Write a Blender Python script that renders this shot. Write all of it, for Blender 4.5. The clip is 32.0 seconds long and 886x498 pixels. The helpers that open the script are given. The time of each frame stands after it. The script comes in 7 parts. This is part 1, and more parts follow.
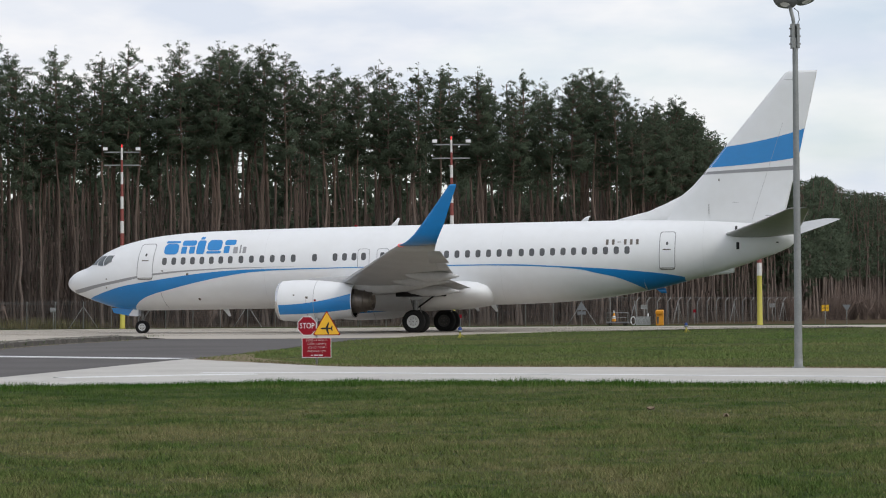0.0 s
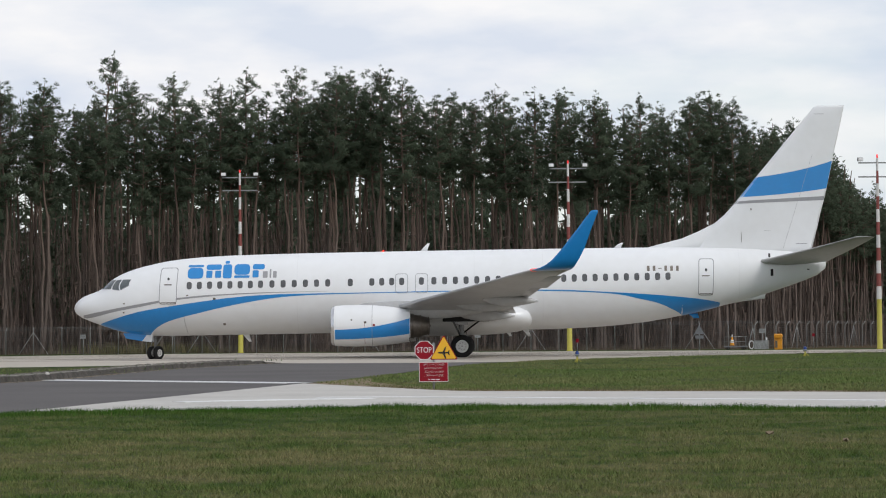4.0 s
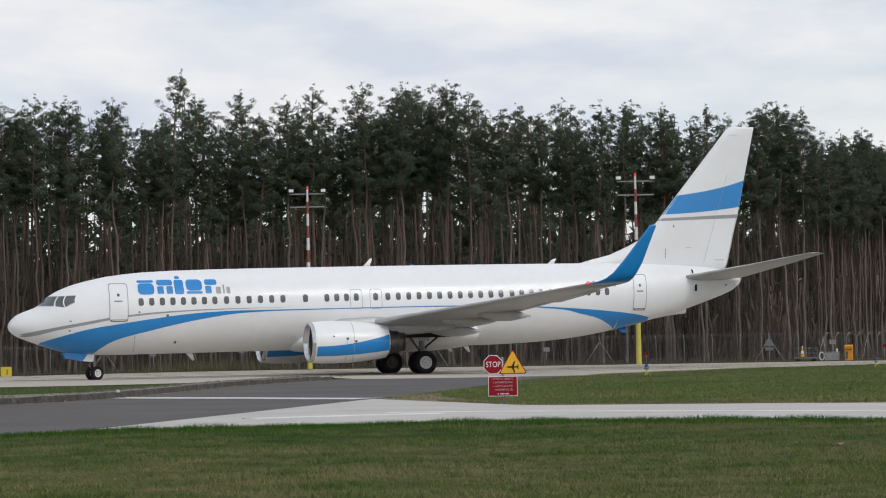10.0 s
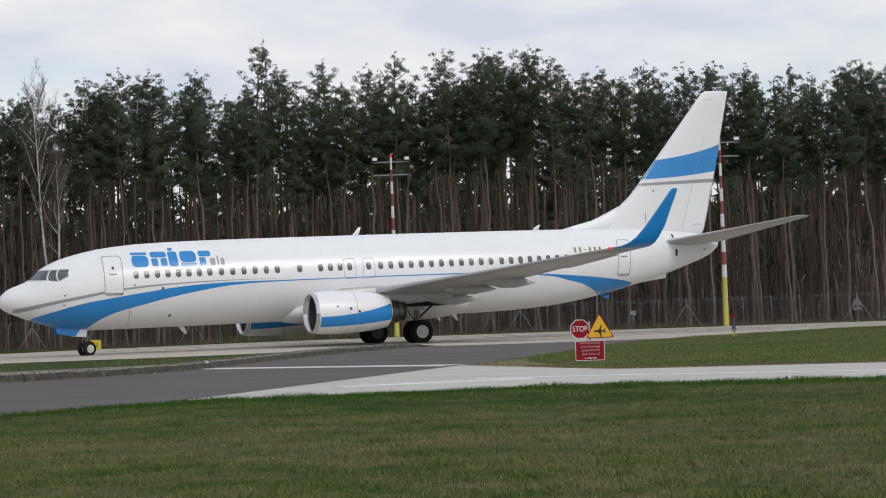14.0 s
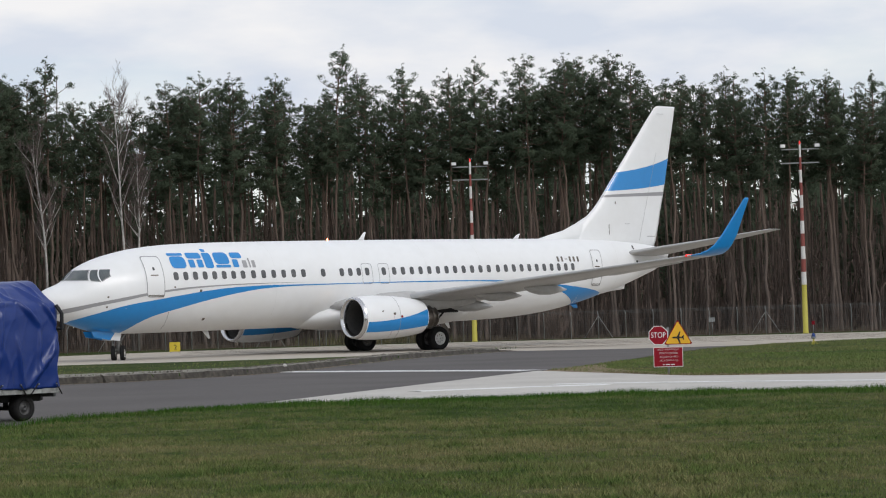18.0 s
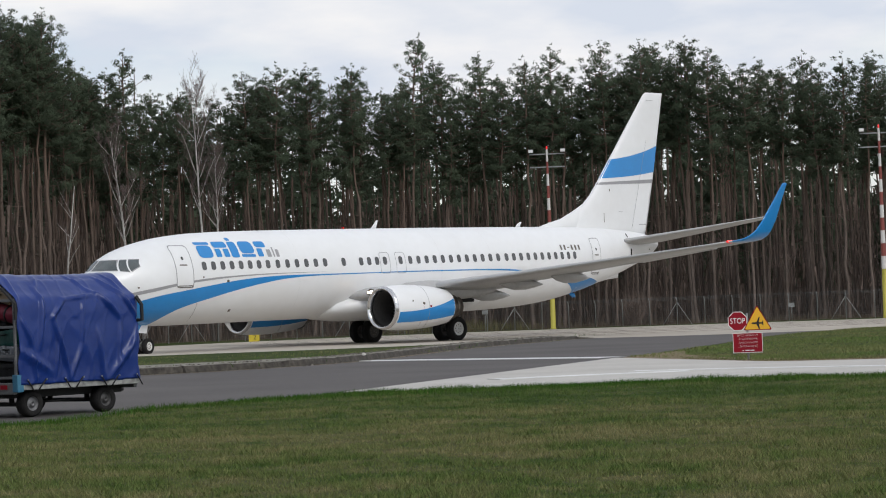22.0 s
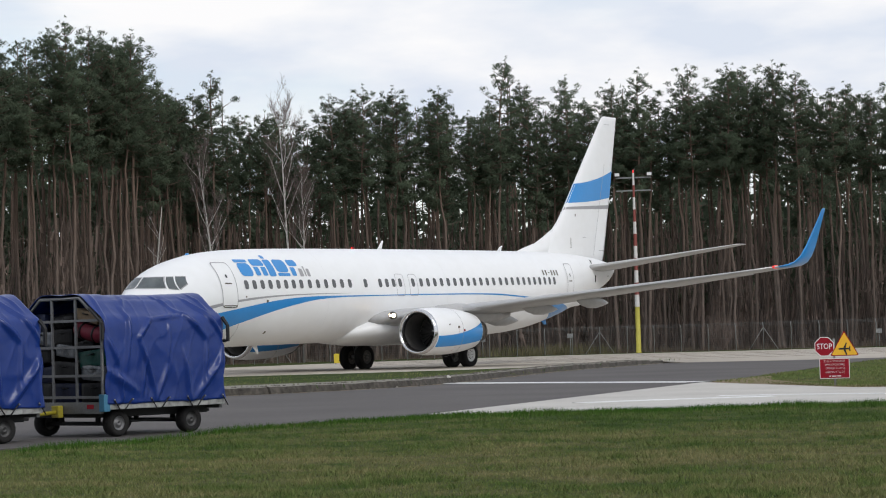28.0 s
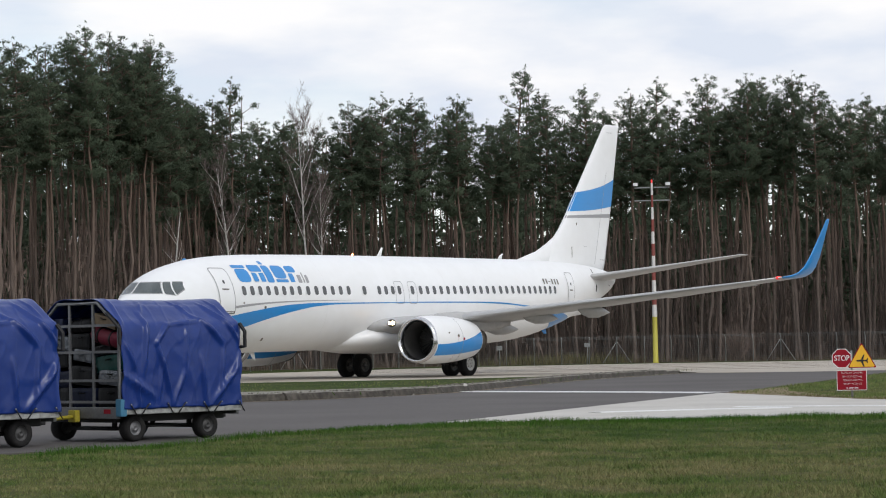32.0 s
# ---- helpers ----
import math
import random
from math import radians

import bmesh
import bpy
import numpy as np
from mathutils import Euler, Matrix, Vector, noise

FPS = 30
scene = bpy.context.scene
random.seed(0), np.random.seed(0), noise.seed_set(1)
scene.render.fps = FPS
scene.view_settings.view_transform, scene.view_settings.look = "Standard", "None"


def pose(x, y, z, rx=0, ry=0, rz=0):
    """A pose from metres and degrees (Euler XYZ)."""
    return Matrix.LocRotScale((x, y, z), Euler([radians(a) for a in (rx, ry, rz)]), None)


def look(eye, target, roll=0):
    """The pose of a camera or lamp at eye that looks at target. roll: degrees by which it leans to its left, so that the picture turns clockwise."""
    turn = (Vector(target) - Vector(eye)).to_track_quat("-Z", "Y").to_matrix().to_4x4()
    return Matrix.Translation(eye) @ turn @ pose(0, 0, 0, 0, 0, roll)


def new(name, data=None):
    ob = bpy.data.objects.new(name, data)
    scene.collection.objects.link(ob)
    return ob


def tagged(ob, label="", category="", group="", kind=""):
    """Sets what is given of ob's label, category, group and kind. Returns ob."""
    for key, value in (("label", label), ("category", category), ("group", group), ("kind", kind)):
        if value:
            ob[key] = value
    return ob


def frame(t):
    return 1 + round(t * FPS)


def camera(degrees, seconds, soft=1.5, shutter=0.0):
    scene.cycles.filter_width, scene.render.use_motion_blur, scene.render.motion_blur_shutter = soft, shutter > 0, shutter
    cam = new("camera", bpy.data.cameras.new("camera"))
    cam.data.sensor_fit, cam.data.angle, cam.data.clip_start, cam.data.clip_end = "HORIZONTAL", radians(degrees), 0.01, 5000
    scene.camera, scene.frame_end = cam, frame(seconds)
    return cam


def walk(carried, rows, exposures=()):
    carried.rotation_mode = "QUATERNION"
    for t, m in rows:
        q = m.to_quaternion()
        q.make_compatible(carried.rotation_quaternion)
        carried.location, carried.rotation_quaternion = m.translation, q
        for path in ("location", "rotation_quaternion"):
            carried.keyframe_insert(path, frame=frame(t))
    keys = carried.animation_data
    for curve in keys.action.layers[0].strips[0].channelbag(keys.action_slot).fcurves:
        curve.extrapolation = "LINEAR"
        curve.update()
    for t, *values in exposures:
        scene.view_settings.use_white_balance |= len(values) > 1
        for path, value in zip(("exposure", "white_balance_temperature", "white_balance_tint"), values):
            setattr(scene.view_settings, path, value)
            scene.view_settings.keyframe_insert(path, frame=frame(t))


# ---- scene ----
EXPOSURES = [(0.0, 0.05), (9.0, -0.07), (13.5, -0.11), (19.0, -0.05), (25.0, -0.03), (28.0, 0.06), (32.0, 0.09)]
EYE_Z = 1.217


def aim(pan, tilt, roll):
    """The camera at its stand, turned right by pan and up by tilt, in degrees."""
    return pose(0, 0, EYE_Z) @ pose(0, 0, 0, 0, 0, -pan) @ pose(0, 0, 0, 90 + tilt) @ pose(0, 0, 0, 0, 0, roll)


cam = camera(20.963, 32.0, soft=1.08)
walk(cam, [
    (0, aim(5.019, 1.396, -0.430)), (0.5, aim(5.067, 1.301, -0.453)), (1, aim(5.094, 1.243, -0.726)),
    (1.5, aim(4.921, 1.273, -0.775)), (2, aim(4.216, 1.296, -1.089)), (2.5, aim(3.885, 1.418, -0.873)),
    (3, aim(3.217, 1.578, -0.618)), (3.5, aim(2.666, 1.777, -0.539)), (4, aim(2.230, 1.998, -0.497)),
    (4.5, aim(1.893, 2.140, -0.329)), (6.5, aim(1.154, 2.257, 0.080)), (7, aim(1.106, 2.262, 0.091)),
    (7.5, aim(1.127, 2.250, -0.109)), (8, aim(1.172, 2.220, 0.067)), (8.5, aim(1.183, 2.227, -0.099)),
    (9, aim(1.110, 2.273, -0.385)), (9.5, aim(0.909, 2.336, -0.641)), (10, aim(0.611, 2.367, -1.051)),
    (10.5, aim(0.319, 2.390, -1.079)), (11, aim(-0.015, 2.383, -1.140)), (11.5, aim(-0.314, 2.355, -1.266)),
    (12, aim(-0.604, 2.327, -1.462)), (12.5, aim(-0.861, 2.247, -1.816)), (13, aim(-1.074, 2.000, -2.117)),
    (13.5, aim(-1.256, 1.698, -2.356)), (14, aim(-1.442, 1.613, -2.077)), (14.5, aim(-1.715, 1.623, -1.875)),
    (16.5, aim(-2.656, 1.829, -1.660)), (17, aim(-2.890, 1.836, -1.561)), (17.5, aim(-3.108, 1.812, -1.477)),
    (18, aim(-3.315, 1.788, -1.613)), (18.5, aim(-3.552, 1.717, -1.747)), (19, aim(-3.795, 1.600, -1.807)),
    (19.5, aim(-4.067, 1.521, -1.815)), (20, aim(-4.312, 1.484, -1.923)), (20.5, aim(-4.514, 1.480, -2.096)),
    (21, aim(-4.732, 1.489, -2.340)), (21.5, aim(-4.931, 1.510, -2.302)), (22, aim(-5.182, 1.562, -2.111)),
    (22.5, aim(-5.439, 1.639, -1.950)), (23, aim(-5.696, 1.721, -1.956)), (23.5, aim(-5.906, 1.777, -1.959)),
    (24, aim(-6.122, 1.807, -2.122)), (24.5, aim(-6.363, 1.817, -2.061)), (25, aim(-6.579, 1.838, -2.273)),
    (25.5, aim(-6.781, 1.853, -2.202)), (27.5, aim(-7.117, 2.076, -1.600)), (28, aim(-7.211, 2.173, -1.662)),
    (28.5, aim(-7.285, 2.256, -1.822)), (29, aim(-7.325, 2.297, -1.702)), (29.5, aim(-7.235, 2.352, -1.407)),
    (30, aim(-7.101, 2.395, -0.930)), (30.5, aim(-7.076, 2.441, -0.973)), (31, aim(-7.161, 2.448, -1.007)),
    (31.5, aim(-7.354, 2.438, -1.092)), (32, aim(-7.633, 2.376, -1.123)),
], exposures=EXPOSURES)

# ---- light ----
world = bpy.data.worlds.new("sky")
scene.world = world
world.use_nodes = True
wn, wl = world.node_tree.nodes, world.node_tree.links
wn.clear()
w_out, w_bg = wn.new("ShaderNodeOutputWorld"), wn.new("ShaderNodeBackground")
w_sky = wn.new("ShaderNodeTexSky")
w_sky.sky_type = "NISHITA"
w_sky.sun_disc = False
w_sky.sun_elevation, w_sky.sun_rotation = radians(38), radians(134)
w_dim = wn.new("ShaderNodeMixRGB")
w_dim.blend_type, w_dim.inputs[0].default_value = "MULTIPLY", 1.0
w_dim.inputs[2].default_value = (0.13, 0.13, 0.13, 1)
w_co, w_map = wn.new("ShaderNodeTexCoord"), wn.new("ShaderNodeMapping")
w_map.inputs["Scale"].default_value = (1.0, 1.0, 3.2)
w_n1, w_n2 = wn.new("ShaderNodeTexNoise"), wn.new("ShaderNodeTexNoise")
w_n1.inputs["Scale"].default_value, w_n1.inputs["Detail"].default_value = 3.6, 6.0
w_n2.inputs["Scale"].default_value, w_n2.inputs["Detail"].default_value = 9.0, 5.0
w_r1, w_r2 = wn.new("ShaderNodeValToRGB"), wn.new("ShaderNodeValToRGB")
w_r1.color_ramp.elements[0].position, w_r1.color_ramp.elements[1].position = 0.40, 0.55
w_r1.color_ramp.elements[0].color, w_r1.color_ramp.elements[1].color = (0.45, 0.45, 0.45, 1), (1, 1, 1, 1)
w_r2.color_ramp.elements[0].position, w_r2.color_ramp.elements[1].position = 0.38, 0.60
w_r2.color_ramp.elements[0].color, w_r2.color_ramp.elements[1].color = (0.70, 0.755, 0.855, 1), (0.94, 0.935, 0.945, 1)
w_mix = wn.new("ShaderNodeMixRGB")
for a, b in ((w_co.outputs["Generated"], w_map.inputs["Vector"]), (w_map.outputs[0], w_n1.inputs["Vector"]), (w_map.outputs[0], w_n2.inputs["Vector"]),
             (w_n1.outputs["Fac"], w_r1.inputs[0]), (w_n2.outputs["Fac"], w_r2.inputs[0]), (w_sky.outputs[0], w_dim.inputs[1]),
             (w_r1.outputs[0], w_mix.inputs[0]), (w_dim.outputs[0], w_mix.inputs[1]), (w_r2.outputs[0], w_mix.inputs[2]),
             (w_mix.outputs[0], w_bg.inputs["Color"]), (w_bg.outputs[0], w_out.inputs["Surface"])):
    wl.new(a, b)
w_bg.inputs["Strength"].default_value = 1.0

sun = new("sun", bpy.data.lights.new("sun", "SUN"))
sun.data.energy, sun.data.angle, sun.data.color = 1.2, radians(20), (1.0, 0.975, 0.94)
sun.matrix_world = look((40, -38, 44), (0, 0, 0))


# ---- materials ----
def mat(name, base, rough=0.6, metal=0.0, other=None, scale=4.0, fine=40.0, mix=0.5, bump=0.0, coat=0.0, spec=0.5, island=0.0, objvar=0.0, stretch=(1, 1, 1)):
    """A surface whose colour wanders between base and other at two scales, with fine relief."""
    m = bpy.data.materials.new(name)
    m.use_nodes = True
    n, l = m.node_tree.nodes, m.node_tree.links
    b = n["Principled BSDF"]
    b.inputs["Roughness"].default_value, b.inputs["Metallic"].default_value = rough, metal
    b.inputs["Specular IOR Level"].default_value, b.inputs["Coat Weight"].default_value = spec, coat
    other = other or tuple(c * 0.8 for c in base)
    co, mp = n.new("ShaderNodeTexCoord"), n.new("ShaderNodeMapping")
    mp.inputs["Scale"].default_value = stretch
    l.new(co.outputs["Object"], mp.inputs["Vector"])
    n1, n2 = n.new("ShaderNodeTexNoise"), n.new("ShaderNodeTexNoise")
    n1.inputs["Scale"].default_value, n1.inputs["Detail"].default_value = scale, 4.0
    n2.inputs["Scale"].default_value, n2.inputs["Detail"].default_value = fine, 4.0
    l.new(mp.outputs[0], n1.inputs["Vector"])
    l.new(mp.outputs[0], n2.inputs["Vector"])
    add = n.new("ShaderNodeMath")
    add.operation = "MULTIPLY_ADD"
    add.inputs[1].default_value = mix
    sub = n.new("ShaderNodeMath")
    sub.operation = "MULTIPLY"
    sub.inputs[1].default_value = 1 - mix
    l.new(n1.outputs["Fac"], sub.inputs[0])
    l.new(n2.outputs["Fac"], add.inputs[0])
    l.new(sub.outputs[0], add.inputs[2])
    ramp = n.new("ShaderNodeValToRGB")
    ramp.color_ramp.elements[0].position, ramp.color_ramp.elements[1].position = 0.34, 0.66
    ramp.color_ramp.elements[0].color, ramp.color_ramp.elements[1].color = (*base, 1), (*other, 1)
    l.new(add.outputs[0], ramp.inputs[0])
    colour = ramp.outputs[0]
    for amount, kind, socket in ((island, "ShaderNodeNewGeometry", "Random Per Island"), (objvar, "ShaderNodeObjectInfo", "Random")):
        if amount:
            src, rng, mul = n.new(kind), n.new("ShaderNodeMapRange"), n.new("ShaderNodeMixRGB")
            rng.inputs["To Min"].default_value, rng.inputs["To Max"].default_value = 1 - amount, 1 + amount
            mul.blend_type, mul.inputs[0].default_value = "MULTIPLY", 1.0
            l.new(src.outputs[socket], rng.inputs["Value"])
            l.new(colour, mul.inputs[1])
            l.new(rng.outputs[0], mul.inputs[2])
            colour = mul.outputs[0]
    l.new(colour, b.inputs["Base Color"])
    if bump:
        bp = n.new("ShaderNodeBump")
        bp.inputs["Strength"].default_value, bp.inputs["Distance"].default_value = min(1.0, bump), 0.02
        l.new(n2.outputs["Fac"], bp.inputs["Height"])
        l.new(bp.outputs[0], b.inputs["Normal"])
    return m


def glow(name, colour, strength):
    m = mat(name, colour, 0.4)
    b = m.node_tree.nodes["Principled BSDF"]
    b.inputs["Emission Color"].default_value, b.inputs["Emission Strength"].default_value = (*colour, 1), strength
    return m


def turf(name, dark, green, olive, straw, island=0.0, bump=0.0):
    """Worn turf: tufts, patches and broad swards wander between dark green and straw; drier in a strip some way off the road."""
    m = bpy.data.materials.new(name)
    m.use_nodes = True
    n, l = m.node_tree.nodes, m.node_tree.links
    b = n["Principled BSDF"]
    b.inputs["Roughness"].default_value, b.inputs["Specular IOR Level"].default_value = 1.0, 0.03
    co = n.new("ShaderNodeTexCoord")
    total = None
    for scale, share in ((0.16, 0.30), (0.9, 0.34), (4.2, 0.36)):
        tex, mul = n.new("ShaderNodeTexNoise"), n.new("ShaderNodeMath")
        tex.inputs["Scale"].default_value, tex.inputs["Detail"].default_value = scale, 3.0
        l.new(co.outputs["Object"], tex.inputs["Vector"])
        mul.operation, mul.inputs[1].default_value = "MULTIPLY_ADD", share
        mul.inputs[2].default_value = 0.0
        l.new(tex.outputs["Fac"], mul.inputs[0])
        if total:
            l.new(total, mul.inputs[2])
        total = mul.outputs[0]
        fine = tex
    xyz = n.new("ShaderNodeSeparateXYZ")
    l.new(co.outputs["Object"], xyz.inputs[0])
    for lo, hi, a, c in ((26.0, 34.0, 0.035, -0.022), (16.0, 21.0, -0.012, 0.0)):
        rng, add = n.new("ShaderNodeMapRange"), n.new("ShaderNodeMath")
        rng.interpolation_type = "SMOOTHSTEP"
        for key, value in (("From Min", lo), ("From Max", hi), ("To Min", a), ("To Max", c)):
            rng.inputs[key].default_value = value
        l.new(xyz.outputs[1], rng.inputs["Value"])
        l.new(total, add.inputs[0])
        l.new(rng.outputs[0], add.inputs[1])
        total = add.outputs[0]
    ramp = n.new("ShaderNodeValToRGB")
    e = ramp.color_ramp.elements
    e[0].position, e[0].color, e[1].position, e[1].color = 0.39, (*dark, 1), 0.605, (*straw, 1)
    for at, colour in ((0.462, green), (0.53, olive)):
        e.new(at).color = (*colour, 1)
    l.new(total, ramp.inputs[0])
    colour = ramp.outputs[0]
    if island:
        src, rng, mul = n.new("ShaderNodeNewGeometry"), n.new("ShaderNodeMapRange"), n.new("ShaderNodeMixRGB")
        rng.inputs["To Min"].default_value, rng.inputs["To Max"].default_value = 1 - island, 1 + island
        mul.blend_type, mul.inputs[0].default_value = "MULTIPLY", 1.0
        l.new(src.outputs["Random Per Island"], rng.inputs["Value"])
        l.new(colour, mul.inputs[1])
        l.new(rng.outputs[0], mul.inputs[2])
        colour = mul.outputs[0]
    l.new(colour, b.inputs["Base Color"])
    if bump:
        bp = n.new("ShaderNodeBump")
        bp.inputs["Strength"].default_value, bp.inputs["Distance"].default_value = bump, 0.05
        l.new(fine.outputs["Fac"], bp.inputs["Height"])
        l.new(bp.outputs[0], b.inputs["Normal"])
    return m


GRASS_SOIL = turf("grass_soil", (0.028, 0.046, 0.015), (0.042, 0.062, 0.021), (0.068, 0.074, 0.033), (0.092, 0.088, 0.043), bump=0.6)
GRASS_BLADE = turf("grass_blade", (0.054, 0.096, 0.023), (0.092, 0.136, 0.038), (0.142, 0.160, 0.060), (0.208, 0.192, 0.092), island=0.30)
EDGE_BLADE = mat("edge_blade", (0.030, 0.092, 0.012), 1.0, other=(0.075, 0.125, 0.028), scale=0.5, fine=2.0, island=0.4, spec=0.04)
DRY_BLADE = mat("dry_blade", (0.20, 0.165, 0.095), 1.0, other=(0.10, 0.11, 0.045), scale=0.6, fine=4.0, island=0.35, spec=0.04)
DIRT = mat("sandy_dirt", (0.17, 0.128, 0.088), 0.95, other=(0.25, 0.20, 0.145), scale=1.2, fine=8.0, bump=0.4, spec=0.05)
ASPHALT = mat("asphalt", (0.074, 0.067, 0.065), 0.92, other=(0.106, 0.097, 0.094), scale=0.25, fine=9.0, mix=0.35, bump=0.3, spec=0.35)
CONCRETE = mat("concrete", (0.36, 0.32, 0.27), 0.9, other=(0.455, 0.41, 0.35), scale=0.12, fine=2.5, mix=0.4, bump=0.2)
PALE_CONCRETE = mat("pale_concrete", (0.41, 0.39, 0.36), 0.9, other=(0.51, 0.49, 0.455), scale=0.5, fine=6.0, mix=0.4, bump=0.2)
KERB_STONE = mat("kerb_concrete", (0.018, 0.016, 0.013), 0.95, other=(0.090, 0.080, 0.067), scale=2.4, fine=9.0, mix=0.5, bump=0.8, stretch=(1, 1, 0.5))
LINE_PAINT = mat("line_paint", (0.75, 0.75, 0.75), 0.7, other=(0.55, 0.55, 0.54), scale=0.8, fine=12.0)
WORN_PAINT = mat("worn_paint", (0.62, 0.62, 0.61), 0.8, other=(0.48, 0.47, 0.45), scale=1.5, fine=12.0)
FOREST_FLOOR = mat("forest_floor", (0.060, 0.042, 0.028), 0.95, other=(0.11, 0.085, 0.05), scale=0.3, fine=3.0, bump=0.5, spec=0.03)
PAINT_WHITE = mat("aircraft_white", (0.81, 0.82, 0.83), 0.36, other=(0.76, 0.766, 0.768), scale=0.35, fine=2.2, mix=0.4, coat=0.18)
PAINT_BLUE = mat("aircraft_blue", (0.012, 0.235, 0.60), 0.3, other=(0.014, 0.215, 0.55), scale=0.6, fine=5.0, coat=0.35)
PAINT_GREY = mat("aircraft_grey_stripe", (0.33, 0.33, 0.34), 0.4, other=(0.29, 0.29, 0.30))
WING_GREY = mat("wing_grey", (0.47, 0.47, 0.47), 0.36, other=(0.39, 0.385, 0.38), scale=0.7, fine=5.0, metal=0.15)
EDGE_METAL = mat("slat_metal", (0.50, 0.50, 0.50), 0.40, 0.7, other=(0.42, 0.42, 0.42), scale=2.0)
# Dark fittings; on inner hubs and in the inlet the dark is painted shade.
DARK_AND_SHADE = mat("dark_and_shade", (0.05, 0.05, 0.05), 0.6, 0.2, other=(0.09, 0.085, 0.08), scale=8.0)
BARE_METAL = mat("bare_metal", (0.72, 0.72, 0.73), 0.22, 1.0, other=(0.6, 0.6, 0.61), scale=3.0)
DARK_METAL = mat("exhaust_metal", (0.23, 0.20, 0.17), 0.42, 0.9, other=(0.12, 0.105, 0.095), scale=4.0)
BLACK = mat("black_gap", (0.012, 0.012, 0.013), 0.7)
RUBBER = mat("tyre_rubber", (0.014, 0.014, 0.015), 0.8, other=(0.028, 0.027, 0.026), scale=5.0, bump=0.2, spec=0.10)
RIM = mat("wheel_rim", (0.72, 0.72, 0.71), 0.5, 0.0, other=(0.60, 0.60, 0.59), scale=8.0)
CABIN_GLASS = mat("cabin_window", (0.055, 0.057, 0.060), 0.16, other=(0.12, 0.12, 0.122), scale=2.4, spec=0.6)
COCKPIT_GLASS = mat("cockpit_glass", (0.045, 0.056, 0.060), 0.05, other=(0.12, 0.138, 0.142), scale=1.6, spec=0.8)
STRUT = mat("gear_strut", (0.34, 0.34, 0.335), 0.45, 0.2, other=(0.16, 0.155, 0.15), scale=6.0)
GALVANISED = mat("galvanised_steel", (0.27, 0.28, 0.275), 0.55, 0.3, other=(0.19, 0.20, 0.195), scale=3.0, fine=30.0)
MAST_RED = mat("mast_red", (0.25, 0.055, 0.045), 0.6, other=(0.19, 0.05, 0.04))
MAST_WHITE = mat("mast_white", (0.66, 0.65, 0.63), 0.6, other=(0.55, 0.54, 0.52))
MAST_YELLOW = mat("mast_yellow", (0.47, 0.42, 0.06), 0.6, other=(0.40, 0.35, 0.06))
SIGN_RED = mat("sign_red", (0.27, 0.005, 0.016), 0.55, other=(0.23, 0.005, 0.014), spec=0.2)
SIGN_YELLOW = mat("sign_yellow", (0.80, 0.45, 0.015), 0.5, other=(0.72, 0.39, 0.015))
BOARD_YELLOW = mat("board_yellow", (0.60, 0.47, 0.03), 0.5, other=(0.52, 0.40, 0.03))
BLUE_LENS = mat("blue_lens", (0.01, 0.035, 0.16), 0.2, other=(0.02, 0.05, 0.2))
SIGN_WHITE = mat("sign_white", (0.80, 0.80, 0.80), 0.5)
SIGN_BACK = mat("sign_back", (0.22, 0.23, 0.24), 0.5, 0.4)
ORANGE = mat("orange_plastic", (0.80, 0.33, 0.015), 0.5)
TARP = mat("blue_tarpaulin", (0.005, 0.024, 0.152), 0.33, other=(0.008, 0.033, 0.188), scale=2.0, fine=14.0, mix=0.3, bump=0.14, spec=0.42)
CART_FRAME = mat("cart_frame_grey", (0.20, 0.205, 0.21), 0.5, 0.4, other=(0.13, 0.13, 0.135), scale=4.0)
GUARD_BLUE = mat("guard_blue", (0.03, 0.14, 0.24), 0.5, other=(0.05, 0.18, 0.28))
RIM_DARK = mat("dark_rim", (0.075, 0.075, 0.075), 0.55, 0.3, other=(0.05, 0.05, 0.05), scale=12.0)
CART_ALU = mat("cart_rail", (0.42, 0.43, 0.42), 0.55, 0.2, other=(0.17, 0.17, 0.165), scale=3.0, fine=16.0, mix=0.6)
TOW_YELLOW = mat("tow_bar_yellow", (0.44, 0.37, 0.02), 0.6, other=(0.26, 0.22, 0.03), scale=8.0)
BARK_PINE = mat("pine_bark", (0.074, 0.057, 0.048), 0.95, other=(0.175, 0.138, 0.116), scale=0.5, fine=5.0, bump=0.8, objvar=0.35, stretch=(1, 1, 0.25))
BARK_BIRCH = mat("birch_bark", (0.70, 0.68, 0.65), 0.85, other=(0.30, 0.27, 0.25), scale=1.4, fine=6.0, bump=0.4, stretch=(1, 1, 2.5))
# Needle greens raised in colour, in place of haze over the dark wood.
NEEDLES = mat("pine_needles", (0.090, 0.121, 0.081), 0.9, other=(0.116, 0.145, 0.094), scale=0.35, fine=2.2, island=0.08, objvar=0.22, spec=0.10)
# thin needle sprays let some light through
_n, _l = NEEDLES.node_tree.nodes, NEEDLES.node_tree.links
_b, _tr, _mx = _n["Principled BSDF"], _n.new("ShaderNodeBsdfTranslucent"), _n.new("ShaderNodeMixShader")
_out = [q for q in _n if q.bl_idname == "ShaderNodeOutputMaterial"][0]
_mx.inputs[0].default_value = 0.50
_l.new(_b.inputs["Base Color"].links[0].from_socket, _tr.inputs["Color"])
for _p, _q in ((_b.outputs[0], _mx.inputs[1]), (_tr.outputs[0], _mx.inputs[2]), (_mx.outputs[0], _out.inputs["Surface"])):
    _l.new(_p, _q)


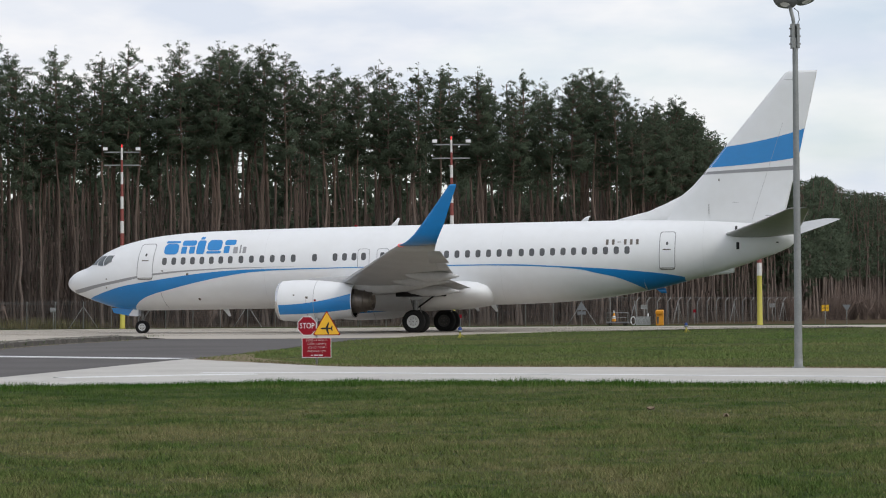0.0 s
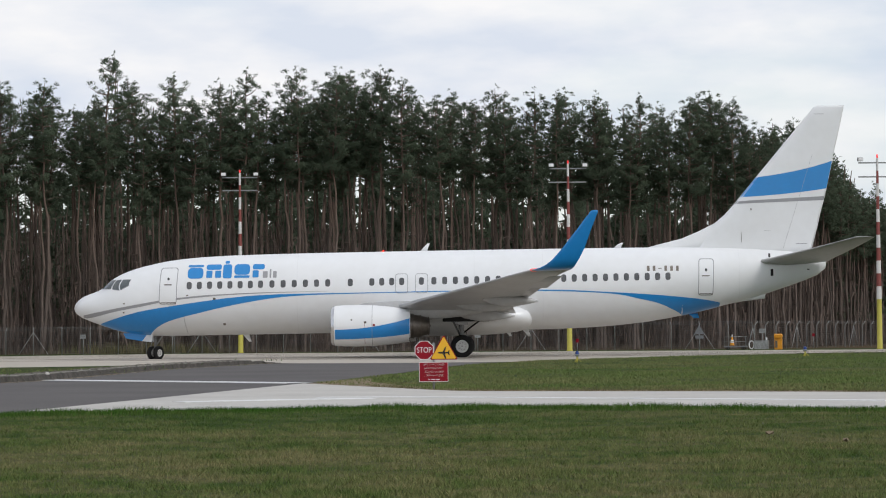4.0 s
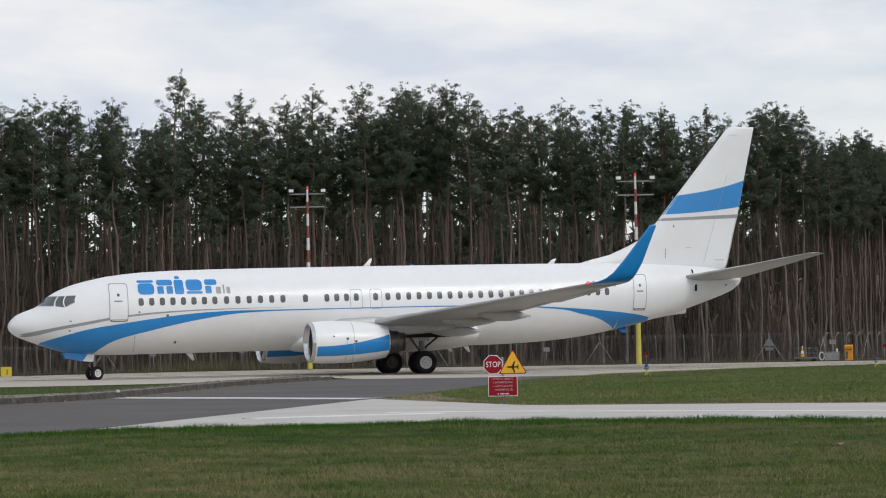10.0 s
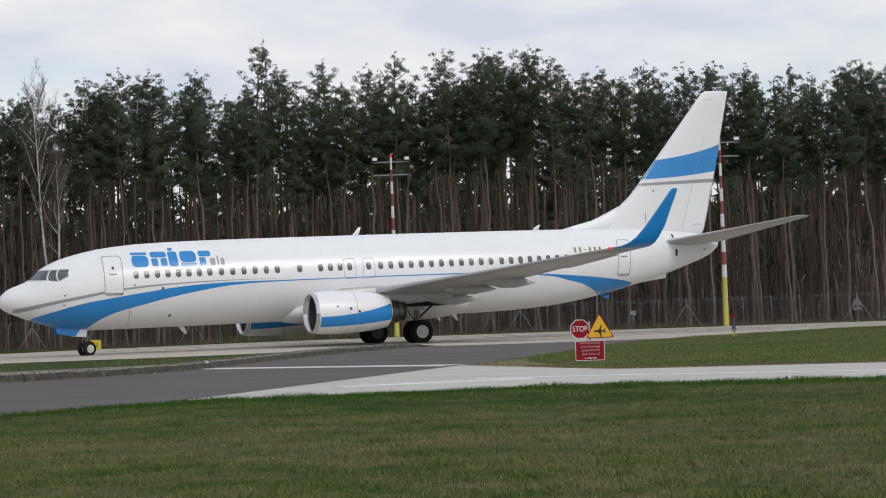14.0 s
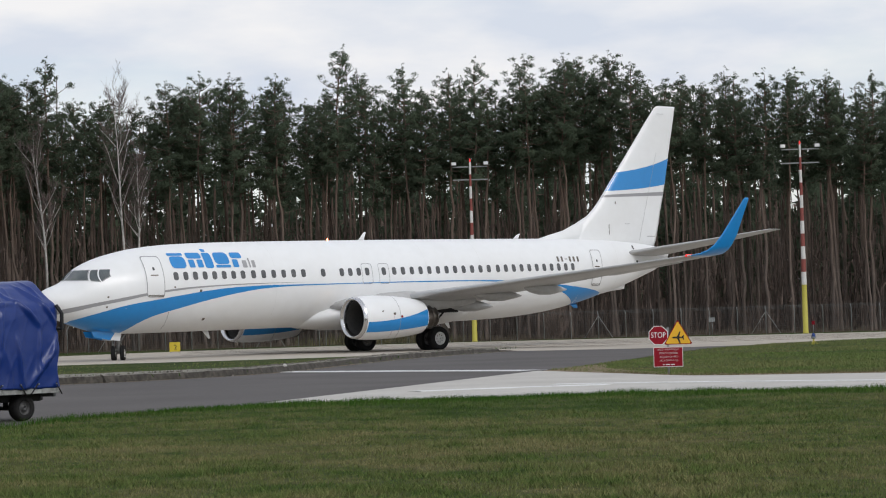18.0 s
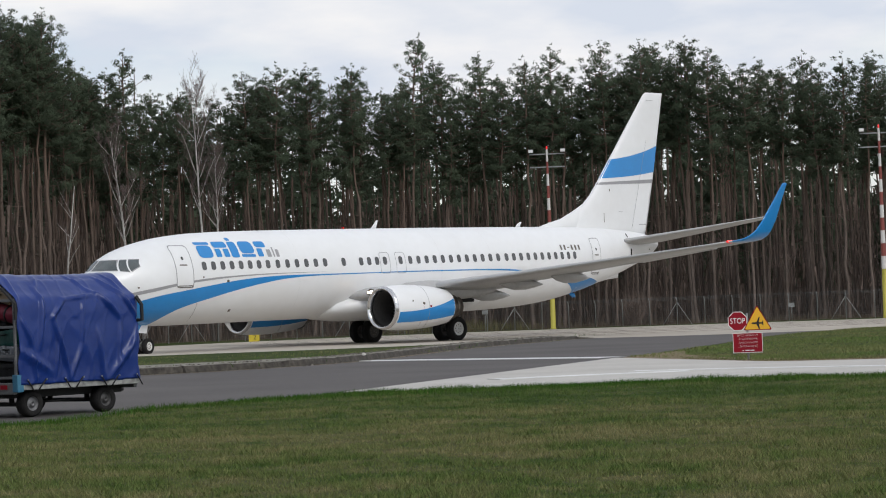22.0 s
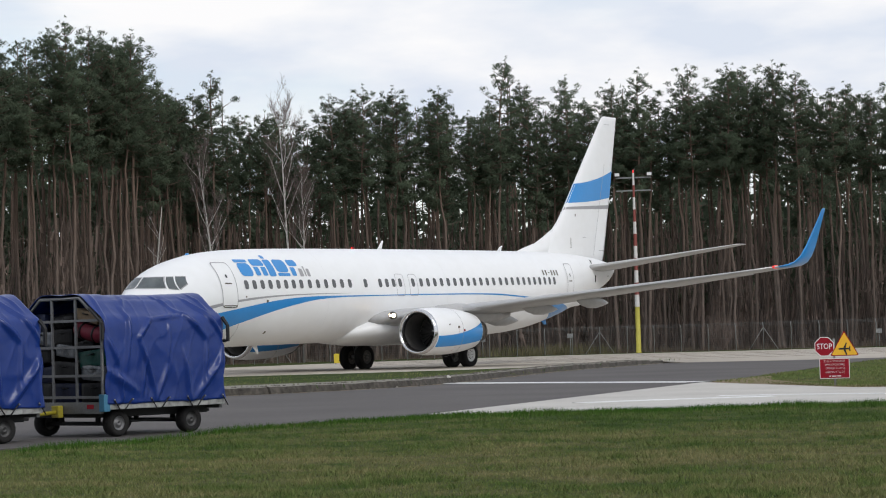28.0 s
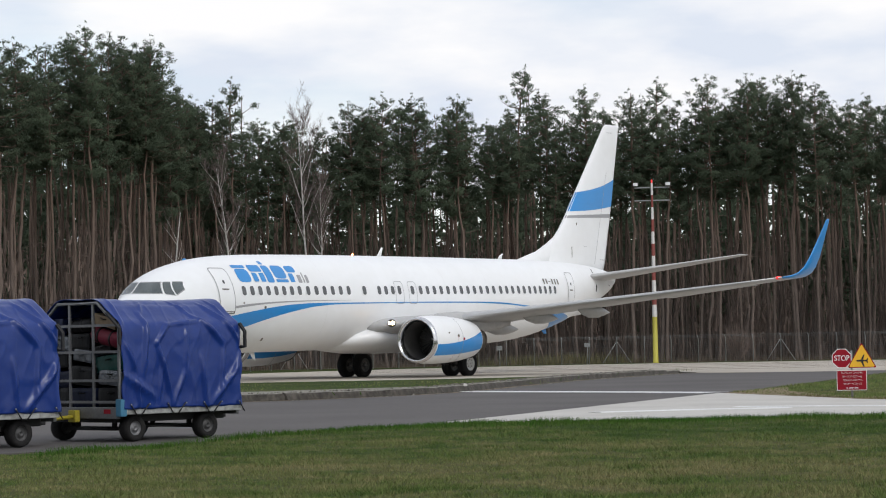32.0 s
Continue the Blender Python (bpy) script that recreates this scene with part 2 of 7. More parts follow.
def by_height(m, lo, hi, most, colour):
    """Bark that changes colour up the stem, from the height lo to hi."""
    n, l = m.node_tree.nodes, m.node_tree.links
    b = n["Principled BSDF"]
    co, sep, rng, mx = n.new("ShaderNodeTexCoord"), n.new("ShaderNodeSeparateXYZ"), n.new("ShaderNodeMapRange"), n.new("ShaderNodeMixRGB")
    rng.inputs["From Min"].default_value, rng.inputs["From Max"].default_value, rng.inputs["To Max"].default_value = lo, hi, most
    mx.inputs[2].default_value = colour
    was = b.inputs["Base Color"].links[0].from_socket
    for p, q in ((co.outputs["Object"], sep.inputs[0]), (sep.outputs[2], rng.inputs["Value"]), (rng.outputs[0], mx.inputs[0]), (was, mx.inputs[1]), (mx.outputs[0], b.inputs["Base Color"])):
        l.new(p, q)


by_height(BARK_PINE, 4.0, 12.0, 0.75, (0.135, 0.088, 0.064, 1))
by_height(BARK_BIRCH, 7.0, 2.0, 1.0, (0.075, 0.062, 0.054, 1))
BIRCH_TWIGS = mat("birch_twigs", (0.115, 0.085, 0.076), 0.9, other=(0.17, 0.135, 0.125), scale=0.5, fine=4.0, island=0.3)
# Thicket brown lightened in colour, standing in for haze between the trunks.
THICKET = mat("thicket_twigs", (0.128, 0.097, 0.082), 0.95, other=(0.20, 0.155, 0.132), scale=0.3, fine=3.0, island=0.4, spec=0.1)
APRON = mat("weathered_concrete", (0.11, 0.105, 0.085), 0.95, other=(0.27, 0.25, 0.215), scale=0.9, fine=7.0, mix=0.6, bump=0.5)
TWIGS = mat("bare_twigs", (0.075, 0.056, 0.046), 0.9, other=(0.125, 0.095, 0.078), scale=0.5, fine=4.0, island=0.3)
RED_LIGHT = glow("red_lamp", (0.9, 0.04, 0.04), 0.6)
BEAM_LIGHT = glow("landing_lamp", (1.0, 0.66, 0.34), 14.0)


# ---- making meshes ----
def mesh_of(verts, faces, smooth=False, name="mesh"):
    me = bpy.data.meshes.new(name)
    me.from_pydata([tuple(p) for p in verts], [], [tuple(q) for q in faces])
    me.update()
    if smooth:
        me.polygons.foreach_set("use_smooth", [True] * len(me.polygons))
    return me


def part(name, data, material, parent=None, label="", at=None):
    """One mesh object under a thing or a part; data is a bmesh, a mesh or (verts, faces)."""
    if isinstance(data, tuple):
        data = mesh_of(*data)
    elif not isinstance(data, bpy.types.Mesh):
        me = bpy.data.meshes.new(name)
        data.to_mesh(me)
        data.free()
        data = me
    if not data.materials:
        for m in material if isinstance(material, (list, tuple)) else (material,):
            data.materials.append(m)
    ob = new(name, data)
    if at is not None:
        ob.matrix_basis = at
    if parent:
        ob.parent = parent
    if label:
        ob["label"] = label
    return ob


def thing(name, label, category, at=None, group="", kind=""):
    ob = new(name)
    ob.empty_display_size = 0.2
    if at is not None:
        ob.matrix_basis = at
    return tagged(ob, label, category, group, kind)


def box(bm, x0, x1, y0, y1, z0, z1, bevel=0.0):
    vs = [bm.verts.new(c) for c in ((x0, y0, z0), (x1, y0, z0), (x1, y1, z0), (x0, y1, z0), (x0, y0, z1), (x1, y0, z1), (x1, y1, z1), (x0, y1, z1))]
    fs = [bm.faces.new([vs[i] for i in q]) for q in ((3, 2, 1, 0), (4, 5, 6, 7), (0, 1, 5, 4), (1, 2, 6, 5), (2, 3, 7, 6), (3, 0, 4, 7))]
    if bevel:
        bmesh.ops.bevel(bm, geom=list({e for q in fs for e in q.edges}), offset=bevel, segments=2, affect="EDGES", profile=0.7)
    return bm


def boxed(*a, **k):
    return box(bmesh.new(), *a, **k)


def tube(path, radii, sides=10, closed=True, start=0, squash=None):
    """Vertices and faces of a tube along a path of points, with one radius a point."""
    vs, fs = [], []
    path = [Vector(q) for q in path]
    ref = Vector((0.31, 0.87, 0.38))
    for i, q in enumerate(path):
        d = (path[min(i + 1, len(path) - 1)] - path[max(i - 1, 0)]).normalized()
        side = d.cross(ref if abs(d.dot(ref)) < 0.95 else Vector((1, 0, 0))).normalized()
        up = side.cross(d)
        for k in range(sides):
            a = 2 * math.pi * k / sides
            vs.append(q + (side * math.cos(a) + up * math.sin(a)) * radii[i])
    n = len(path)
    for i in range(n - 1):
        for k in range(sides):
            a, b = i * sides + k, i * sides + (k + 1) % sides
            fs.append((start + a, start + b, start + b + sides, start + a + sides))
    if closed:
        fs.append(tuple(start + k for k in reversed(range(sides))))
        fs.append(tuple(start + (n - 1) * sides + k for k in range(sides)))
    return vs, fs


def tubes(list_of, smooth=True, sides=8):
    vs, fs = [], []
    for path, radii in list_of:
        if not isinstance(radii, (list, tuple)):
            radii = [radii] * len(path)
        a, b = tube(path, radii, sides, True, len(vs))
        vs += a
        fs += b
    return mesh_of(vs, fs, smooth)


def lathe(profile, axis="x", sides=40, closed=False):
    """A body of revolution: profile of (along, radius)."""
    vs, fs = [], []
    for s, r in profile:
        for k in range(sides):
            a = 2 * math.pi * k / sides
            c, d = r * math.cos(a), r * math.sin(a)
            vs.append((s, c, d) if axis == "x" else (c, s, d) if axis == "y" else (c, d, s))
    for i in range(len(profile) - 1):
        for k in range(sides):
            a, b = i * sides + k, i * sides + (k + 1) % sides
            fs.append((a, b, b + sides, a + sides))
    if closed:
        fs.append(tuple(reversed(range(sides))))
        fs.append(tuple((len(profile) - 1) * sides + k for k in range(sides)))
    return mesh_of(vs, fs, True)


def loft(rings, closed_ends=True, smooth=True):
    """A skin through rings of equal count."""
    n = len(rings[0])
    vs = [q for r in rings for q in r]
    fs = [(i * n + k, i * n + (k + 1) % n, (i + 1) * n + (k + 1) % n, (i + 1) * n + k) for i in range(len(rings) - 1) for k in range(n)]
    if closed_ends:
        fs.append(tuple(reversed(range(n))))
        fs.append(tuple((len(rings) - 1) * n + k for k in range(n)))
    return mesh_of(vs, fs, smooth)


def smoothed(pts, steps=4):
    """A Catmull-Rom line through points."""
    out, pts = [], [Vector(q) for q in pts]
    for i in range(len(pts) - 1):
        a, b, c, d = pts[max(i - 1, 0)], pts[i], pts[i + 1], pts[min(i + 2, len(pts) - 1)]
        for k in range(steps):
            t = k / steps
            out.append(0.5 * (2 * b + (c - a) * t + (2 * a - 5 * b + 4 * c - d) * t * t + (3 * b - a - 3 * c + d) * t ** 3))
    return out + [pts[-1]]


def slab(outline, z_top, z_low):
    """A flat plate with an outline, from z_low to z_top."""
    bm = bmesh.new()
    top = [bm.verts.new((x, y, z_top)) for x, y in outline]
    low = [bm.verts.new((x, y, z_low)) for x, y in outline]
    bm.faces.new(top)
    n = len(top)
    for i in range(n):
        bm.faces.new((top[i], low[i], low[(i + 1) % n], top[(i + 1) % n]))
    bmesh.ops.recalc_face_normals(bm, faces=bm.faces[:])
    bmesh.ops.triangulate(bm, faces=[q for q in bm.faces if len(q.verts) > 4])
    return bm


def strip(line, left, right, z):
    """A ribbon along a line of (x, y), reaching left and right of it."""
    vs, fs = [], []
    line = [Vector(q) for q in line]
    for i, q in enumerate(line):
        d = (line[min(i + 1, len(line) - 1)] - line[max(i - 1, 0)]).normalized()
        nrm = Vector((-d.y, d.x))
        a, b = q + nrm * left, q - nrm * right
        vs += [(a.x, a.y, z), (b.x, b.y, z)]
    n = len(vs)
    vs += [(x, y, z - 0.03) for x, y, z in vs]
    for i in range(len(line) - 1):
        fs.append((2 * i, 2 * i + 1, 2 * i + 3, 2 * i + 2))
        fs.append((2 * i, 2 * i + 2, n + 2 * i + 2, n + 2 * i))
        fs.append((2 * i + 1, n + 2 * i + 1, n + 2 * i + 3, 2 * i + 3))
    return mesh_of(vs, fs)


# ---- ground ----
FRONT_EDGE = smoothed([(-40, 14), (-20, 21), (-11.5, 27.5), (-8.2, 31.0), (-7.6, 33.9), (-6.9, 36.0), (-6.0, 37.7), (-4.8, 38.7), (-3.0, 38.9), (-0.5, 39.4), (1.8, 39.7), (3.5, 39.2), (5.2, 38.4), (7.2, 37.1), (9.9, 35.6), (16, 32.5), (30, 24)])
STRIP_FAR = smoothed([(-1.15, 58.6), (-0.1, 55.6), (0.9, 53.0), (1.9, 50.2), (2.6, 49.3), (4.4, 48.4), (7.0, 47.3), (10.0, 45.6), (12.0, 44.3), (20, 39.5), (36, 30)])
ISLAND = smoothed([(-1.15, 58.6), (-0.3, 62.6), (1.1, 70.8), (3.6, 86.5), (6.5, 98.0), (9.2, 104.8), (12.2, 109.0), (16.2, 115.5), (22.5, 121.2), (29, 124.6), (38, 125.5), (60, 120), (130, 96)])
KERB = smoothed([(-60, 33), (-34, 44.5), (-18, 53.2), (-12.8, 57.5), (-11.0, 59.4), (-9.4, 62.4), (-8.4, 66.6), (-7.5, 76), (-6.5, 85), (-5.0, 92.5), (-3.7, 98.5), (-2.7, 99.5)])
TAXI_NEAR = smoothed([(-70, 70), (-40, 85), (-26, 91), (-20, 93), (-14, 93.5), (-9.8, 95.5), (-6.6, 99.5), (-4.2, 103.5), (-2.7, 99.5), (2, 97.2), (6.5, 98.0)])
TAXI_FAR = smoothed([(-80, 70), (-60, 84), (-45, 100), (-35, 117), (-28.5, 134), (-20.5, 147), (-11, 152.6), (0, 150.4), (35, 138.6), (130, 106)])

tagged(part("ground", slab([(-3000, -200), (3000, -200), (3000, 4000), (-3000, 4000)], -0.02, -0.6), GRASS_SOIL), "flat airfield ground of short worn grass", "ground", kind="structure")
tagged(part("road", slab([(q.x, q.y) for q in FRONT_EDGE[:40]] + [(q.x, q.y) for q in STRIP_FAR[:1]] + [(q.x, q.y) for q in ISLAND[:17]] + [(q.x, q.y) for q in TAXI_NEAR[32:]][::-1] + [(q.x, q.y) for q in KERB[::-1]], 0.0, -0.3), ASPHALT),
       "dark grey asphalt service road", "road", kind="structure")
tagged(part("pavement", slab([(-5.25, 39.1)] + [(q.x, q.y) for q in FRONT_EDGE[29:]] + [(q.x, q.y) for q in STRIP_FAR[::-1]], 0.008, -0.3), PALE_CONCRETE),
       "pale concrete perimeter road", "pavement", kind="structure")
tagged(part("taxiway", slab([(q.x, q.y) for q in TAXI_NEAR] + [(q.x, q.y) for q in ISLAND[17:]] + [(q.x, q.y) for q in TAXI_FAR[::-1]], 0.004, -0.3), CONCRETE),
       "sandy grey concrete taxiway", "taxiway", kind="structure")
tagged(part("forest_floor", slab([(-200, 95), (-60, 120), (-44, 138), (-34, 158), (-14, 164), (14, 157.5), (36, 151.5), (60, 142.5), (130, 117), (900, 117), (900, 800), (-400, 800)], -0.012, -0.3), FOREST_FLOOR),
       "brown needle-strewn floor of the pine wood", "ground", kind="structure")


# ---- the airliner ----
GEAR_X = 19.6      # from the nose to the main wheels


def table(rows):
    xs = [r[0] for r in rows]
    ys = [r[1] for r in rows]

    def value(x):
        """Smooth (monotone cubic) reading of a short table."""
        if x <= xs[0]:
            return ys[0]
        if x >= xs[-1]:
            return ys[-1]
        i = max(k for k in range(len(xs) - 1) if xs[k] <= x)
        hgt = [xs[k + 1] - xs[k] for k in range(len(xs) - 1)]
        dlt = [(ys[k + 1] - ys[k]) / hgt[k] for k in range(len(xs) - 1)]

        def slope(k):
            if k == 0:
                return dlt[0]
            if k == len(xs) - 1:
                return dlt[-1]
            return 0.0 if dlt[k - 1] * dlt[k] <= 0 else 2 * dlt[k - 1] * dlt[k] / (dlt[k - 1] + dlt[k])

        t, hh = (x - xs[i]) / hgt[i], hgt[i]
        return (ys[i] * (1 + 2 * t) * (1 - t) ** 2 + slope(i) * hh * t * (1 - t) ** 2 + ys[i + 1] * t * t * (3 - 2 * t) + slope(i + 1) * hh * t * t * (t - 1))
    return value


hull_top = table([(0, 2.62), (0.06, 2.80), (0.24, 3.02), (0.53, 3.22), (1.24, 3.49), (1.55, 3.68), (1.75, 3.88), (1.96, 4.06), (2.39, 4.30), (2.82, 4.48), (3.39, 4.66), (4.25, 4.86), (4.83, 4.97), (6.25, 5.13), (7.68, 5.21), (10.5, 5.28), (16.2, 5.35), (22, 5.40), (29, 5.43), (33, 5.38), (35.8, 5.20), (37.2, 5.0), (37.8, 4.86)])
hull_low = table([(0, 2.62), (0.06, 2.44), (0.24, 2.25), (0.81, 1.97), (1.38, 1.76), (1.95, 1.57), (2.52, 1.40), (3.38, 1.24), (4.3, 1.20), (7.66, 1.22), (12.8, 1.27), (23.3, 1.36), (26.1, 1.45), (27.6, 1.56), (29, 1.72), (30.4, 1.96), (31.8, 2.26), (33.2, 2.62), (34.7, 3.02), (36.1, 3.48), (37.4, 3.98), (37.8, 4.30)])
hull_half = table([(0, 0.0), (0.06, 0.22), (0.24, 0.46), (0.53, 0.67), (1.24, 1.00), (1.96, 1.28), (2.8, 1.53), (4.0, 1.76), (5.5, 1.88), (24, 1.88), (26, 1.86), (28, 1.76), (30, 1.56), (32, 1.28), (34, 0.94), (36, 0.56), (37.4, 0.30), (37.8, 0.24)])


def hull(x, a, out=0.0):
    """A point of the hull at x metres behind the nose; a is 0 on the left side, 90 degrees on top."""
    top, low, half = hull_top(x), hull_low(x), hull_half(x)
    c, s = math.cos(a), math.sin(a)
    return Vector((GEAR_X - x, (half + out) * c, (top + low) / 2 + ((top - low) / 2 + out) * s))


def hull_angle(x, z):
    top, low = hull_top(x), hull_low(x)
    return math.asin(max(-1.0, min(1.0, (z - (top + low) / 2) / ((top - low) / 2))))


def on_hull(x, z, out=0.0):
    return hull(x, hull_angle(x, z), out)


def hull_patch(x0, x1, low, top, out=0.005, nx=20, na=6, mirror=False, whole=False):
    """A sheet lying on the hull between two lines z = low(x) and z = top(x); below the keel it wraps under."""
    vs, fs = [], []
    for i in range(nx + 1):
        x = x0 + (x1 - x0) * i / nx
        zl, zt = low(x), top(x)
        a1 = hull_angle(x, zt)
        a0 = -math.pi / 2 if zl <= hull_low(x) + 0.01 else hull_angle(x, zl)
        for k in range(na + 1):
            p = hull(x, a0 + (a1 - a0) * k / na, out)
            vs.append((p.x, -p.y if mirror else p.y, p.z))
    n = na + 1
    for i in range(nx):
        for k in range(na):
            q = (i * n + k, (i + 1) * n + k, (i + 1) * n + k + 1, i * n + k + 1)
            fs.append(q if mirror else q[::-1])
    return mesh_of(vs, fs, True)


def rounded_outline(w, h, r, steps=4, most=0.12):
    """A rounded rectangle as points, its straight sides cut into short steps."""
    pts = []
    for cx, cy, a0 in ((w / 2 - r, h / 2 - r, 0), (-w / 2 + r, h / 2 - r, 90), (-w / 2 + r, -h / 2 + r, 180), (w / 2 - r, -h / 2 + r, 270)):
        for k in range(steps + 1):
            a = radians(a0 + 90 * k / steps)
            pts.append((cx + r * math.cos(a), cy + r * math.sin(a)))
    out = []
    for a, b in zip(pts, pts[1:] + pts[:1]):
        n = max(1, math.ceil(math.hypot(b[0] - a[0], b[1] - a[1]) / most))
        out += [(a[0] + (b[0] - a[0]) * k / n, a[1] + (b[1] - a[1]) * k / n) for k in range(n)]
    return out


def hull_plate(x, z, w, h, r, out, lean=0.0, mirror=False):
    """A rounded plate that follows the hull, centred at x, z."""
    line = rounded_outline(w, h, r)
    n, cuts = len(line), max(1, math.ceil(h / 0.35))
    vs, fs = [], []
    for c in range(cuts):
        k = 1 - c / cuts
        for u, v in line:
            p = on_hull(x - u * k - v * k * lean, z + v * k, out)
            vs.append((p.x, -p.y if mirror else p.y, p.z))
    p = on_hull(x, z, out)
    vs.append((p.x, -p.y if mirror else p.y, p.z))
    for c in range(cuts - 1):
        for i in range(n):
            q = (c * n + i, c * n + (i + 1) % n, (c + 1) * n + (i + 1) % n, (c + 1) * n + i)
            fs.append(q if not mirror else q[::-1])
    for i in range(n):
        q = ((cuts - 1) * n + i, (cuts - 1) * n + (i + 1) % n, cuts * n)
        fs.append(q if not mirror else q[::-1])
    return mesh_of(vs, fs, True)


def hull_ring(x, z, w, h, r, band, out, lean=0.0):
    """A rounded frame line lying on the hull."""
    outer = rounded_outline(w, h, r)
    kx, ky = (w - 2 * band) / w, (h - 2 * band) / h
    vs = [on_hull(x - u - v * lean, z + v, out) for u, v in outer] + [on_hull(x - u * kx - v * ky * lean, z + v * ky, out) for u, v in outer]
    n = len(outer)
    return mesh_of(vs, [(i, (i + 1) % n, n + (i + 1) % n, n + i) for i in range(n)], True)


def foil(chord, thick, n=9):
    """An aerofoil ring: (along chord 0..1, height), starting at the tail, over the top."""
    pts = []
    xs = [0.5 * (1 + math.cos(math.pi * k / n)) for k in range(n + 1)]

    def half(x):
        return 5 * thick * (0.2969 * math.sqrt(x) - 0.126 * x - 0.3516 * x * x + 0.2843 * x ** 3 - 0.1015 * x ** 4)
    for x in xs:
        pts.append((x * chord, half(x) * chord * 1.1))
    for x in xs[::-1][1:-1]:
        pts.append((x * chord, -half(x) * chord * 0.9))
    return pts


def wing_ring(lead, chord, thick, up, twist=0.0):
    """A wing section: leading edge point (x aft of nose, y, z), chord, thickness ratio and the direction of its upper side."""
    up = Vector(up).normalized()
    return [Vector((GEAR_X - lead[0] - u * math.cos(twist), lead[1], lead[2] - u * math.sin(twist))) + up * v for u, v in foil(chord, thick)]


def flip(rings):
    return [[Vector((q.x, -q.y, q.z)) for q in r][::-1] for r in rings]


def build_wheel(name, parent, at, radius, width, rim, label, bright=0):
    """A tyre on a rim, turning about its own y axis."""
    r, w = radius, width / 2
    tyre = part(name, lathe([(-w * 0.55, rim * 0.96), (-w * 0.9, rim * 1.08), (-w, r * 0.80), (-w * 0.86, r * 0.94), (-w * 0.55, r), (-w * 0.2, r * 1.0), (-w * 0.17, r * 0.985), (-w * 0.13, r * 1.0),
                             (w * 0.13, r), (w * 0.17, r * 0.985), (w * 0.2, r), (w * 0.55, r), (w * 0.86, r * 0.94), (w, r * 0.80), (w * 0.9, rim * 1.08), (w * 0.55, rim * 0.96)], "y", 36), RUBBER, parent, label, at)
    for s in (-1, 1):
        # Hubs other than the outboard face get a dark colour as shade.
        part("rim", lathe([(s * w * 0.5, 0.001), (s * w * 0.82, rim * 0.12), (s * w * 0.84, rim * 0.30), (s * w * 0.58, rim * 0.42), (s * w * 0.60, rim * 0.75), (s * w * 0.86, rim * 0.92), (s * w * 0.88, rim * 1.02), (s * w * 0.7, rim * 1.05)], "y", 30), RIM if bright in (0, s) else DARK_AND_SHADE, tyre, "pale grey wheel hub" if bright in (0, s) else "wheel hub coloured dark as if shaded")
    for k in range(8):
        a = 2 * math.pi * k / 8
        part("bolt", boxed(-0.02, 0.02, w * 0.56, w * 0.70, -0.02, 0.02), DARK_METAL, tyre, at=pose(rim * 0.58 * math.cos(a), 0, rim * 0.58 * math.sin(a)))
    return tyre


aircraft = thing("airliner", "white twin-engine airliner with blue swoosh and winglets on the concrete taxiway", "airplane")

# hull
stations = [0.0005, 0.02, 0.06, 0.13, 0.24, 0.38, 0.53, 0.75, 1.0, 1.24, 1.4, 1.55, 1.75, 1.96, 2.2, 2.5, 2.82, 3.2, 3.6, 4.1, 4.7, 5.5, 6.5, 8, 10, 12, 14, 16, 18, 20, 22, 24, 25, 26, 27, 28, 29, 30, 31, 32, 33, 34, 35, 36, 36.8, 37.4, 37.8]
fuselage = part("fuselage", loft([[hull(x, 2 * math.pi * k / 48) for k in range(48)] for x in stations]), PAINT_WHITE, aircraft, "glossy white fuselage")
part("apu_exhaust", lathe([(0, 0.17), (-0.10, 0.165), (-0.10, 0.13), (0.02, 0.12)], "x", 20), DARK_METAL, fuselage, "dark metal exhaust ring", pose(GEAR_X - 37.8, 0, 4.58))

# swooshes and stripe
low_line = lambda x: hull_low(x) - 1
blue_top = table([(1.3, 1.78), (1.55, 1.87), (2.24, 2.08), (3.65, 2.44), (5.06, 2.66), (6.47, 2.86), (7.87, 3.04), (9.28, 3.16), (10.7, 3.22), (13.5, 3.25), (16.3, 3.28), (18.5, 3.31), (22.5, 3.33), (24.1, 3.32), (26.4, 3.21), (28.9, 3.05), (30.3, 2.93), (31.7, 2.77), (32.5, 2.62)])
blue_low = table([(1.3, 0.5), (3.6, 0.9), (3.95, 1.25), (4.07, 1.40), (4.49, 1.70), (5.05, 1.95), (6.46, 2.31), (7.87, 2.63), (9.28, 2.89), (10.7, 3.08), (12.1, 3.165), (13.5, 3.20), (18.5, 3.265), (22.5, 3.28), (24.1, 3.255), (26.4, 3.15), (27.5, 3.04), (28.3, 2.86), (29.2, 2.66), (30, 2.34), (30.6, 2.00), (30.9, 1.6), (31.5, 1.0)])
grey_top = table([(0.55, 2.26), (2.24, 2.57), (3.65, 2.81), (4.58, 2.96), (5.62, 3.09), (6.75, 3.19), (7.87, 3.25), (9.56, 3.31), (11.3, 3.335), (13.0, 3.345)])
grey_low = table([(0.55, 2.10), (0.97, 2.14), (2.24, 2.42), (3.65, 2.67), (4.58, 2.85), (5.62, 3.00), (7.87, 3.19), (9.56, 3.265), (11.3, 3.31), (13.0, 3.34)])
for mirrored in (False, True):
    part("blue_swoosh", hull_patch(1.42, 32.45, blue_low, blue_top, 0.006, 320, 7, mirrored), PAINT_BLUE, fuselage, "bright blue painted swoosh")
    part("grey_stripe", hull_patch(0.55, 13.0, grey_low, grey_top, 0.005, 60, 2, mirrored), PAINT_GREY, fuselage, "thin grey painted stripe")

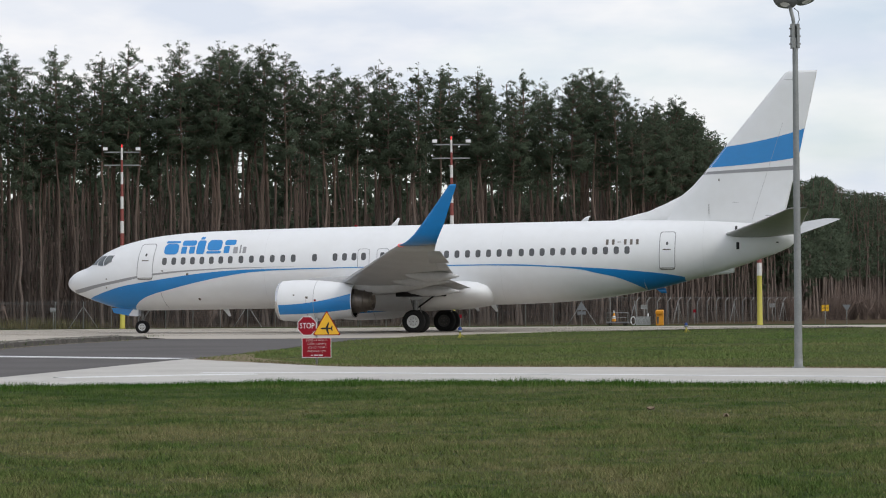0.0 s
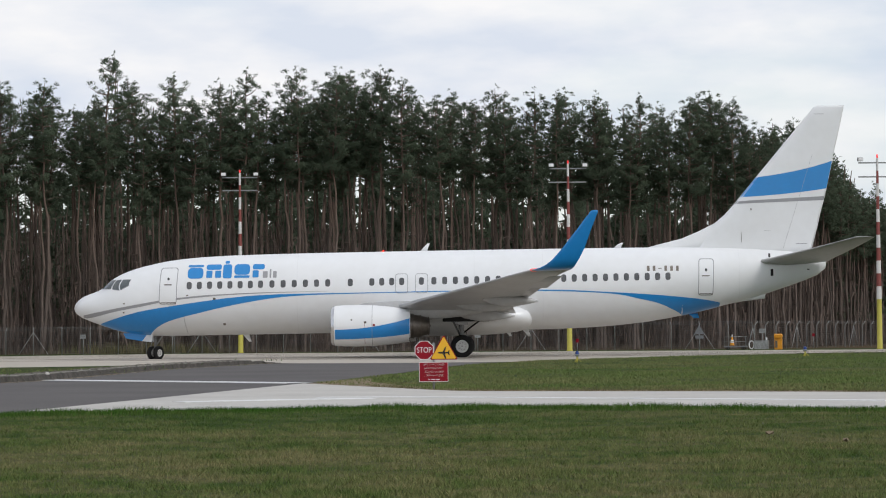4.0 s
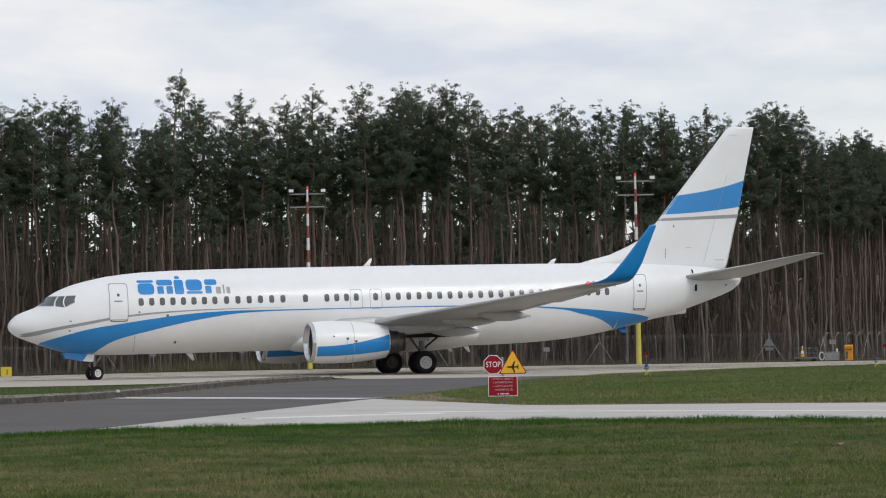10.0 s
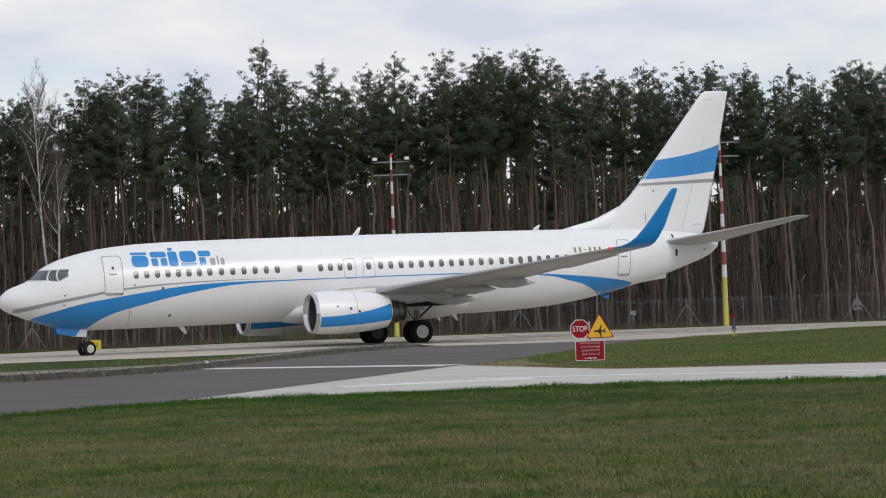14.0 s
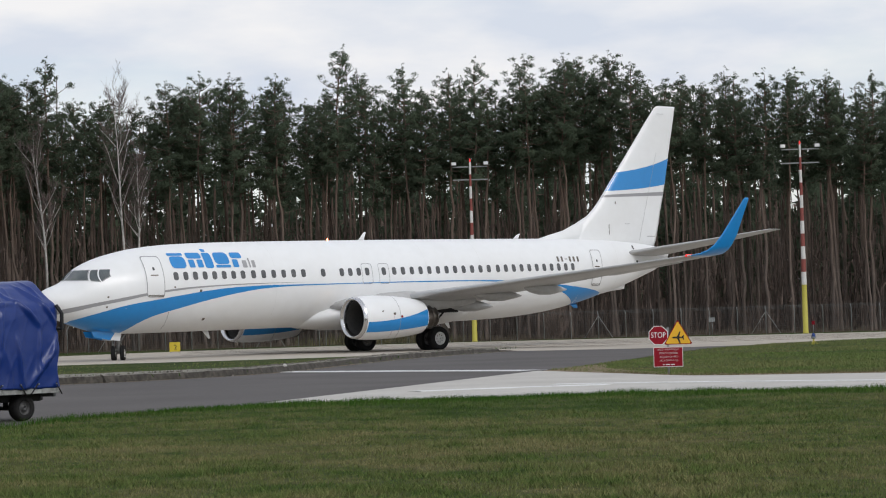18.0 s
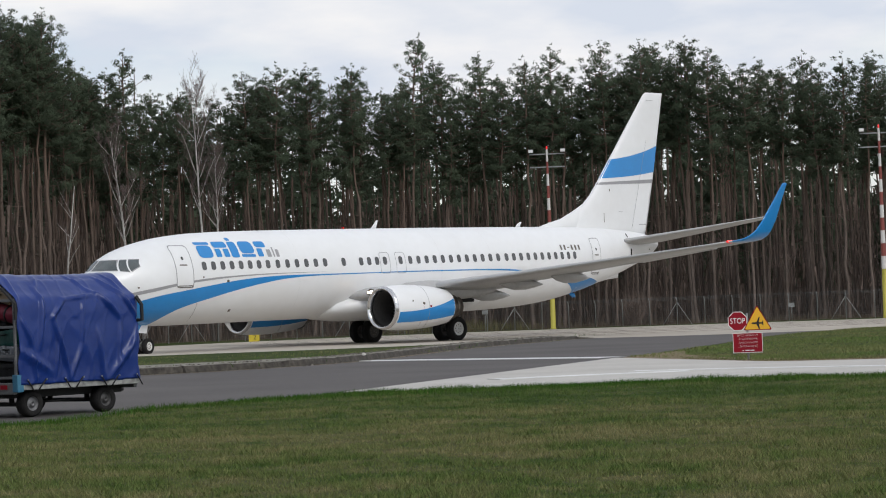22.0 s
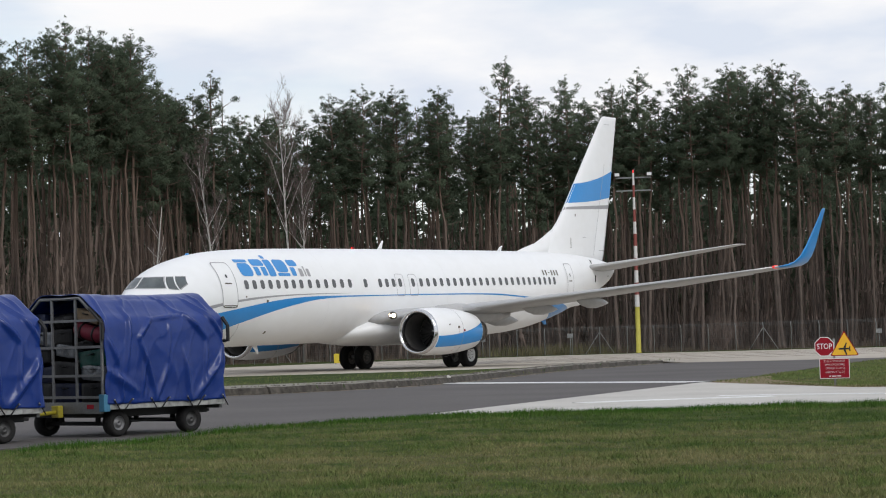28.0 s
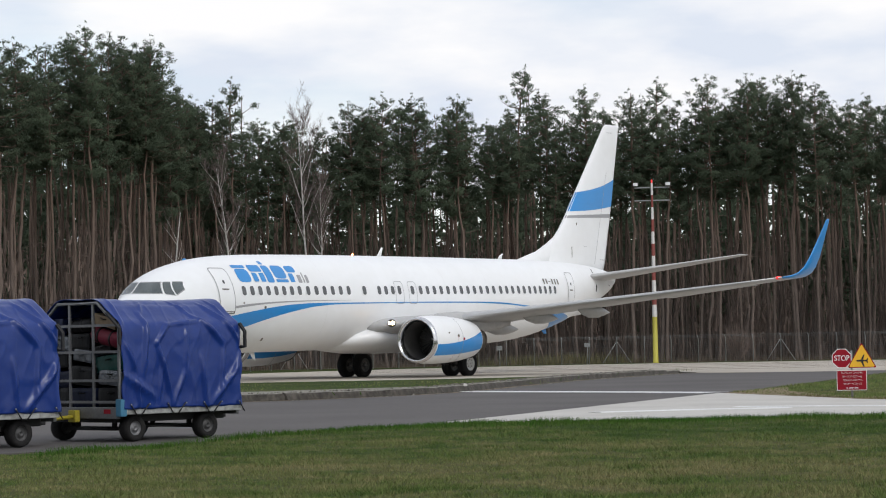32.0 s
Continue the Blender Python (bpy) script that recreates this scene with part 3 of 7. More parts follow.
# skin joints round the hull
SKIN_SEAM = mat("skin_seam", (0.74, 0.745, 0.75), 0.45, other=(0.66, 0.665, 0.665))
for x in (11.4, 20.2, 23.6, 33.4):
    part("skin_seam", hull_patch(x, x + 0.014, lambda q: hull_low(q) + 0.15, lambda q: hull_top(q) - 0.01, 0.004, 1, 24), SKIN_SEAM, fuselage)
# cabin windows
rows = [(6.05, 9.60, 8), (10.17, 12.94, 6), (14.06, 14.06, 1), (15.13, 16.61, 4), (17.59, 17.59, 1), (18.21, 24.06, 12), (24.64, 29.81, 11)]
for first, last, count in rows:
    for k in range(count):
        x = first + (last - first) * k / max(1, count - 1)
        z = 3.68 + 0.011 * (x - 6.05)
        frame_ob = part("window_frame", hull_plate(x, z, 0.31, 0.44, 0.13, 0.006), PAINT_WHITE, fuselage)
        part("pane", hull_plate(x, z, 0.25, 0.37, 0.10, 0.010), CABIN_GLASS, frame_ob)

# doors
for x, z, w, h in ((5.0, 3.68, 0.86, 1.80), (31.72, 3.90, 0.74, 1.80)):
    door = part("cabin_door", hull_plate(x, z, w - 0.02, h - 0.02, 0.12, 0.008, -0.03), PAINT_WHITE, fuselage, "white cabin door")
    part("door_seal", hull_ring(x, z, w + 0.03, h + 0.03, 0.14, 0.035, 0.011, -0.03), PAINT_GREY, door, "grey door outline")
    part("door_sill", hull_ring(x, z - h / 2 + 0.04, w * 0.9, 0.09, 0.03, 0.03, 0.016), DARK_METAL, door)
    part("door_handle", hull_plate(x - 0.02, z + 0.05, 0.38, 0.055, 0.02, 0.014), DARK_METAL, door)
    part("door_window", hull_plate(x, z + 0.34, 0.11, 0.15, 0.05, 0.014), CABIN_GLASS, door)
for x in (16.61, 17.6):
    part("overwing_exit", hull_ring(x, 3.70, 0.62, 0.97, 0.13, 0.022, 0.009), PAINT_GREY, fuselage, "overwing exit outline")

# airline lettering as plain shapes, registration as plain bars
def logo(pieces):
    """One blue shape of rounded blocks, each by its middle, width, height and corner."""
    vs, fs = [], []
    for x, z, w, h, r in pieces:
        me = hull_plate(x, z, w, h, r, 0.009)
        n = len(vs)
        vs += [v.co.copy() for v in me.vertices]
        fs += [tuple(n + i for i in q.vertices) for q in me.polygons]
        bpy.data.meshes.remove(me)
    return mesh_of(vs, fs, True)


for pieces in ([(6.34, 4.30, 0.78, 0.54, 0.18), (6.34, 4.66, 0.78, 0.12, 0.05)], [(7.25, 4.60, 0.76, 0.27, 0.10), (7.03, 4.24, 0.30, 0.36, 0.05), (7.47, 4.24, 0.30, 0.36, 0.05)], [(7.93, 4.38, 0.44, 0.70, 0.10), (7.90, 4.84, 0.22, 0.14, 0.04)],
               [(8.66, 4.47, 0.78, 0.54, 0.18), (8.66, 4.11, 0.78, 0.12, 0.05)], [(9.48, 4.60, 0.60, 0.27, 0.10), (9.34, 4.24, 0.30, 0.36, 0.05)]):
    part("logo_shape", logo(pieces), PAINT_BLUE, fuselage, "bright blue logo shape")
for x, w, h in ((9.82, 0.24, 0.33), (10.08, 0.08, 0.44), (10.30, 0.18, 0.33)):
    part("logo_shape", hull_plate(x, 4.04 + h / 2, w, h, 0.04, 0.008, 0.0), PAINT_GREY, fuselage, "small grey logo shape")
for k in range(6):
    part("registration_bar", hull_plate(28.84 + 0.29 * k, 4.335, 0.13 if k != 2 else 0.18, 0.26 if k != 2 else 0.04, 0.015, 0.008), DARK_METAL, fuselage)

# cockpit glazing
def hull_front(y, z):
    """How far behind the nose the hull's front passes through the side distance y and the height z."""
    lo, hi = 0.3, 5.0
    for _ in range(40):
        x = (lo + hi) / 2
        top, low = hull_top(x), hull_low(x)
        if (y / hull_half(x)) ** 2 + ((z - (top + low) / 2) / ((top - low) / 2)) ** 2 > 1:
            lo = x
        else:
            hi = x
    return (lo + hi) / 2


def cockpit_pane(corners, mirror, out=0.012):
    """A pane on the hull between four corners, each the distance to the side and the height."""
    n, vs, fs = 8, [], []
    for i in range(n + 1):
        for j in range(n + 1):
            u, v = i / n, j / n
            y, z = [corners[0][m] * (1 - u) * (1 - v) + corners[1][m] * u * (1 - v) + corners[2][m] * u * v + corners[3][m] * (1 - u) * v for m in (0, 1)]
            x = hull_front(y, z)
            vs.append((GEAR_X - x + out, (-1 if mirror else 1) * (y + out * 0.6), z + out * 0.5))
    for i in range(n):
        for j in range(n):
            a = i * (n + 1) + j
            q = (a, a + n + 1, a + n + 2, a + 1)
            fs.append(q if mirror else q[::-1])
    return mesh_of(vs, fs, True)


def at_z(x, z):
    return (on_hull(x, z).y, z)


PANES = ([(0.045, 3.60), at_z(2.04, 3.57), at_z(2.24, 4.00), (0.045, 4.00)], [at_z(2.12, 3.55), at_z(2.50, 3.50), at_z(2.58, 4.00), at_z(2.32, 4.00)], [at_z(2.56, 3.51), at_z(2.98, 3.73), at_z(3.07, 4.01), at_z(2.65, 4.01)])
for mirrored in (False, True):
    for k, corners in enumerate(PANES):
        cy, cz = sum(q[0] for q in corners) / 4, sum(q[1] for q in corners) / 4
        rim_ob = part("cockpit_frame", cockpit_pane([(max(0.005, q[0] + (0.022 if q[0] > cy else -0.022)), q[1] + (0.028 if q[1] > cz else -0.028)) for q in corners], mirrored, 0.007), PAINT_GREY, fuselage, "grey window frame")
        part("cockpit_window", cockpit_pane(corners, mirrored), COCKPIT_GLASS, rim_ob, "dark tinted windscreen pane" if k == 0 else "dark tinted side pane")

# small fittings on the hull
for x in (17.55, 27.3):
    part("blade_antenna", loft([wing_ring((x - 0.10, 0, hull_top(x) - 0.03), 0.38, 0.10, (0, 1, 0)), wing_ring((x + 0.10, 0, hull_top(x) + 0.16), 0.24, 0.10, (0, 1, 0)), wing_ring((x + 0.30, 0, hull_top(x) + (0.38 if x < 20 else 0.25)), 0.13, 0.10, (0, 1, 0))]), PAINT_WHITE, fuselage, "white blade antenna")
for x, z in ((8.5, 1.25), (21.6, 1.42), (22.55, 1.40)):
    part("belly_antenna", loft([wing_ring((x, 0, z), 0.34, 0.12, (0, 1, 0)), wing_ring((x + 0.34, 0, z - 0.38), 0.12, 0.12, (0, 1, 0))]), PAINT_WHITE, fuselage, "white belly antenna")
part("belly_antenna", loft([wing_ring((30.9, 0, hull_low(30.9) + 0.03), 0.50, 0.14, (0, 1, 0)), wing_ring((31.2, 0, hull_low(30.9) - 0.20), 0.26, 0.14, (0, 1, 0))]), PAINT_BLUE, fuselage, "blue belly antenna")
BEACON_AT = (GEAR_X - 15.7, 0, hull_top(15.7) - 0.01)
beacon = part("beacon", lathe([(0, 0.045), (0.05, 0.043), (0.085, 0.030), (0.095, 0.001)], "z", 20), SIGN_RED, aircraft, "red beacon lamp, turning to imitate a flash", pose(*BEACON_AT))
part("beacon_lamp", boxed(0.038, 0.050, -0.024, 0.024, 0.015, 0.085), glow("beacon_glow", (1.0, 0.16, 0.04), 120.0), beacon, "bright lit window of the beacon")
# Fins added beside the lit window so the turning lamp reads as a flash.
for y in (-0.030, 0.030):
    part("beacon_flash_fin", boxed(0.03, 0.10, y - 0.004, y + 0.004, 0.0, 0.095), SIGN_RED, beacon, "red fin added to narrow the lamp's flash")
for x, z in ((2.75, 2.82), (2.72, 2.38), (7.30, 3.02), (7.75, 1.76), (5.95, 3.2)):
    part("hull_port", hull_plate(x, z, 0.13 if x > 7 else 0.09, 0.11 if x > 7 else 0.07, 0.03, 0.009), DARK_METAL, fuselage)
part("tail_skid", loft([[Vector((GEAR_X - x, w * c, hull_low(x) + 0.06 - d * max(0.0, -sn) + 0.04 * max(0.0, sn))) for c, sn in [(math.cos(2 * math.pi * k / 10), math.sin(2 * math.pi * k / 10)) for k in range(10)]] for x, w, d in ((33.0, 0.03, 0.07), (33.8, 0.09, 0.14), (34.5, 0.09, 0.26), (34.75, 0.06, 0.30), (34.8, 0.03, 0.10))]), PAINT_WHITE, fuselage, "white tail skid fairing")
for x, z, w, h in ((34.95, 4.95, 0.10, 0.20), (35.05, 4.10, 0.14, 0.34), (36.9, 4.25, 0.12, 0.06)):
    part("trim_slot", hull_plate(x, z, w, h, 0.02, 0.012), BLACK, fuselage)
part("panel_seam", hull_ring(5.80, 1.72, 0.034, 0.78, 0.012, 0.012, 0.008, 0.10), PAINT_GREY, fuselage)

# wing to body fairing
belly = []
for x, w, lo, hi in ((13.2, 0.3, 1.40, 1.7), (14.0, 1.5, 1.20, 2.2), (15.2, 2.05, 1.10, 2.6), (17, 2.25, 1.08, 2.75), (19, 2.30, 1.08, 2.7), (20.8, 2.28, 1.12, 2.8), (21.7, 2.20, 1.18, 2.86), (22.4, 2.06, 1.27, 2.78), (22.85, 1.80, 1.40, 2.60), (23.05, 1.3, 1.55, 2.38), (23.12, 0.5, 1.75, 2.15)):
    belly.append([Vector((GEAR_X - x, w * math.cos(2 * math.pi * k / 32), (lo + hi) / 2 + (hi - lo) / 2 * math.sin(2 * math.pi * k / 32))) for k in range(32)])
part("wing_fairing", loft(belly), PAINT_WHITE, aircraft, "white wing to body fairing")

# wings: (leading edge x, y, z, chord, thickness)
wing = [wing_ring((14.45, 1.2, 2.14), 7.5, 0.11, (0, -0.1, 1)), wing_ring((14.7, 1.9, 2.20), 7.2, 0.115, (0, -0.1, 1)), wing_ring((15.6, 3.6, 2.37), 6.35, 0.10, (0, -0.1, 1)), wing_ring((16.75, 5.3, 2.57), 5.2, 0.094, (0, -0.1, 1)),
        wing_ring((17.6, 7.0, 2.77), 4.55, 0.082, (0, -0.1, 1)), wing_ring((19.9, 11.3, 3.26), 3.25, 0.076, (0, -0.1, 1)), wing_ring((22.0, 15.4, 3.72), 2.0, 0.078, (0, -0.1, 1)), wing_ring((22.9, 17.0, 3.92), 1.60, 0.080, (0, -0.12, 1))]
tip = [wing_ring((22.9, 17.0, 3.92), 1.60, 0.082, (0, -0.12, 1)), wing_ring((23.15, 17.28, 3.98), 1.45, 0.10, (0, -0.4, 1)), wing_ring((23.42, 17.50, 4.12), 1.28, 0.10, (0, -0.8, 0.7)), wing_ring((23.72, 17.63, 4.36), 1.12, 0.09, (0, -1, 0.4)),
       wing_ring((24.12, 17.73, 4.82), 0.96, 0.08, (0, -1, 0.16)), wing_ring((24.75, 17.84, 5.62), 0.62, 0.08, (0, -1, 0.13)), wing_ring((25.32, 17.93, 6.36), 0.34, 0.08, (0, -1, 0.13)), wing_ring((25.42, 17.94, 6.43), 0.22, 0.05, (0, -1, 0.13))]


def droop(y):
    """The far wing hangs a little lower on the inside of the turn."""
    return 0.34 * (max(0.0, y - 8.5) / 9.4) ** 1.3


for side, name in ((1, "left"), (-1, "right")):
    turn = (lambda r: r) if side > 0 else (lambda rings: flip([[Vector((q.x, q.y, q.z - droop(q.y))) for q in ring] for ring in rings]))
    w_ob = part("wing", loft(turn(wing)), WING_GREY, aircraft, "pale grey swept wing")
    part("winglet", loft(turn(tip)), PAINT_BLUE, w_ob, "blue upswept winglet")
    # bare metal leading edge
    lead = [((15.05, 2.9, 2.24), 0.16), ((15.58, 3.6, 2.37), 0.20), ((16.73, 5.3, 2.57), 0.18), ((17.58, 7.0, 2.77), 0.145), ((19.88, 11.3, 3.26), 0.105), ((21.98, 15.4, 3.73), 0.078), ((22.88, 17.0, 3.93), 0.062)]
    part("leading_edge", loft([[Vector((GEAR_X - q[0] - 0.55 * r + r * 0.58 * math.cos(2 * math.pi * k / 12), side * q[1], q[2] - (droop(q[1]) if side < 0 else 0.0) + r * 0.60 * math.sin(2 * math.pi * k / 12))) for k in range(12)][::side] for q, r in lead]), EDGE_METAL, w_ob, "dull metal leading edge slat")
    # flap track fairings
    for y, x0, length, z in ((4.3, 19.4, 2.8, 2.12), (6.4, 19.3, 2.9, 2.56), (8.4, 20.65, 2.6, 2.78)):
        rings = []
        for u, r in ((0, 0.03), (0.12, 0.16), (0.35, 0.26), (0.6, 0.24), (0.85, 0.12), (1, 0.02)):
            rings.append([Vector((GEAR_X - x0 - u * length, side * y + 0.75 * r * math.cos(2 * math.pi * k / 14), z - 0.10 * u + 1.15 * r * math.sin(2 * math.pi * k / 14))) for k in range(14)])
        part("flap_fairing", loft(rings), WING_GREY, w_ob, "grey flap track fairing")
    # trailing edge flap panels
    for y0, y1, x0, x1, z0, z1 in ((2.3, 5.2, 21.75, 21.75, 2.10, 2.46), (5.7, 11.2, 21.9, 23.05, 2.55, 3.18), (11.5, 15.2, 23.1, 23.9, 3.17, 3.62)):
        part("flap", loft(turn([wing_ring((x0 - 0.55, y0, z0 + 0.11), 1.05, 0.08, (0, -0.1, 1), 0.04), wing_ring((x1 - 0.55, y1, z1 + 0.09), 0.85, 0.08, (0, -0.1, 1), 0.04)])), WING_GREY, w_ob, "grey trailing edge flap")
    part("navigation_light", loft([[Vector((GEAR_X - 22.55 - u, side * (16.75 + 0.25 * u), 3.92 - (droop(16.9) if side < 0 else 0.0) + r * math.sin(2 * math.pi * k / 8))) + Vector((0, r * math.cos(2 * math.pi * k / 8), 0)) for k in range(8)] for u, r in ((0.2, 0.02), (0.25, 0.06), (0.5, 0.07), (0.6, 0.02))]), RED_LIGHT if side > 0 else CABIN_GLASS, w_ob, "wingtip navigation lamp")
    recess = part("lamp_recess", lathe([(0.0, 0.001), (0.015, 0.15), (-0.02, 0.17), (-0.10, 0.16)], "x", 20), DARK_AND_SHADE, w_ob, "dark lamp recess in the wing root", pose(GEAR_X - 14.98, side * 2.55, 2.36, 0, 0, side * 18))
    for y, r in ((0.055, 0.085), (-0.085, 0.055)):
        part("landing_light", lathe([(0.05, 0.001), (0.045, r * 0.6), (0.03, r), (0.0, r * 1.1)], "x", 18), BEAM_LIGHT, recess, "lit warm landing lamp", pose(0, y, 0))

    # engine
    ey, ez = side * 4.95, 1.58
    nac = [(13.36, 0.86), (13.33, 0.90), (13.36, 0.95), (13.5, 0.99), (13.9, 1.03), (14.6, 1.045), (15.4, 1.02), (16.2, 0.95), (16.8, 0.86), (17.15, 0.79)]
    cowl_rings = []
    for x, r in nac[3:]:
        cowl_rings.append([Vector((GEAR_X - x, r * math.cos(2 * math.pi * k / 44), r * math.sin(2 * math.pi * k / 44) * (0.93 if math.sin(2 * math.pi * k / 44) < 0 else 1.0))) for k in range(44)])
    engine = part("engine_cowl", loft(cowl_rings, False), PAINT_WHITE, aircraft, "white engine cowling with blue band", pose(0, ey, ez))
    lip = []
    for x, r in ((13.62, 0.79), (13.55, 0.80), (13.5, 0.81), (13.36, 0.86), (13.33, 0.90), (13.36, 0.95), (13.42, 0.975), (13.5, 0.991)):
        lip.append([Vector((GEAR_X - x, r * math.cos(2 * math.pi * k / 44), r * math.sin(2 * math.pi * k / 44) * (0.93 if math.sin(2 * math.pi * k / 44) < 0 else 1.0))) for k in range(44)])
    part("inlet_lip", loft(lip, False), BARE_METAL, engine, "polished metal inlet lip")
    # Duct coloured dark in place of the shade inside the inlet.
    part("inlet_duct", lathe([(GEAR_X - 13.6, 0.79), (GEAR_X - 13.9, 0.75), (GEAR_X - 14.3, 0.75), (GEAR_X - 14.7, 0.76)], "x", 40), DARK_AND_SHADE, engine, "inlet duct coloured dark as shade")
    part("fan_disc", lathe([(GEAR_X - 14.75, 0.78), (GEAR_X - 14.76, 0.2)], "x", 40), BLACK, engine, "black fan backing")
    for k in range(24):
        a = 2 * math.pi * k / 24
        rings = []
        for r, tw, c in ((0.16, 0.5, 0.10), (0.45, 0.9, 0.13), (0.74, 1.15, 0.16)):
            rings.append([Vector((GEAR_X - 14.66 + u * c * math.cos(tw), r * math.cos(a) - v * math.sin(a) * 1.0, r * math.sin(a) + v * math.cos(a))) for u, v in ((-0.5, -0.5 * c * math.sin(tw)), (0.5, 0.5 * c * math.sin(tw)), (0.5, 0.5 * c * math.sin(tw) + 0.012), (-0.5, -0.5 * c * math.sin(tw) + 0.012))])
        part("fan_blade", loft(rings), DARK_AND_SHADE, engine)
    part("spinner", lathe([(GEAR_X - 14.30, 0.001), (GEAR_X - 14.36, 0.06), (GEAR_X - 14.5, 0.13), (GEAR_X - 14.72, 0.19)], "x", 20), DARK_AND_SHADE, engine, "dark grey fan spinner")
    part("spinner_mark", boxed(GEAR_X - 14.46, GEAR_X - 14.40, 0.05, 0.13, 0.03, 0.10, 0.01), SIGN_WHITE, engine, "white mark on the fan spinner")
    # blue band round the cowling, rising aft
    for s2 in (1, -1):
        vs, fs = [], []
        n = 24
        for i in range(n + 1):
            x = 13.55 + (17.12 - 13.55) * i / n
            r = table(nac[2:])(x)
            u = i / n
            z0, z1 = -0.62 + 0.24 * u * u, -0.16 + 0.52 * u * u
            for k in range(7):
                zz = z0 + (z1 - z0) * k / 6
                zs = zz / 0.93 if zz < 0 else zz
                y = math.sqrt(max(0.0, r * r - zs * zs))
                q = Vector((0, y, zz))
                q = q + q.normalized() * 0.006
                vs.append((GEAR_X - x, s2 * q.y, q.z))
        for i in range(n):
            for k in range(6):
                fs.append((i * 7 + k, i * 7 + k + 1, (i + 1) * 7 + k + 1, (i + 1) * 7 + k))
        part("blue_band", mesh_of(vs, fs, True), PAINT_BLUE, engine, "bright blue painted band")
    for x, zz, w in ((15.0, 0.18, 0.06), (15.42, 0.05, 0.05), (14.35, 0.30, 0.04)):
        rr = table(nac[2:])(x)
        part("cowl_mark", boxed(-w, w, -0.008, 0.008, -w, w, 0.004), SIGN_RED if w == 0.05 else DARK_METAL, engine, at=pose(GEAR_X - x, side * math.sqrt(rr * rr - zz * zz), zz, side * -math.degrees(math.asin(zz / rr)), 0, 0))
    part("cowl_line", mesh_of([(GEAR_X - 14.98 + 0.012 * (k % 2), side * (1.04 * math.cos(a)), 1.04 * math.sin(a) * (0.93 if a < 0 else 1.0)) for k, a in ((j, radians(-62 + 5 * (j // 2))) for j in range(32))], [(2 * k, 2 * k + 1, 2 * k + 3, 2 * k + 2) for k in range(15)]), SIGN_RED, engine, "thin red line down the cowling")
    part("cowl_seam", lathe([(GEAR_X - 15.32, 1.030), (GEAR_X - 15.34, 1.032)], "x", 44), PAINT_GREY, engine)
    part("fan_exit", lathe([(GEAR_X - 17.13, 0.785), (GEAR_X - 17.02, 0.70), (GEAR_X - 16.8, 0.62)], "x", 40), BLACK, engine, "black fan duct exit")
    part("core_nozzle", lathe([(GEAR_X - 16.8, 0.60), (GEAR_X - 17.2, 0.585), (GEAR_X - 17.6, 0.52), (GEAR_X - 18.05, 0.40), (GEAR_X - 18.06, 0.36), (GEAR_X - 17.8, 0.34)], "x", 36), DARK_METAL, engine, "brown-grey exhaust nozzle")
    for x, r in ((17.25, 0.60), (17.62, 0.545), (17.98, 0.44)):
        part("nozzle_ring", lathe([(GEAR_X - x, r), (GEAR_X - x - 0.015, r + 0.018), (GEAR_X - x - 0.04, r + 0.014), (GEAR_X - x - 0.05, r - 0.03)], "x", 36), DARK_METAL, engine)
    part("exhaust_plug", lathe([(GEAR_X - 17.7, 0.24), (GEAR_X - 17.95, 0.17), (GEAR_X - 18.1, 0.06), (GEAR_X - 18.12, 0.001)], "x", 24), DARK_METAL, engine, "dark exhaust cone")
    part("strake", loft([wing_ring((14.4, side * -0.78, 0.70), 0.9, 0.03, (0, 0.7, 0.7)), wing_ring((14.8, side * -0.98, 0.90), 0.45, 0.03, (0, 0.7, 0.7))]), PAINT_WHITE, engine)
    py = []
    for x, lo, hi, w in ((14.3, 2.35, 2.55, 0.05), (15.0, 2.2, 2.72, 0.17), (16.5, 2.0, 2.80, 0.22), (17.8, 1.85, 2.75, 0.22), (19.5, 2.0, 2.6, 0.17), (20.6, 2.2, 2.5, 0.05)):
        py.append([Vector((GEAR_X - x, side * 4.9 + w * math.cos(2 * math.pi * k / 16), (lo + hi) / 2 + (hi - lo) / 2 * math.sin(2 * math.pi * k / 16))) for k in range(16)])
    part("pylon", loft(py), WING_GREY, aircraft, "grey engine pylon")

    # tailplane
    stab = [wing_ring((34.2, 0.45, 4.62), 3.6, 0.10, (0, -0.1, 1)), wing_ring((34.6, 0.9, 4.68), 3.3, 0.10, (0, -0.1, 1)), wing_ring((36.5, 4.0, 5.13), 2.1, 0.09, (0, -0.1, 1)), wing_ring((38.25, 7.05, 5.58), 0.95, 0.09, (0, -0.1, 1)), wing_ring((38.5, 7.2, 5.60), 0.55, 0.06, (0, -0.1, 1))]
    part("tailplane", loft(turn(stab)), WING_GREY, aircraft, "pale grey tailplane")

    # main gear
    leg = part("main_gear_leg", tubes([([(0, side * 2.95, 2.2), (0, side * 2.86, 0.62)], 0.11), ([(0, side * 3.45, 0.60), (0, side * 2.27, 0.60)], 0.07), ([(0.55, side * 2.2, 2.0), (0.05, side * 2.86, 1.0)], 0.05), ([(-0.20, side * 2.86, 1.25), (-0.26, side * 2.86, 0.95), (-0.08, side * 2.86, 0.65)], 0.035)]), STRUT, aircraft, "grey main gear strut")
    # Solid black slab hung here for the shade between nozzle and gear.
    part("gear_bay_shade", boxed(-1.35, 0.95, min(side * 1.9, side * 3.2), max(side * 1.9, side * 3.2), 1.78, 2.02, 0.04), BLACK, leg, "black slab under the wing, painted shade of the wheel bay")
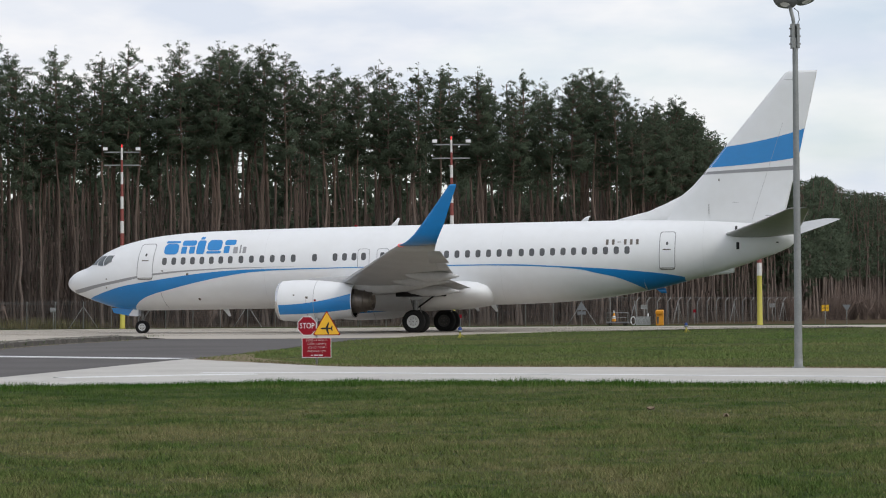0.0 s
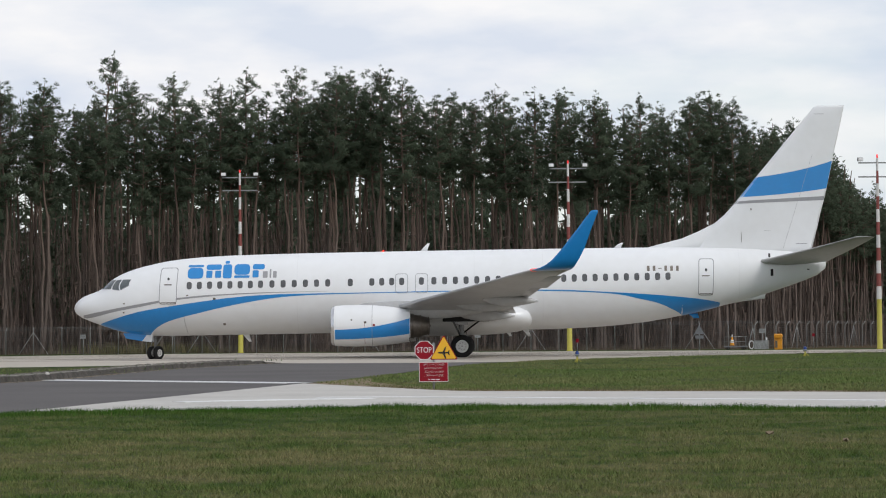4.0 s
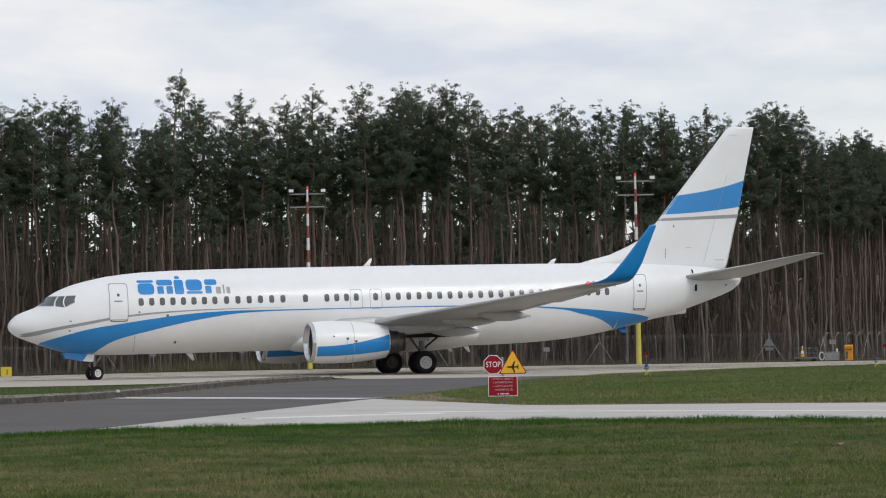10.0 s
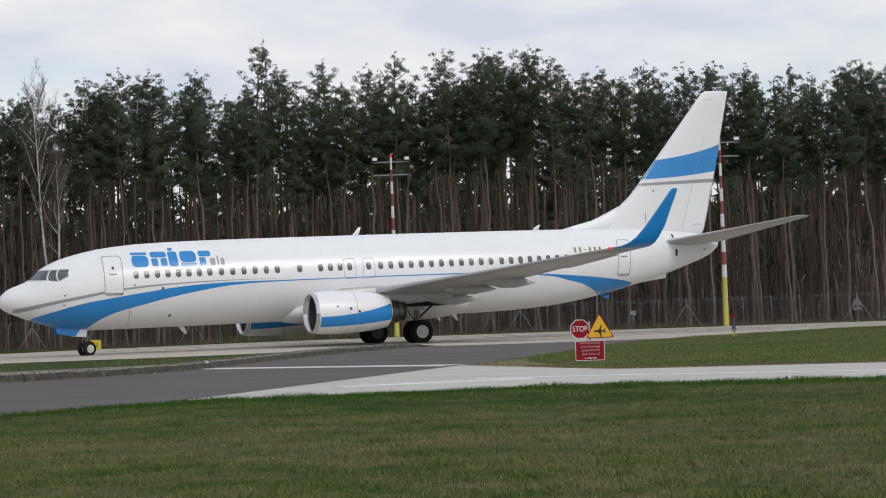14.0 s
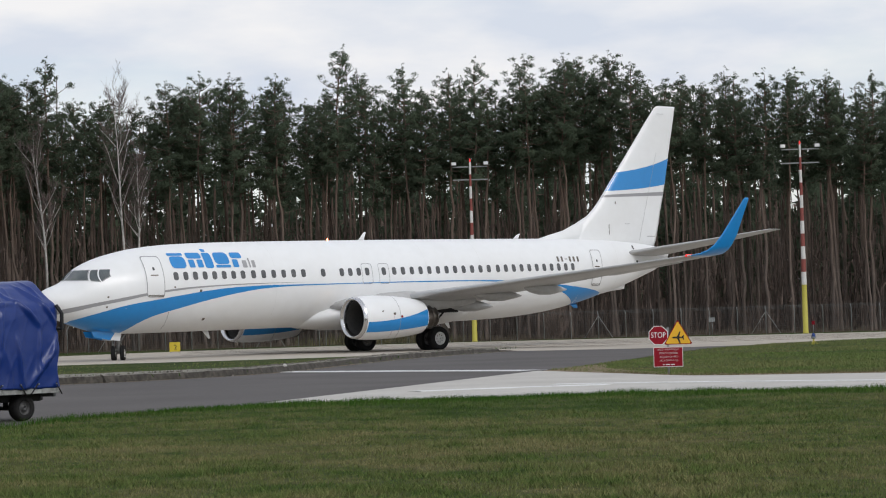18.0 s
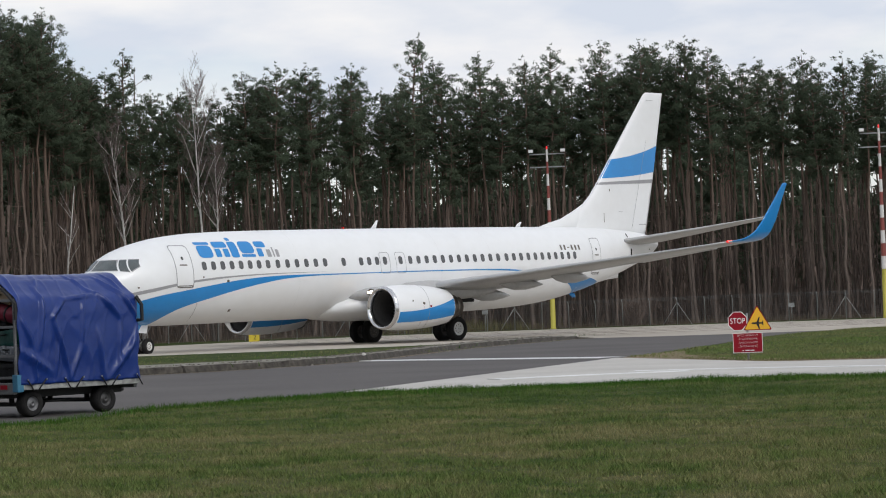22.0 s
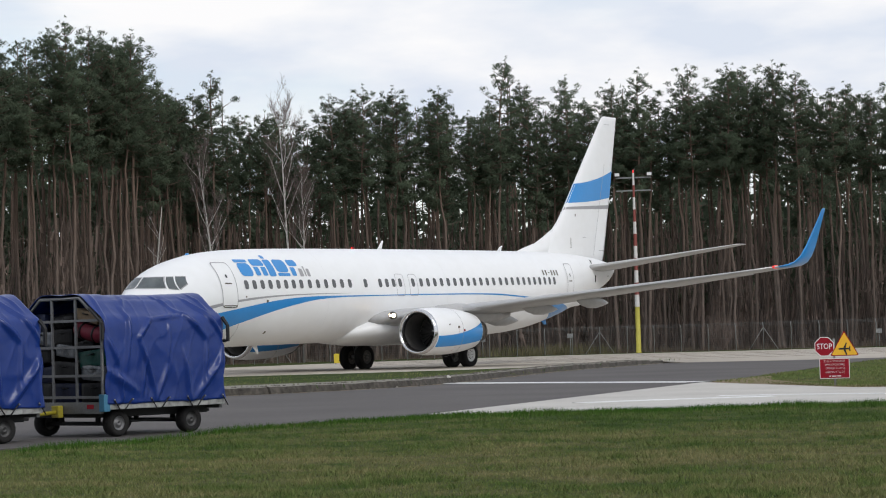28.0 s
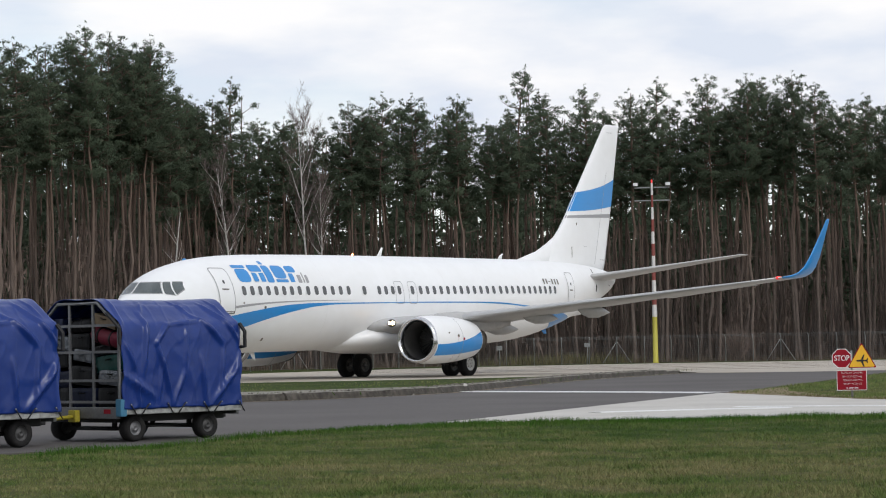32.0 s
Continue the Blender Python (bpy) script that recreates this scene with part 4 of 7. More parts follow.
    part("brake_lines", tubes([([(0.10, side * 2.86, 1.9), (0.16, side * 2.86, 1.3), (0.10, side * 2.86, 0.75)], 0.022), ([(-0.9, side * 2.7, 1.85), (-0.1, side * 2.84, 1.25)], 0.045)], True, 6), BLACK, leg, "black hoses and drag brace")
    part("gear_door", boxed(-0.30, 0.26, side * 3.16 - 0.02, side * 3.16 + 0.02, 1.40, 1.95, 0.015), WING_GREY, leg, "grey gear door", pose(0, 0, 0, side * 4))
    for y in (2.43, 3.29):
        build_wheel("main_wheel", aircraft, pose(0, side * y, 0.565), 0.565, 0.40, 0.30, "black main gear tyre", side if y > 3 else 2)

# fin
def fin_ring(z, lead, tail, thick):
    return [Vector((GEAR_X - lead - u, v, z)) for u, v in foil(tail - lead, thick, 10)]


fin = [fin_ring(5.0, 30.6, 37.0, 0.075), fin_ring(5.4, 31.0, 37.18, 0.075), fin_ring(6.3, 31.9, 37.42, 0.08), fin_ring(6.65, 32.32, 37.50, 0.085), fin_ring(7.0, 32.75, 37.58, 0.09), fin_ring(7.6, 33.3, 37.75, 0.09), fin_ring(8.3, 33.88, 37.92, 0.09), fin_ring(10, 35.3, 38.29, 0.09), fin_ring(11.6, 36.64, 38.66, 0.09), fin_ring(12.38, 37.30, 38.83, 0.085), fin_ring(12.49, 37.52, 38.86, 0.05)]
fin_ob = part("fin", loft(fin), PAINT_WHITE, aircraft, "white tail fin with blue band")
part("dorsal_fin", loft([[Vector((GEAR_X - x, w * math.cos(2 * math.pi * k / 12), 5.25 + (hi - 5.25) * max(0.0, math.sin(2 * math.pi * k / 12)) - 0.05)) for k in range(12)] for x, hi, w in ((28.7, 5.42, 0.03), (29.6, 5.66, 0.10), (30.6, 5.90, 0.15), (31.5, 6.28, 0.19), (32.2, 6.62, 0.16), (33.2, 6.7, 0.10))]), PAINT_WHITE, fin_ob, "white dorsal fin fillet")


def fin_band(z_low, z_top, out, side):
    """A band across the fin between two rising lines, given as functions of the way along the chord."""
    lead = table([(5.0, 30.6), (6.3, 31.9), (7.0, 32.75), (7.6, 33.3), (8.3, 33.88), (10, 35.3), (12.4, 37.32)])
    tail = table([(5.0, 37.0), (8.3, 37.92), (10, 38.29), (12.4, 38.84)])
    vs, fs = [], []
    n, m = 24, 4
    for i in range(n + 1):
        u = 0.004 + 0.992 * i / n
        for k in range(m + 1):
            z = z_low(u) + (z_top(u) - z_low(u)) * k / m
            c = tail(z) - lead(z)
            yt = 5 * 0.09 * (0.2969 * math.sqrt(u) - 0.126 * u - 0.3516 * u * u + 0.2843 * u ** 3 - 0.1015 * u ** 4) * c * 1.1
            vs.append((GEAR_X - lead(z) - u * c, side * (yt + out), z))
    for i in range(n):
        for k in range(m):
            a = i * (m + 1) + k
            fs.append((a, a + 1, a + m + 2, a + m + 1) if side > 0 else (a, a + m + 1, a + m + 2, a + 1))
    return mesh_of(vs, fs, True)


for side in (1, -1):
    part("blue_band", fin_band(lambda u: 7.91 + 0.16 * u + 0.25 * u * u, lambda u: 8.90 + 0.42 * u + 0.39 * u * u, 0.008, side), PAINT_BLUE, fin_ob, "bright blue painted band")
    part("grey_band", fin_band(lambda u: 7.57 + 0.16 * u, lambda u: 7.70 + 0.23 * u, 0.008, side), PAINT_GREY, fin_ob, "thin grey painted band")
part("rudder_seam", tubes([([(GEAR_X - 35.68, 0.30, 5.32), (GEAR_X - 36.06, 0.27, 6.5), (GEAR_X - 37.2, 0.19, 10.0)], 0.006)]), PAINT_GREY, fin_ob)

for side in (1, -1):
    for x, z, w, h in ((34.1, 7.30, 0.05, 0.12), (34.9, 6.2, 0.30, 0.015), (33.6, 5.9, 0.015, 0.5), (36.6, 5.55, 0.55, 0.03), (37.55, 12.05, 0.5, 0.018)):
        part("fin_fitting", boxed(-w / 2, w / 2, -0.01, 0.01, -h / 2, h / 2), PAINT_GREY if w > 0.1 else DARK_METAL, fin_ob, at=pose(GEAR_X - x, side * (0.20 if z > 10 else 0.245 if z > 7 else 0.255), z))

# nose gear
nose_leg = part("nose_gear_leg", tubes([([(GEAR_X - 4.1, 0, 1.5), (GEAR_X - 4.1, 0, 0.36)], 0.07), ([(GEAR_X - 4.6, 0, 1.4), (GEAR_X - 4.15, 0, 0.75)], 0.04), ([(GEAR_X - 3.95, 0, 0.95), (GEAR_X - 3.86, 0, 0.7), (GEAR_X - 4.06, 0, 0.45)], 0.025)]), STRUT, aircraft, "grey nose gear strut")
for side in (1, -1):
    part("nose_gear_door", slab([(GEAR_X - 2.55, 0.0), (GEAR_X - 3.78, 0.0), (GEAR_X - 3.48, 0.40), (GEAR_X - 2.66, 0.25)], 0.015, -0.015), PAINT_BLUE, nose_leg, "blue nose gear door", pose(0, side * 0.36, 1.34, -90, 0, 0))
    part("nose_gear_door", slab([(GEAR_X - 3.48, 0.40), (GEAR_X - 3.78, 0.0), (GEAR_X - 4.06, 0.0), (GEAR_X - 3.98, 0.44)], 0.014, -0.014), PAINT_WHITE, nose_leg, "white nose gear door", pose(0, side * 0.36, 1.34, -90, 0, 0))
    build_wheel("nose_wheel", aircraft, pose(GEAR_X - 4.1, side * 0.2, 0.345), 0.345, 0.20, 0.18, "black nose gear tyre")
part("nose_axle", tubes([([(0, -0.28, 0), (0, 0.28, 0)], 0.04), ([(-0.12, 0, 0), (-0.12, 0, 0.30), (0, 0, 0.42)], 0.025)]), STRUT, aircraft, "steerable nose wheel axle", pose(GEAR_X - 4.1, 0, 0.345))


# ---- verge and kerb ----
def verge(v0, v1):
    """Part of the bank behind the raised kerb, falling away to the taxiway; v runs from kerb to taxiway."""
    vs, fs = [], []
    far = [q for q in TAXI_NEAR[:33]]
    n, m = len(KERB), 6
    for i, q in enumerate(KERB):
        u = i / (n - 1)
        j = u * (len(far) - 1)
        a = far[int(j)].lerp(far[min(int(j) + 1, len(far) - 1)], j - int(j))
        hgt = 0.13 * min(1.0, (1 - u) * 7.0)
        mid = min(1.0, 0.26 + 1.6 * max(0.0, u - 0.62))
        lo, hi = (0.0, mid) if v0 == 0 else (mid, 1.0)
        for k in range(m + 1):
            v = lo + (hi - lo) * k / m
            p = q.lerp(a, v)
            vs.append((p.x, p.y, hgt * (1 - v) ** 1.3 - 0.004 + 0.012 * v))
    for i in range(n - 1):
        for k in range(m):
            a = i * (m + 1) + k
            fs.append((a, a + m + 1, a + m + 2, a + 1))
    return mesh_of(vs, fs, True)


VERGE_GRASS = verge(1, 2)
tagged(part("verge", VERGE_GRASS, GRASS_SOIL), "low grass verge behind the kerb", "verge", kind="structure")
tagged(part("kerb_apron", verge(0, 1), APRON), "pale concrete strip behind the kerb", "apron", kind="structure")
kerb = thing("kerb", "weathered concrete kerb with dark face, paler top and broken edges", "kerb", kind="structure")
rng = random.Random(5)
pts = KERB[8:]
lens = [0.0]
for a, b in zip(pts, pts[1:]):
    lens.append(lens[-1] + (b - a).length)
pos, total = 0.0, lens[-1]


def along_kerb(s):
    i = max(k for k in range(len(lens) - 1) if lens[k] <= s + 1e-6)
    u = (s - lens[i]) / (lens[i + 1] - lens[i])
    return pts[i].lerp(pts[i + 1], u), (pts[i + 1] - pts[i]).normalized()


def kerb_piece(size, top, ph):
    """A broken length of kerb: a rough dark face and a crumbling pale top."""
    n, vs, fs = 9, [], []
    for i in range(n + 1):
        x = -size / 2 + size * i / n
        lift = 0.03 * noise.noise((x * 2.1 + ph, 3.0, 0.0)) + 0.02 * noise.noise((x * 7 + ph, 1.0, 0.0))
        for k, (y, z) in enumerate(((-0.05, -0.08), (-0.045, 0.02), (-0.01, top * 0.55), (0.03, top * 0.93), (0.10, top), (0.30, top * 1.02), (0.52, top * 0.9), (0.56, -0.08))):
            wob = 0.035 * noise.noise((x * 4.3 + ph, y * 9 + k, 5.0))
            vs.append((x, y + wob, z + (lift if k > 2 and k < 7 else lift * 0.4 if k == 2 else 0.0)))
    for i in range(n):
        for k in range(7):
            a = i * 8 + k
            fs.append((a, a + 8, a + 9, a + 1))
    fs += [tuple(range(7, -1, -1)), tuple(n * 8 + k for k in range(8))]
    me = mesh_of(vs, fs)
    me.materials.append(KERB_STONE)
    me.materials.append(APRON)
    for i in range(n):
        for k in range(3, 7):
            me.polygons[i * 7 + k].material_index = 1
    return me


while pos < total - 1.2:
    size = rng.uniform(1.3, 2.6)
    p, d = along_kerb(min(total - 0.05, pos + size / 2))
    top = 0.18 * min(1.0, 0.25 + (total - pos) / 6.0) + rng.uniform(-0.006, 0.006)
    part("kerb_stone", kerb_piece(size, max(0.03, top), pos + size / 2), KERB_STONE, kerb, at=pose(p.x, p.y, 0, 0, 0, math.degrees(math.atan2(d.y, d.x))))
    pos += size


def rubble(count, seed):
    """Small broken stones lying on the kerb and at its foot, in one mesh."""
    r = random.Random(seed)
    vs, fs = [], []
    for _ in range(count):
        s = (total - 2.0) * r.random() ** 0.8
        p, d = along_kerb(min(total - 0.05, s))
        top = 0.19 * min(1.0, 0.25 + (total - s) / 6.0)
        foot = r.random() < 0.35
        off = -r.uniform(0.06, 0.45) if foot else r.uniform(0.08, 0.6)
        c = Vector((p.x - d.y * off, p.y + d.x * off, 0.0 if foot else top))
        size = r.uniform(0.012, 0.035) * (1.6 if r.random() < 0.12 else 1.0)
        n = len(vs)
        vs += [c + Vector((r.uniform(0.6, 1.4) * size * a, r.uniform(0.6, 1.4) * size * b, r.uniform(0.5, 1.1) * size * e)) for a, b, e in ((1, 0, 0), (0, 1, 0), (-1, 0, 0), (0, -1, 0), (0.1, 0.1, 1), (0, 0, -0.4))]
        fs += [(n + k, n + (k + 1) % 4, n + 4) for k in range(4)] + [(n + (k + 1) % 4, n + k, n + 5) for k in range(4)]
    return mesh_of(vs, fs)


chunk = bmesh.new()
bmesh.ops.create_icosphere(chunk, subdivisions=2, radius=0.08)
for v in chunk.verts:
    v.co *= 0.75 + 0.5 * noise.noise(v.co * 9.0)
    v.co.z *= 0.7
tagged(part("concrete_chunk", chunk, PALE_CONCRETE, at=pose(-8.35, 66.35, 0.19)), "pale broken lump of concrete lying on the kerb", "rubble")
tagged(part("rubble", rubble(1500, 6), mat("rubble", (0.06, 0.053, 0.043), 0.95, other=(0.20, 0.185, 0.16), scale=3.0, fine=20.0, island=0.5)), "small broken stones along the crumbling kerb", "rubble", kind="stuff")
foot_line = [q for a, b in zip(KERB[8:-1], KERB[9:]) for q in (a, a.lerp(b, 0.25), a.lerp(b, 0.5), a.lerp(b, 0.75))]
fv, ff = [], []
for k, q in enumerate(foot_line):
    d = (foot_line[min(k + 1, len(foot_line) - 1)] - foot_line[max(k - 1, 0)]).normalized()
    w = max(0.03, 0.22 + 0.30 * noise.noise((k * 0.43, 2.0, 0.0)) + 0.12 * noise.noise((k * 1.7, 4.0, 0.0)))
    fv += [(q.x, q.y, 0.006), (q.x + d.y * w, q.y - d.x * w, 0.005)]
    if k:
        ff.append((2 * k - 2, 2 * k - 1, 2 * k + 1, 2 * k))
tagged(part("grit_line", mesh_of(fv, ff), DIRT), "drift of sandy grit at the foot of the kerb", "grit", kind="structure")

# painted lines
tagged(part("stop_line", strip([(-8.35, 66.4), (-4.8, 62.9), (-1.25, 59.2)], 0.44, 0.44, 0.010), LINE_PAINT), "white painted line across the asphalt", "road marking", kind="structure")
tagged(part("edge_line", strip(smoothed([(-0.6, 45.6), (1.5, 44.9), (3.8, 43.5), (6, 42.1), (8.6, 40.4), (10.6, 39.1), (16, 35.6)]), 0.20, 0.20, 0.016), LINE_PAINT), "worn white edge line on the concrete", "road marking", kind="structure")
tagged(part("worn_marking", strip([(-3.1, 43.2), (-2.2, 43.7), (-1.2, 44.1), (0.4, 44.4)], 0.26, 0.30, 0.016), LINE_PAINT), "worn white paint patch on the concrete", "road marking", kind="structure")
# expansion joints of the taxiway
for k in range(5):
    tagged(part("joint", strip([(-24 + k, 146.5 - 6.8 * k * 1.05), (0, 142 - 7.4 * k), (34, 131.0 - 6.3 * k * 0.2)], 0.10, 0.10, 0.010), KERB_STONE), "dark joint in the taxiway concrete", "joint", kind="structure")


# ---- grass ----
def inside(x, y, outline):
    hit = False
    n = len(outline)
    for i in range(n):
        a, b = outline[i], outline[(i + 1) % n]
        if (a[1] > y) != (b[1] > y) and x < (b[0] - a[0]) * (y - a[1]) / (b[1] - a[1]) + a[0]:
            hit = not hit
    return hit


def blades(points, low, high, width, lean, seed):
    """One leaf a point, each a bent triangle pair; points is an array of x, y, z and height scale."""
    r = np.random.RandomState(seed)
    n = len(points)
    a = r.uniform(0, 2 * np.pi, n)
    hgt = r.uniform(low, high, n) * points[:, 3]
    wid = width * r.uniform(0.6, 1.4, n) * 0.5
    bend = hgt * lean * r.uniform(0.1, 1.0, n)
    b = r.uniform(0, 2 * np.pi, n)
    v = np.zeros((n, 3, 3))
    v[:, 0] = points[:, :3] + np.stack([np.cos(a) * wid, np.sin(a) * wid, -0.01 + 0 * a], 1)
    v[:, 1] = points[:, :3] - np.stack([np.cos(a) * wid, np.sin(a) * wid, 0.01 + 0 * a], 1)
    v[:, 2] = points[:, :3] + np.stack([np.cos(b) * bend, np.sin(b) * bend, hgt], 1)
    me = bpy.data.meshes.new("blades")
    me.vertices.add(3 * n)
    me.vertices.foreach_set("co", v.ravel())
    me.loops.add(3 * n)
    me.loops.foreach_set("vertex_index", np.arange(3 * n))
    me.polygons.add(n)
    me.polygons.foreach_set("loop_start", np.arange(n) * 3)
    me.polygons.foreach_set("loop_total", np.full(n, 3))
    me.update(calc_edges=True)
    return me


def scatter(count, az0, az1, d0, d1, seed, keep):
    """Points spread evenly in the picture's depth, kept where keep(x, y) holds."""
    r = np.random.RandomState(seed)
    az = np.radians(r.uniform(az0, az1, count))
    d = d0 * (d1 / d0) ** (r.uniform(0, 1, count) ** 0.8)
    x, y = d * np.sin(az), d * np.cos(az)
    ok = keep(x, y)
    return x[ok], y[ok]


edge_x, edge_y = np.array([q.x for q in FRONT_EDGE]), np.array([q.y for q in FRONT_EDGE])


def lawn(x, y):
    return y < np.interp(x, edge_x, edge_y) + 0.10 * np.sin(x * 9.1) * np.sin(x * 3.7)


gx, gy = scatter(430000, -19.5, 17.0, 13.5, 42.5, 11, lawn)
clump = 0.72 + 0.5 * np.sin(gx * 1.9 + np.sin(gy * 1.3) * 2) * np.sin(gy * 2.3 + gx * 0.7) + 0.25 * np.sin(gx * 5.3) * np.sin(gy * 4.1)
pts4 = np.stack([gx, gy, 0 * gx - 0.015, np.clip(clump, 0.4, 1.5)], 1)
tagged(part("lawn_grass", blades(pts4, 0.018, 0.052, 0.0085, 1.6, 3), GRASS_BLADE), "short patchy green and dry brown grass", "grass", kind="stuff")
r_edge = np.random.RandomState(8)
ex = r_edge.uniform(-9, 11, 26000)
ey = np.interp(ex, edge_x, edge_y) - np.abs(r_edge.normal(0, 0.9, 26000)) + 0.10
tagged(part("edge_grass", blades(np.stack([ex, ey, 0 * ex - 0.015, 0.75 + 0.5 * np.abs(np.sin(ex * 2.3) * np.sin(ex * 0.71 + 1))], 1), 0.03, 0.095, 0.011, 0.6, 4), EDGE_BLADE), "longer grass along the edge of the road", "grass", kind="stuff")

ISLAND_BLADE = mat("island_blade", (0.086, 0.165, 0.036), 0.95, other=(0.205, 0.190, 0.092), scale=0.16, fine=0.9, mix=0.42, island=0.2, spec=0.03, stretch=(0.4, 1, 1))
isl = [(q.x, q.y) for q in STRIP_FAR] + [(60, 60)] + [(q.x, q.y) for q in ISLAND[::-1]]
r_isl = np.random.RandomState(21)
far_x, far_y = [q.x for q in STRIP_FAR], [q.y for q in STRIP_FAR]
cand = []
az, dd = np.radians(r_isl.uniform(-2, 17, 140000)), 44 * (126 / 44) ** r_isl.uniform(0, 1, 140000)
for x, y in zip(dd * np.sin(az), dd * np.cos(az)):
    if inside(x, y, isl) and y - np.interp(x, far_x, far_y) > 0.9 + 0.5 * math.sin(x * 2.1) * math.sin(x * 0.8):
        cand.append((x, y, -0.015, 0.8 + 0.5 * math.sin(x * 0.9) * math.sin(y * 0.4)))
dx = r_isl.uniform(0.4, 16, 6000)
dy = np.interp(dx, far_x, far_y) + np.abs(r_isl.normal(0, 0.8, 6000)) + 0.25
tagged(part("dry_edge_grass", blades(np.stack([dx, dy, 0 * dx - 0.01, 0.7 + 0.5 * np.abs(np.sin(dx * 1.7))], 1), 0.02, 0.07, 0.018, 1.0, 15), DRY_BLADE), "dry straw-coloured grass along the concrete edge", "dry grass", kind="stuff")
tagged(part("island_grass", blades(np.array(cand), 0.03, 0.075, 0.028, 1.2, 5), ISLAND_BLADE), "short grass between the road and the taxiway", "grass", kind="stuff")


rv = np.random.RandomState(17)
vv = np.array([v.co[:] for v in VERGE_GRASS.vertices])
pick = vv[rv.randint(0, len(vv), 9000)] + rv.normal(0, 1, (9000, 3)) * [1.2, 1.6, 0]
pick = pick[pick[:, 1] < 88 + 6 * np.sin(pick[:, 0] * 1.3)]
tagged(part("verge_grass", blades(np.concatenate([pick, np.ones((len(pick), 1))], 1), 0.02, 0.055, 0.025, 1.2, 6), ISLAND_BLADE), "short grass on the verge", "grass", kind="stuff")
kx = np.array([[q.x, q.y] for q in KERB[12:]])
kt = kx[rv.randint(0, len(kx), 260)] + rv.normal(0, 0.5, (260, 2)) * [1, 1.5] + [-0.5, 0.7]
kt = kt[np.sin(kt[:, 1] * 1.7) > 0.2]
tagged(part("kerb_tufts", blades(np.concatenate([kt, np.full((len(kt), 1), 0.10), np.ones((len(kt), 1))], 1), 0.06, 0.16, 0.03, 0.9, 7), EDGE_BLADE), "dark weed tufts growing along the kerb", "weeds", kind="stuff")
tagged(part("dirt_edge", strip(STRIP_FAR[:44], 1.25, 0.10, 0.002), DIRT), "bare sandy soil along the concrete edge", "soil", kind="structure")
tagged(part("dirt_tip", slab([(-1.1, 58.5), (-0.1, 55.9), (0.9, 53.2), (1.9, 50.6), (2.5, 50.4), (1.7, 53.5), (1.0, 57), (0.5, 60), (0.6, 65), (0.1, 64.5), (-0.35, 62.3)], -0.002, -0.1), DIRT), "bare sandy soil at the tip of the grass", "soil", kind="structure")


rt = np.random.RandomState(52)
rx = rt.normal(-13.4, 2.6, 1500)
tagged(part("tall_dry_grass", blades(np.stack([rx, 161.0 + rt.normal(0, 0.5, 1500), 0 * rx - 0.02, 0 * rx + 1], 1), 0.35, 0.95, 0.035, 0.5, 53), DRY_BLADE), "tall straw-coloured grass behind the fence", "dry grass", kind="stuff")


# ---- pine wood ----
def tri_mesh(v, normals):
    """Loose triangles (n, 3, 3) shaded by one soft normal each."""
    n = len(v)
    face = np.cross(v[:, 1] - v[:, 0], v[:, 2] - v[:, 0])
    back = (face * normals).sum(1) < 0
    v[back] = v[back][:, ::-1]
    me = bpy.data.meshes.new("leaves")
    me.vertices.add(3 * n)
    me.vertices.foreach_set("co", v.ravel())
    me.loops.add(3 * n)
    me.loops.foreach_set("vertex_index", np.arange(3 * n))
    me.polygons.add(n)
    me.polygons.foreach_set("loop_start", np.arange(n) * 3)
    me.polygons.foreach_set("loop_total", np.full(n, 3))
    me.polygons.foreach_set("use_smooth", np.ones(n, bool))
    me.update(calc_edges=True)
    me.normals_split_custom_set_from_vertices(normals.repeat(3, 0).tolist())
    return me


def foliage(pads, axis, rn, density, length, wide):
    """Needle sprays over flattened pads; pads are rows of x, y, z and radius. Returns triangles and their normals."""
    count = np.maximum(10, (density * pads[:, 3] ** 2).astype(int))
    c, rad = pads[:, :3].repeat(count, 0), pads[:, 3].repeat(count)[:, None]
    n = len(c)
    d = rn.normal(0, 1, (n, 3)) + [0, 0, 0.25]
    d /= np.linalg.norm(d, axis=1)[:, None]
    at = c + d * rad * rn.uniform(0.35, 1.0, (n, 1)) * [1, 1, 0.62]
    out = (c - axis) * [1, 1, 0]
    out /= np.maximum(0.3, np.linalg.norm(out, axis=1))[:, None]
    nrm = d + 0.55 * out + [0, 0, 0.30]
    nrm /= np.linalg.norm(nrm, axis=1)[:, None]
    g = nrm + rn.normal(0, 0.55, (n, 3))
    t1 = np.cross(g, rn.normal(0, 1, (n, 3))) + 0.25 * d * np.linalg.norm(g, axis=1)[:, None]
    t1 *= rn.uniform(*length, (n, 1)) / np.linalg.norm(t1, axis=1)[:, None]
    t2 = np.cross(g, t1)
    t2 *= rn.uniform(0.6, 1.3, (n, 1)) * wide / np.linalg.norm(t2, axis=1)[:, None]
    soft = 0.55 * d + 0.8 * out + [0, 0, 0.45] + rn.normal(0, 0.12, (n, 3))
    soft /= np.linalg.norm(soft, axis=1)[:, None]
    return np.stack([at - t2, at + t2, at + t1], 1), soft


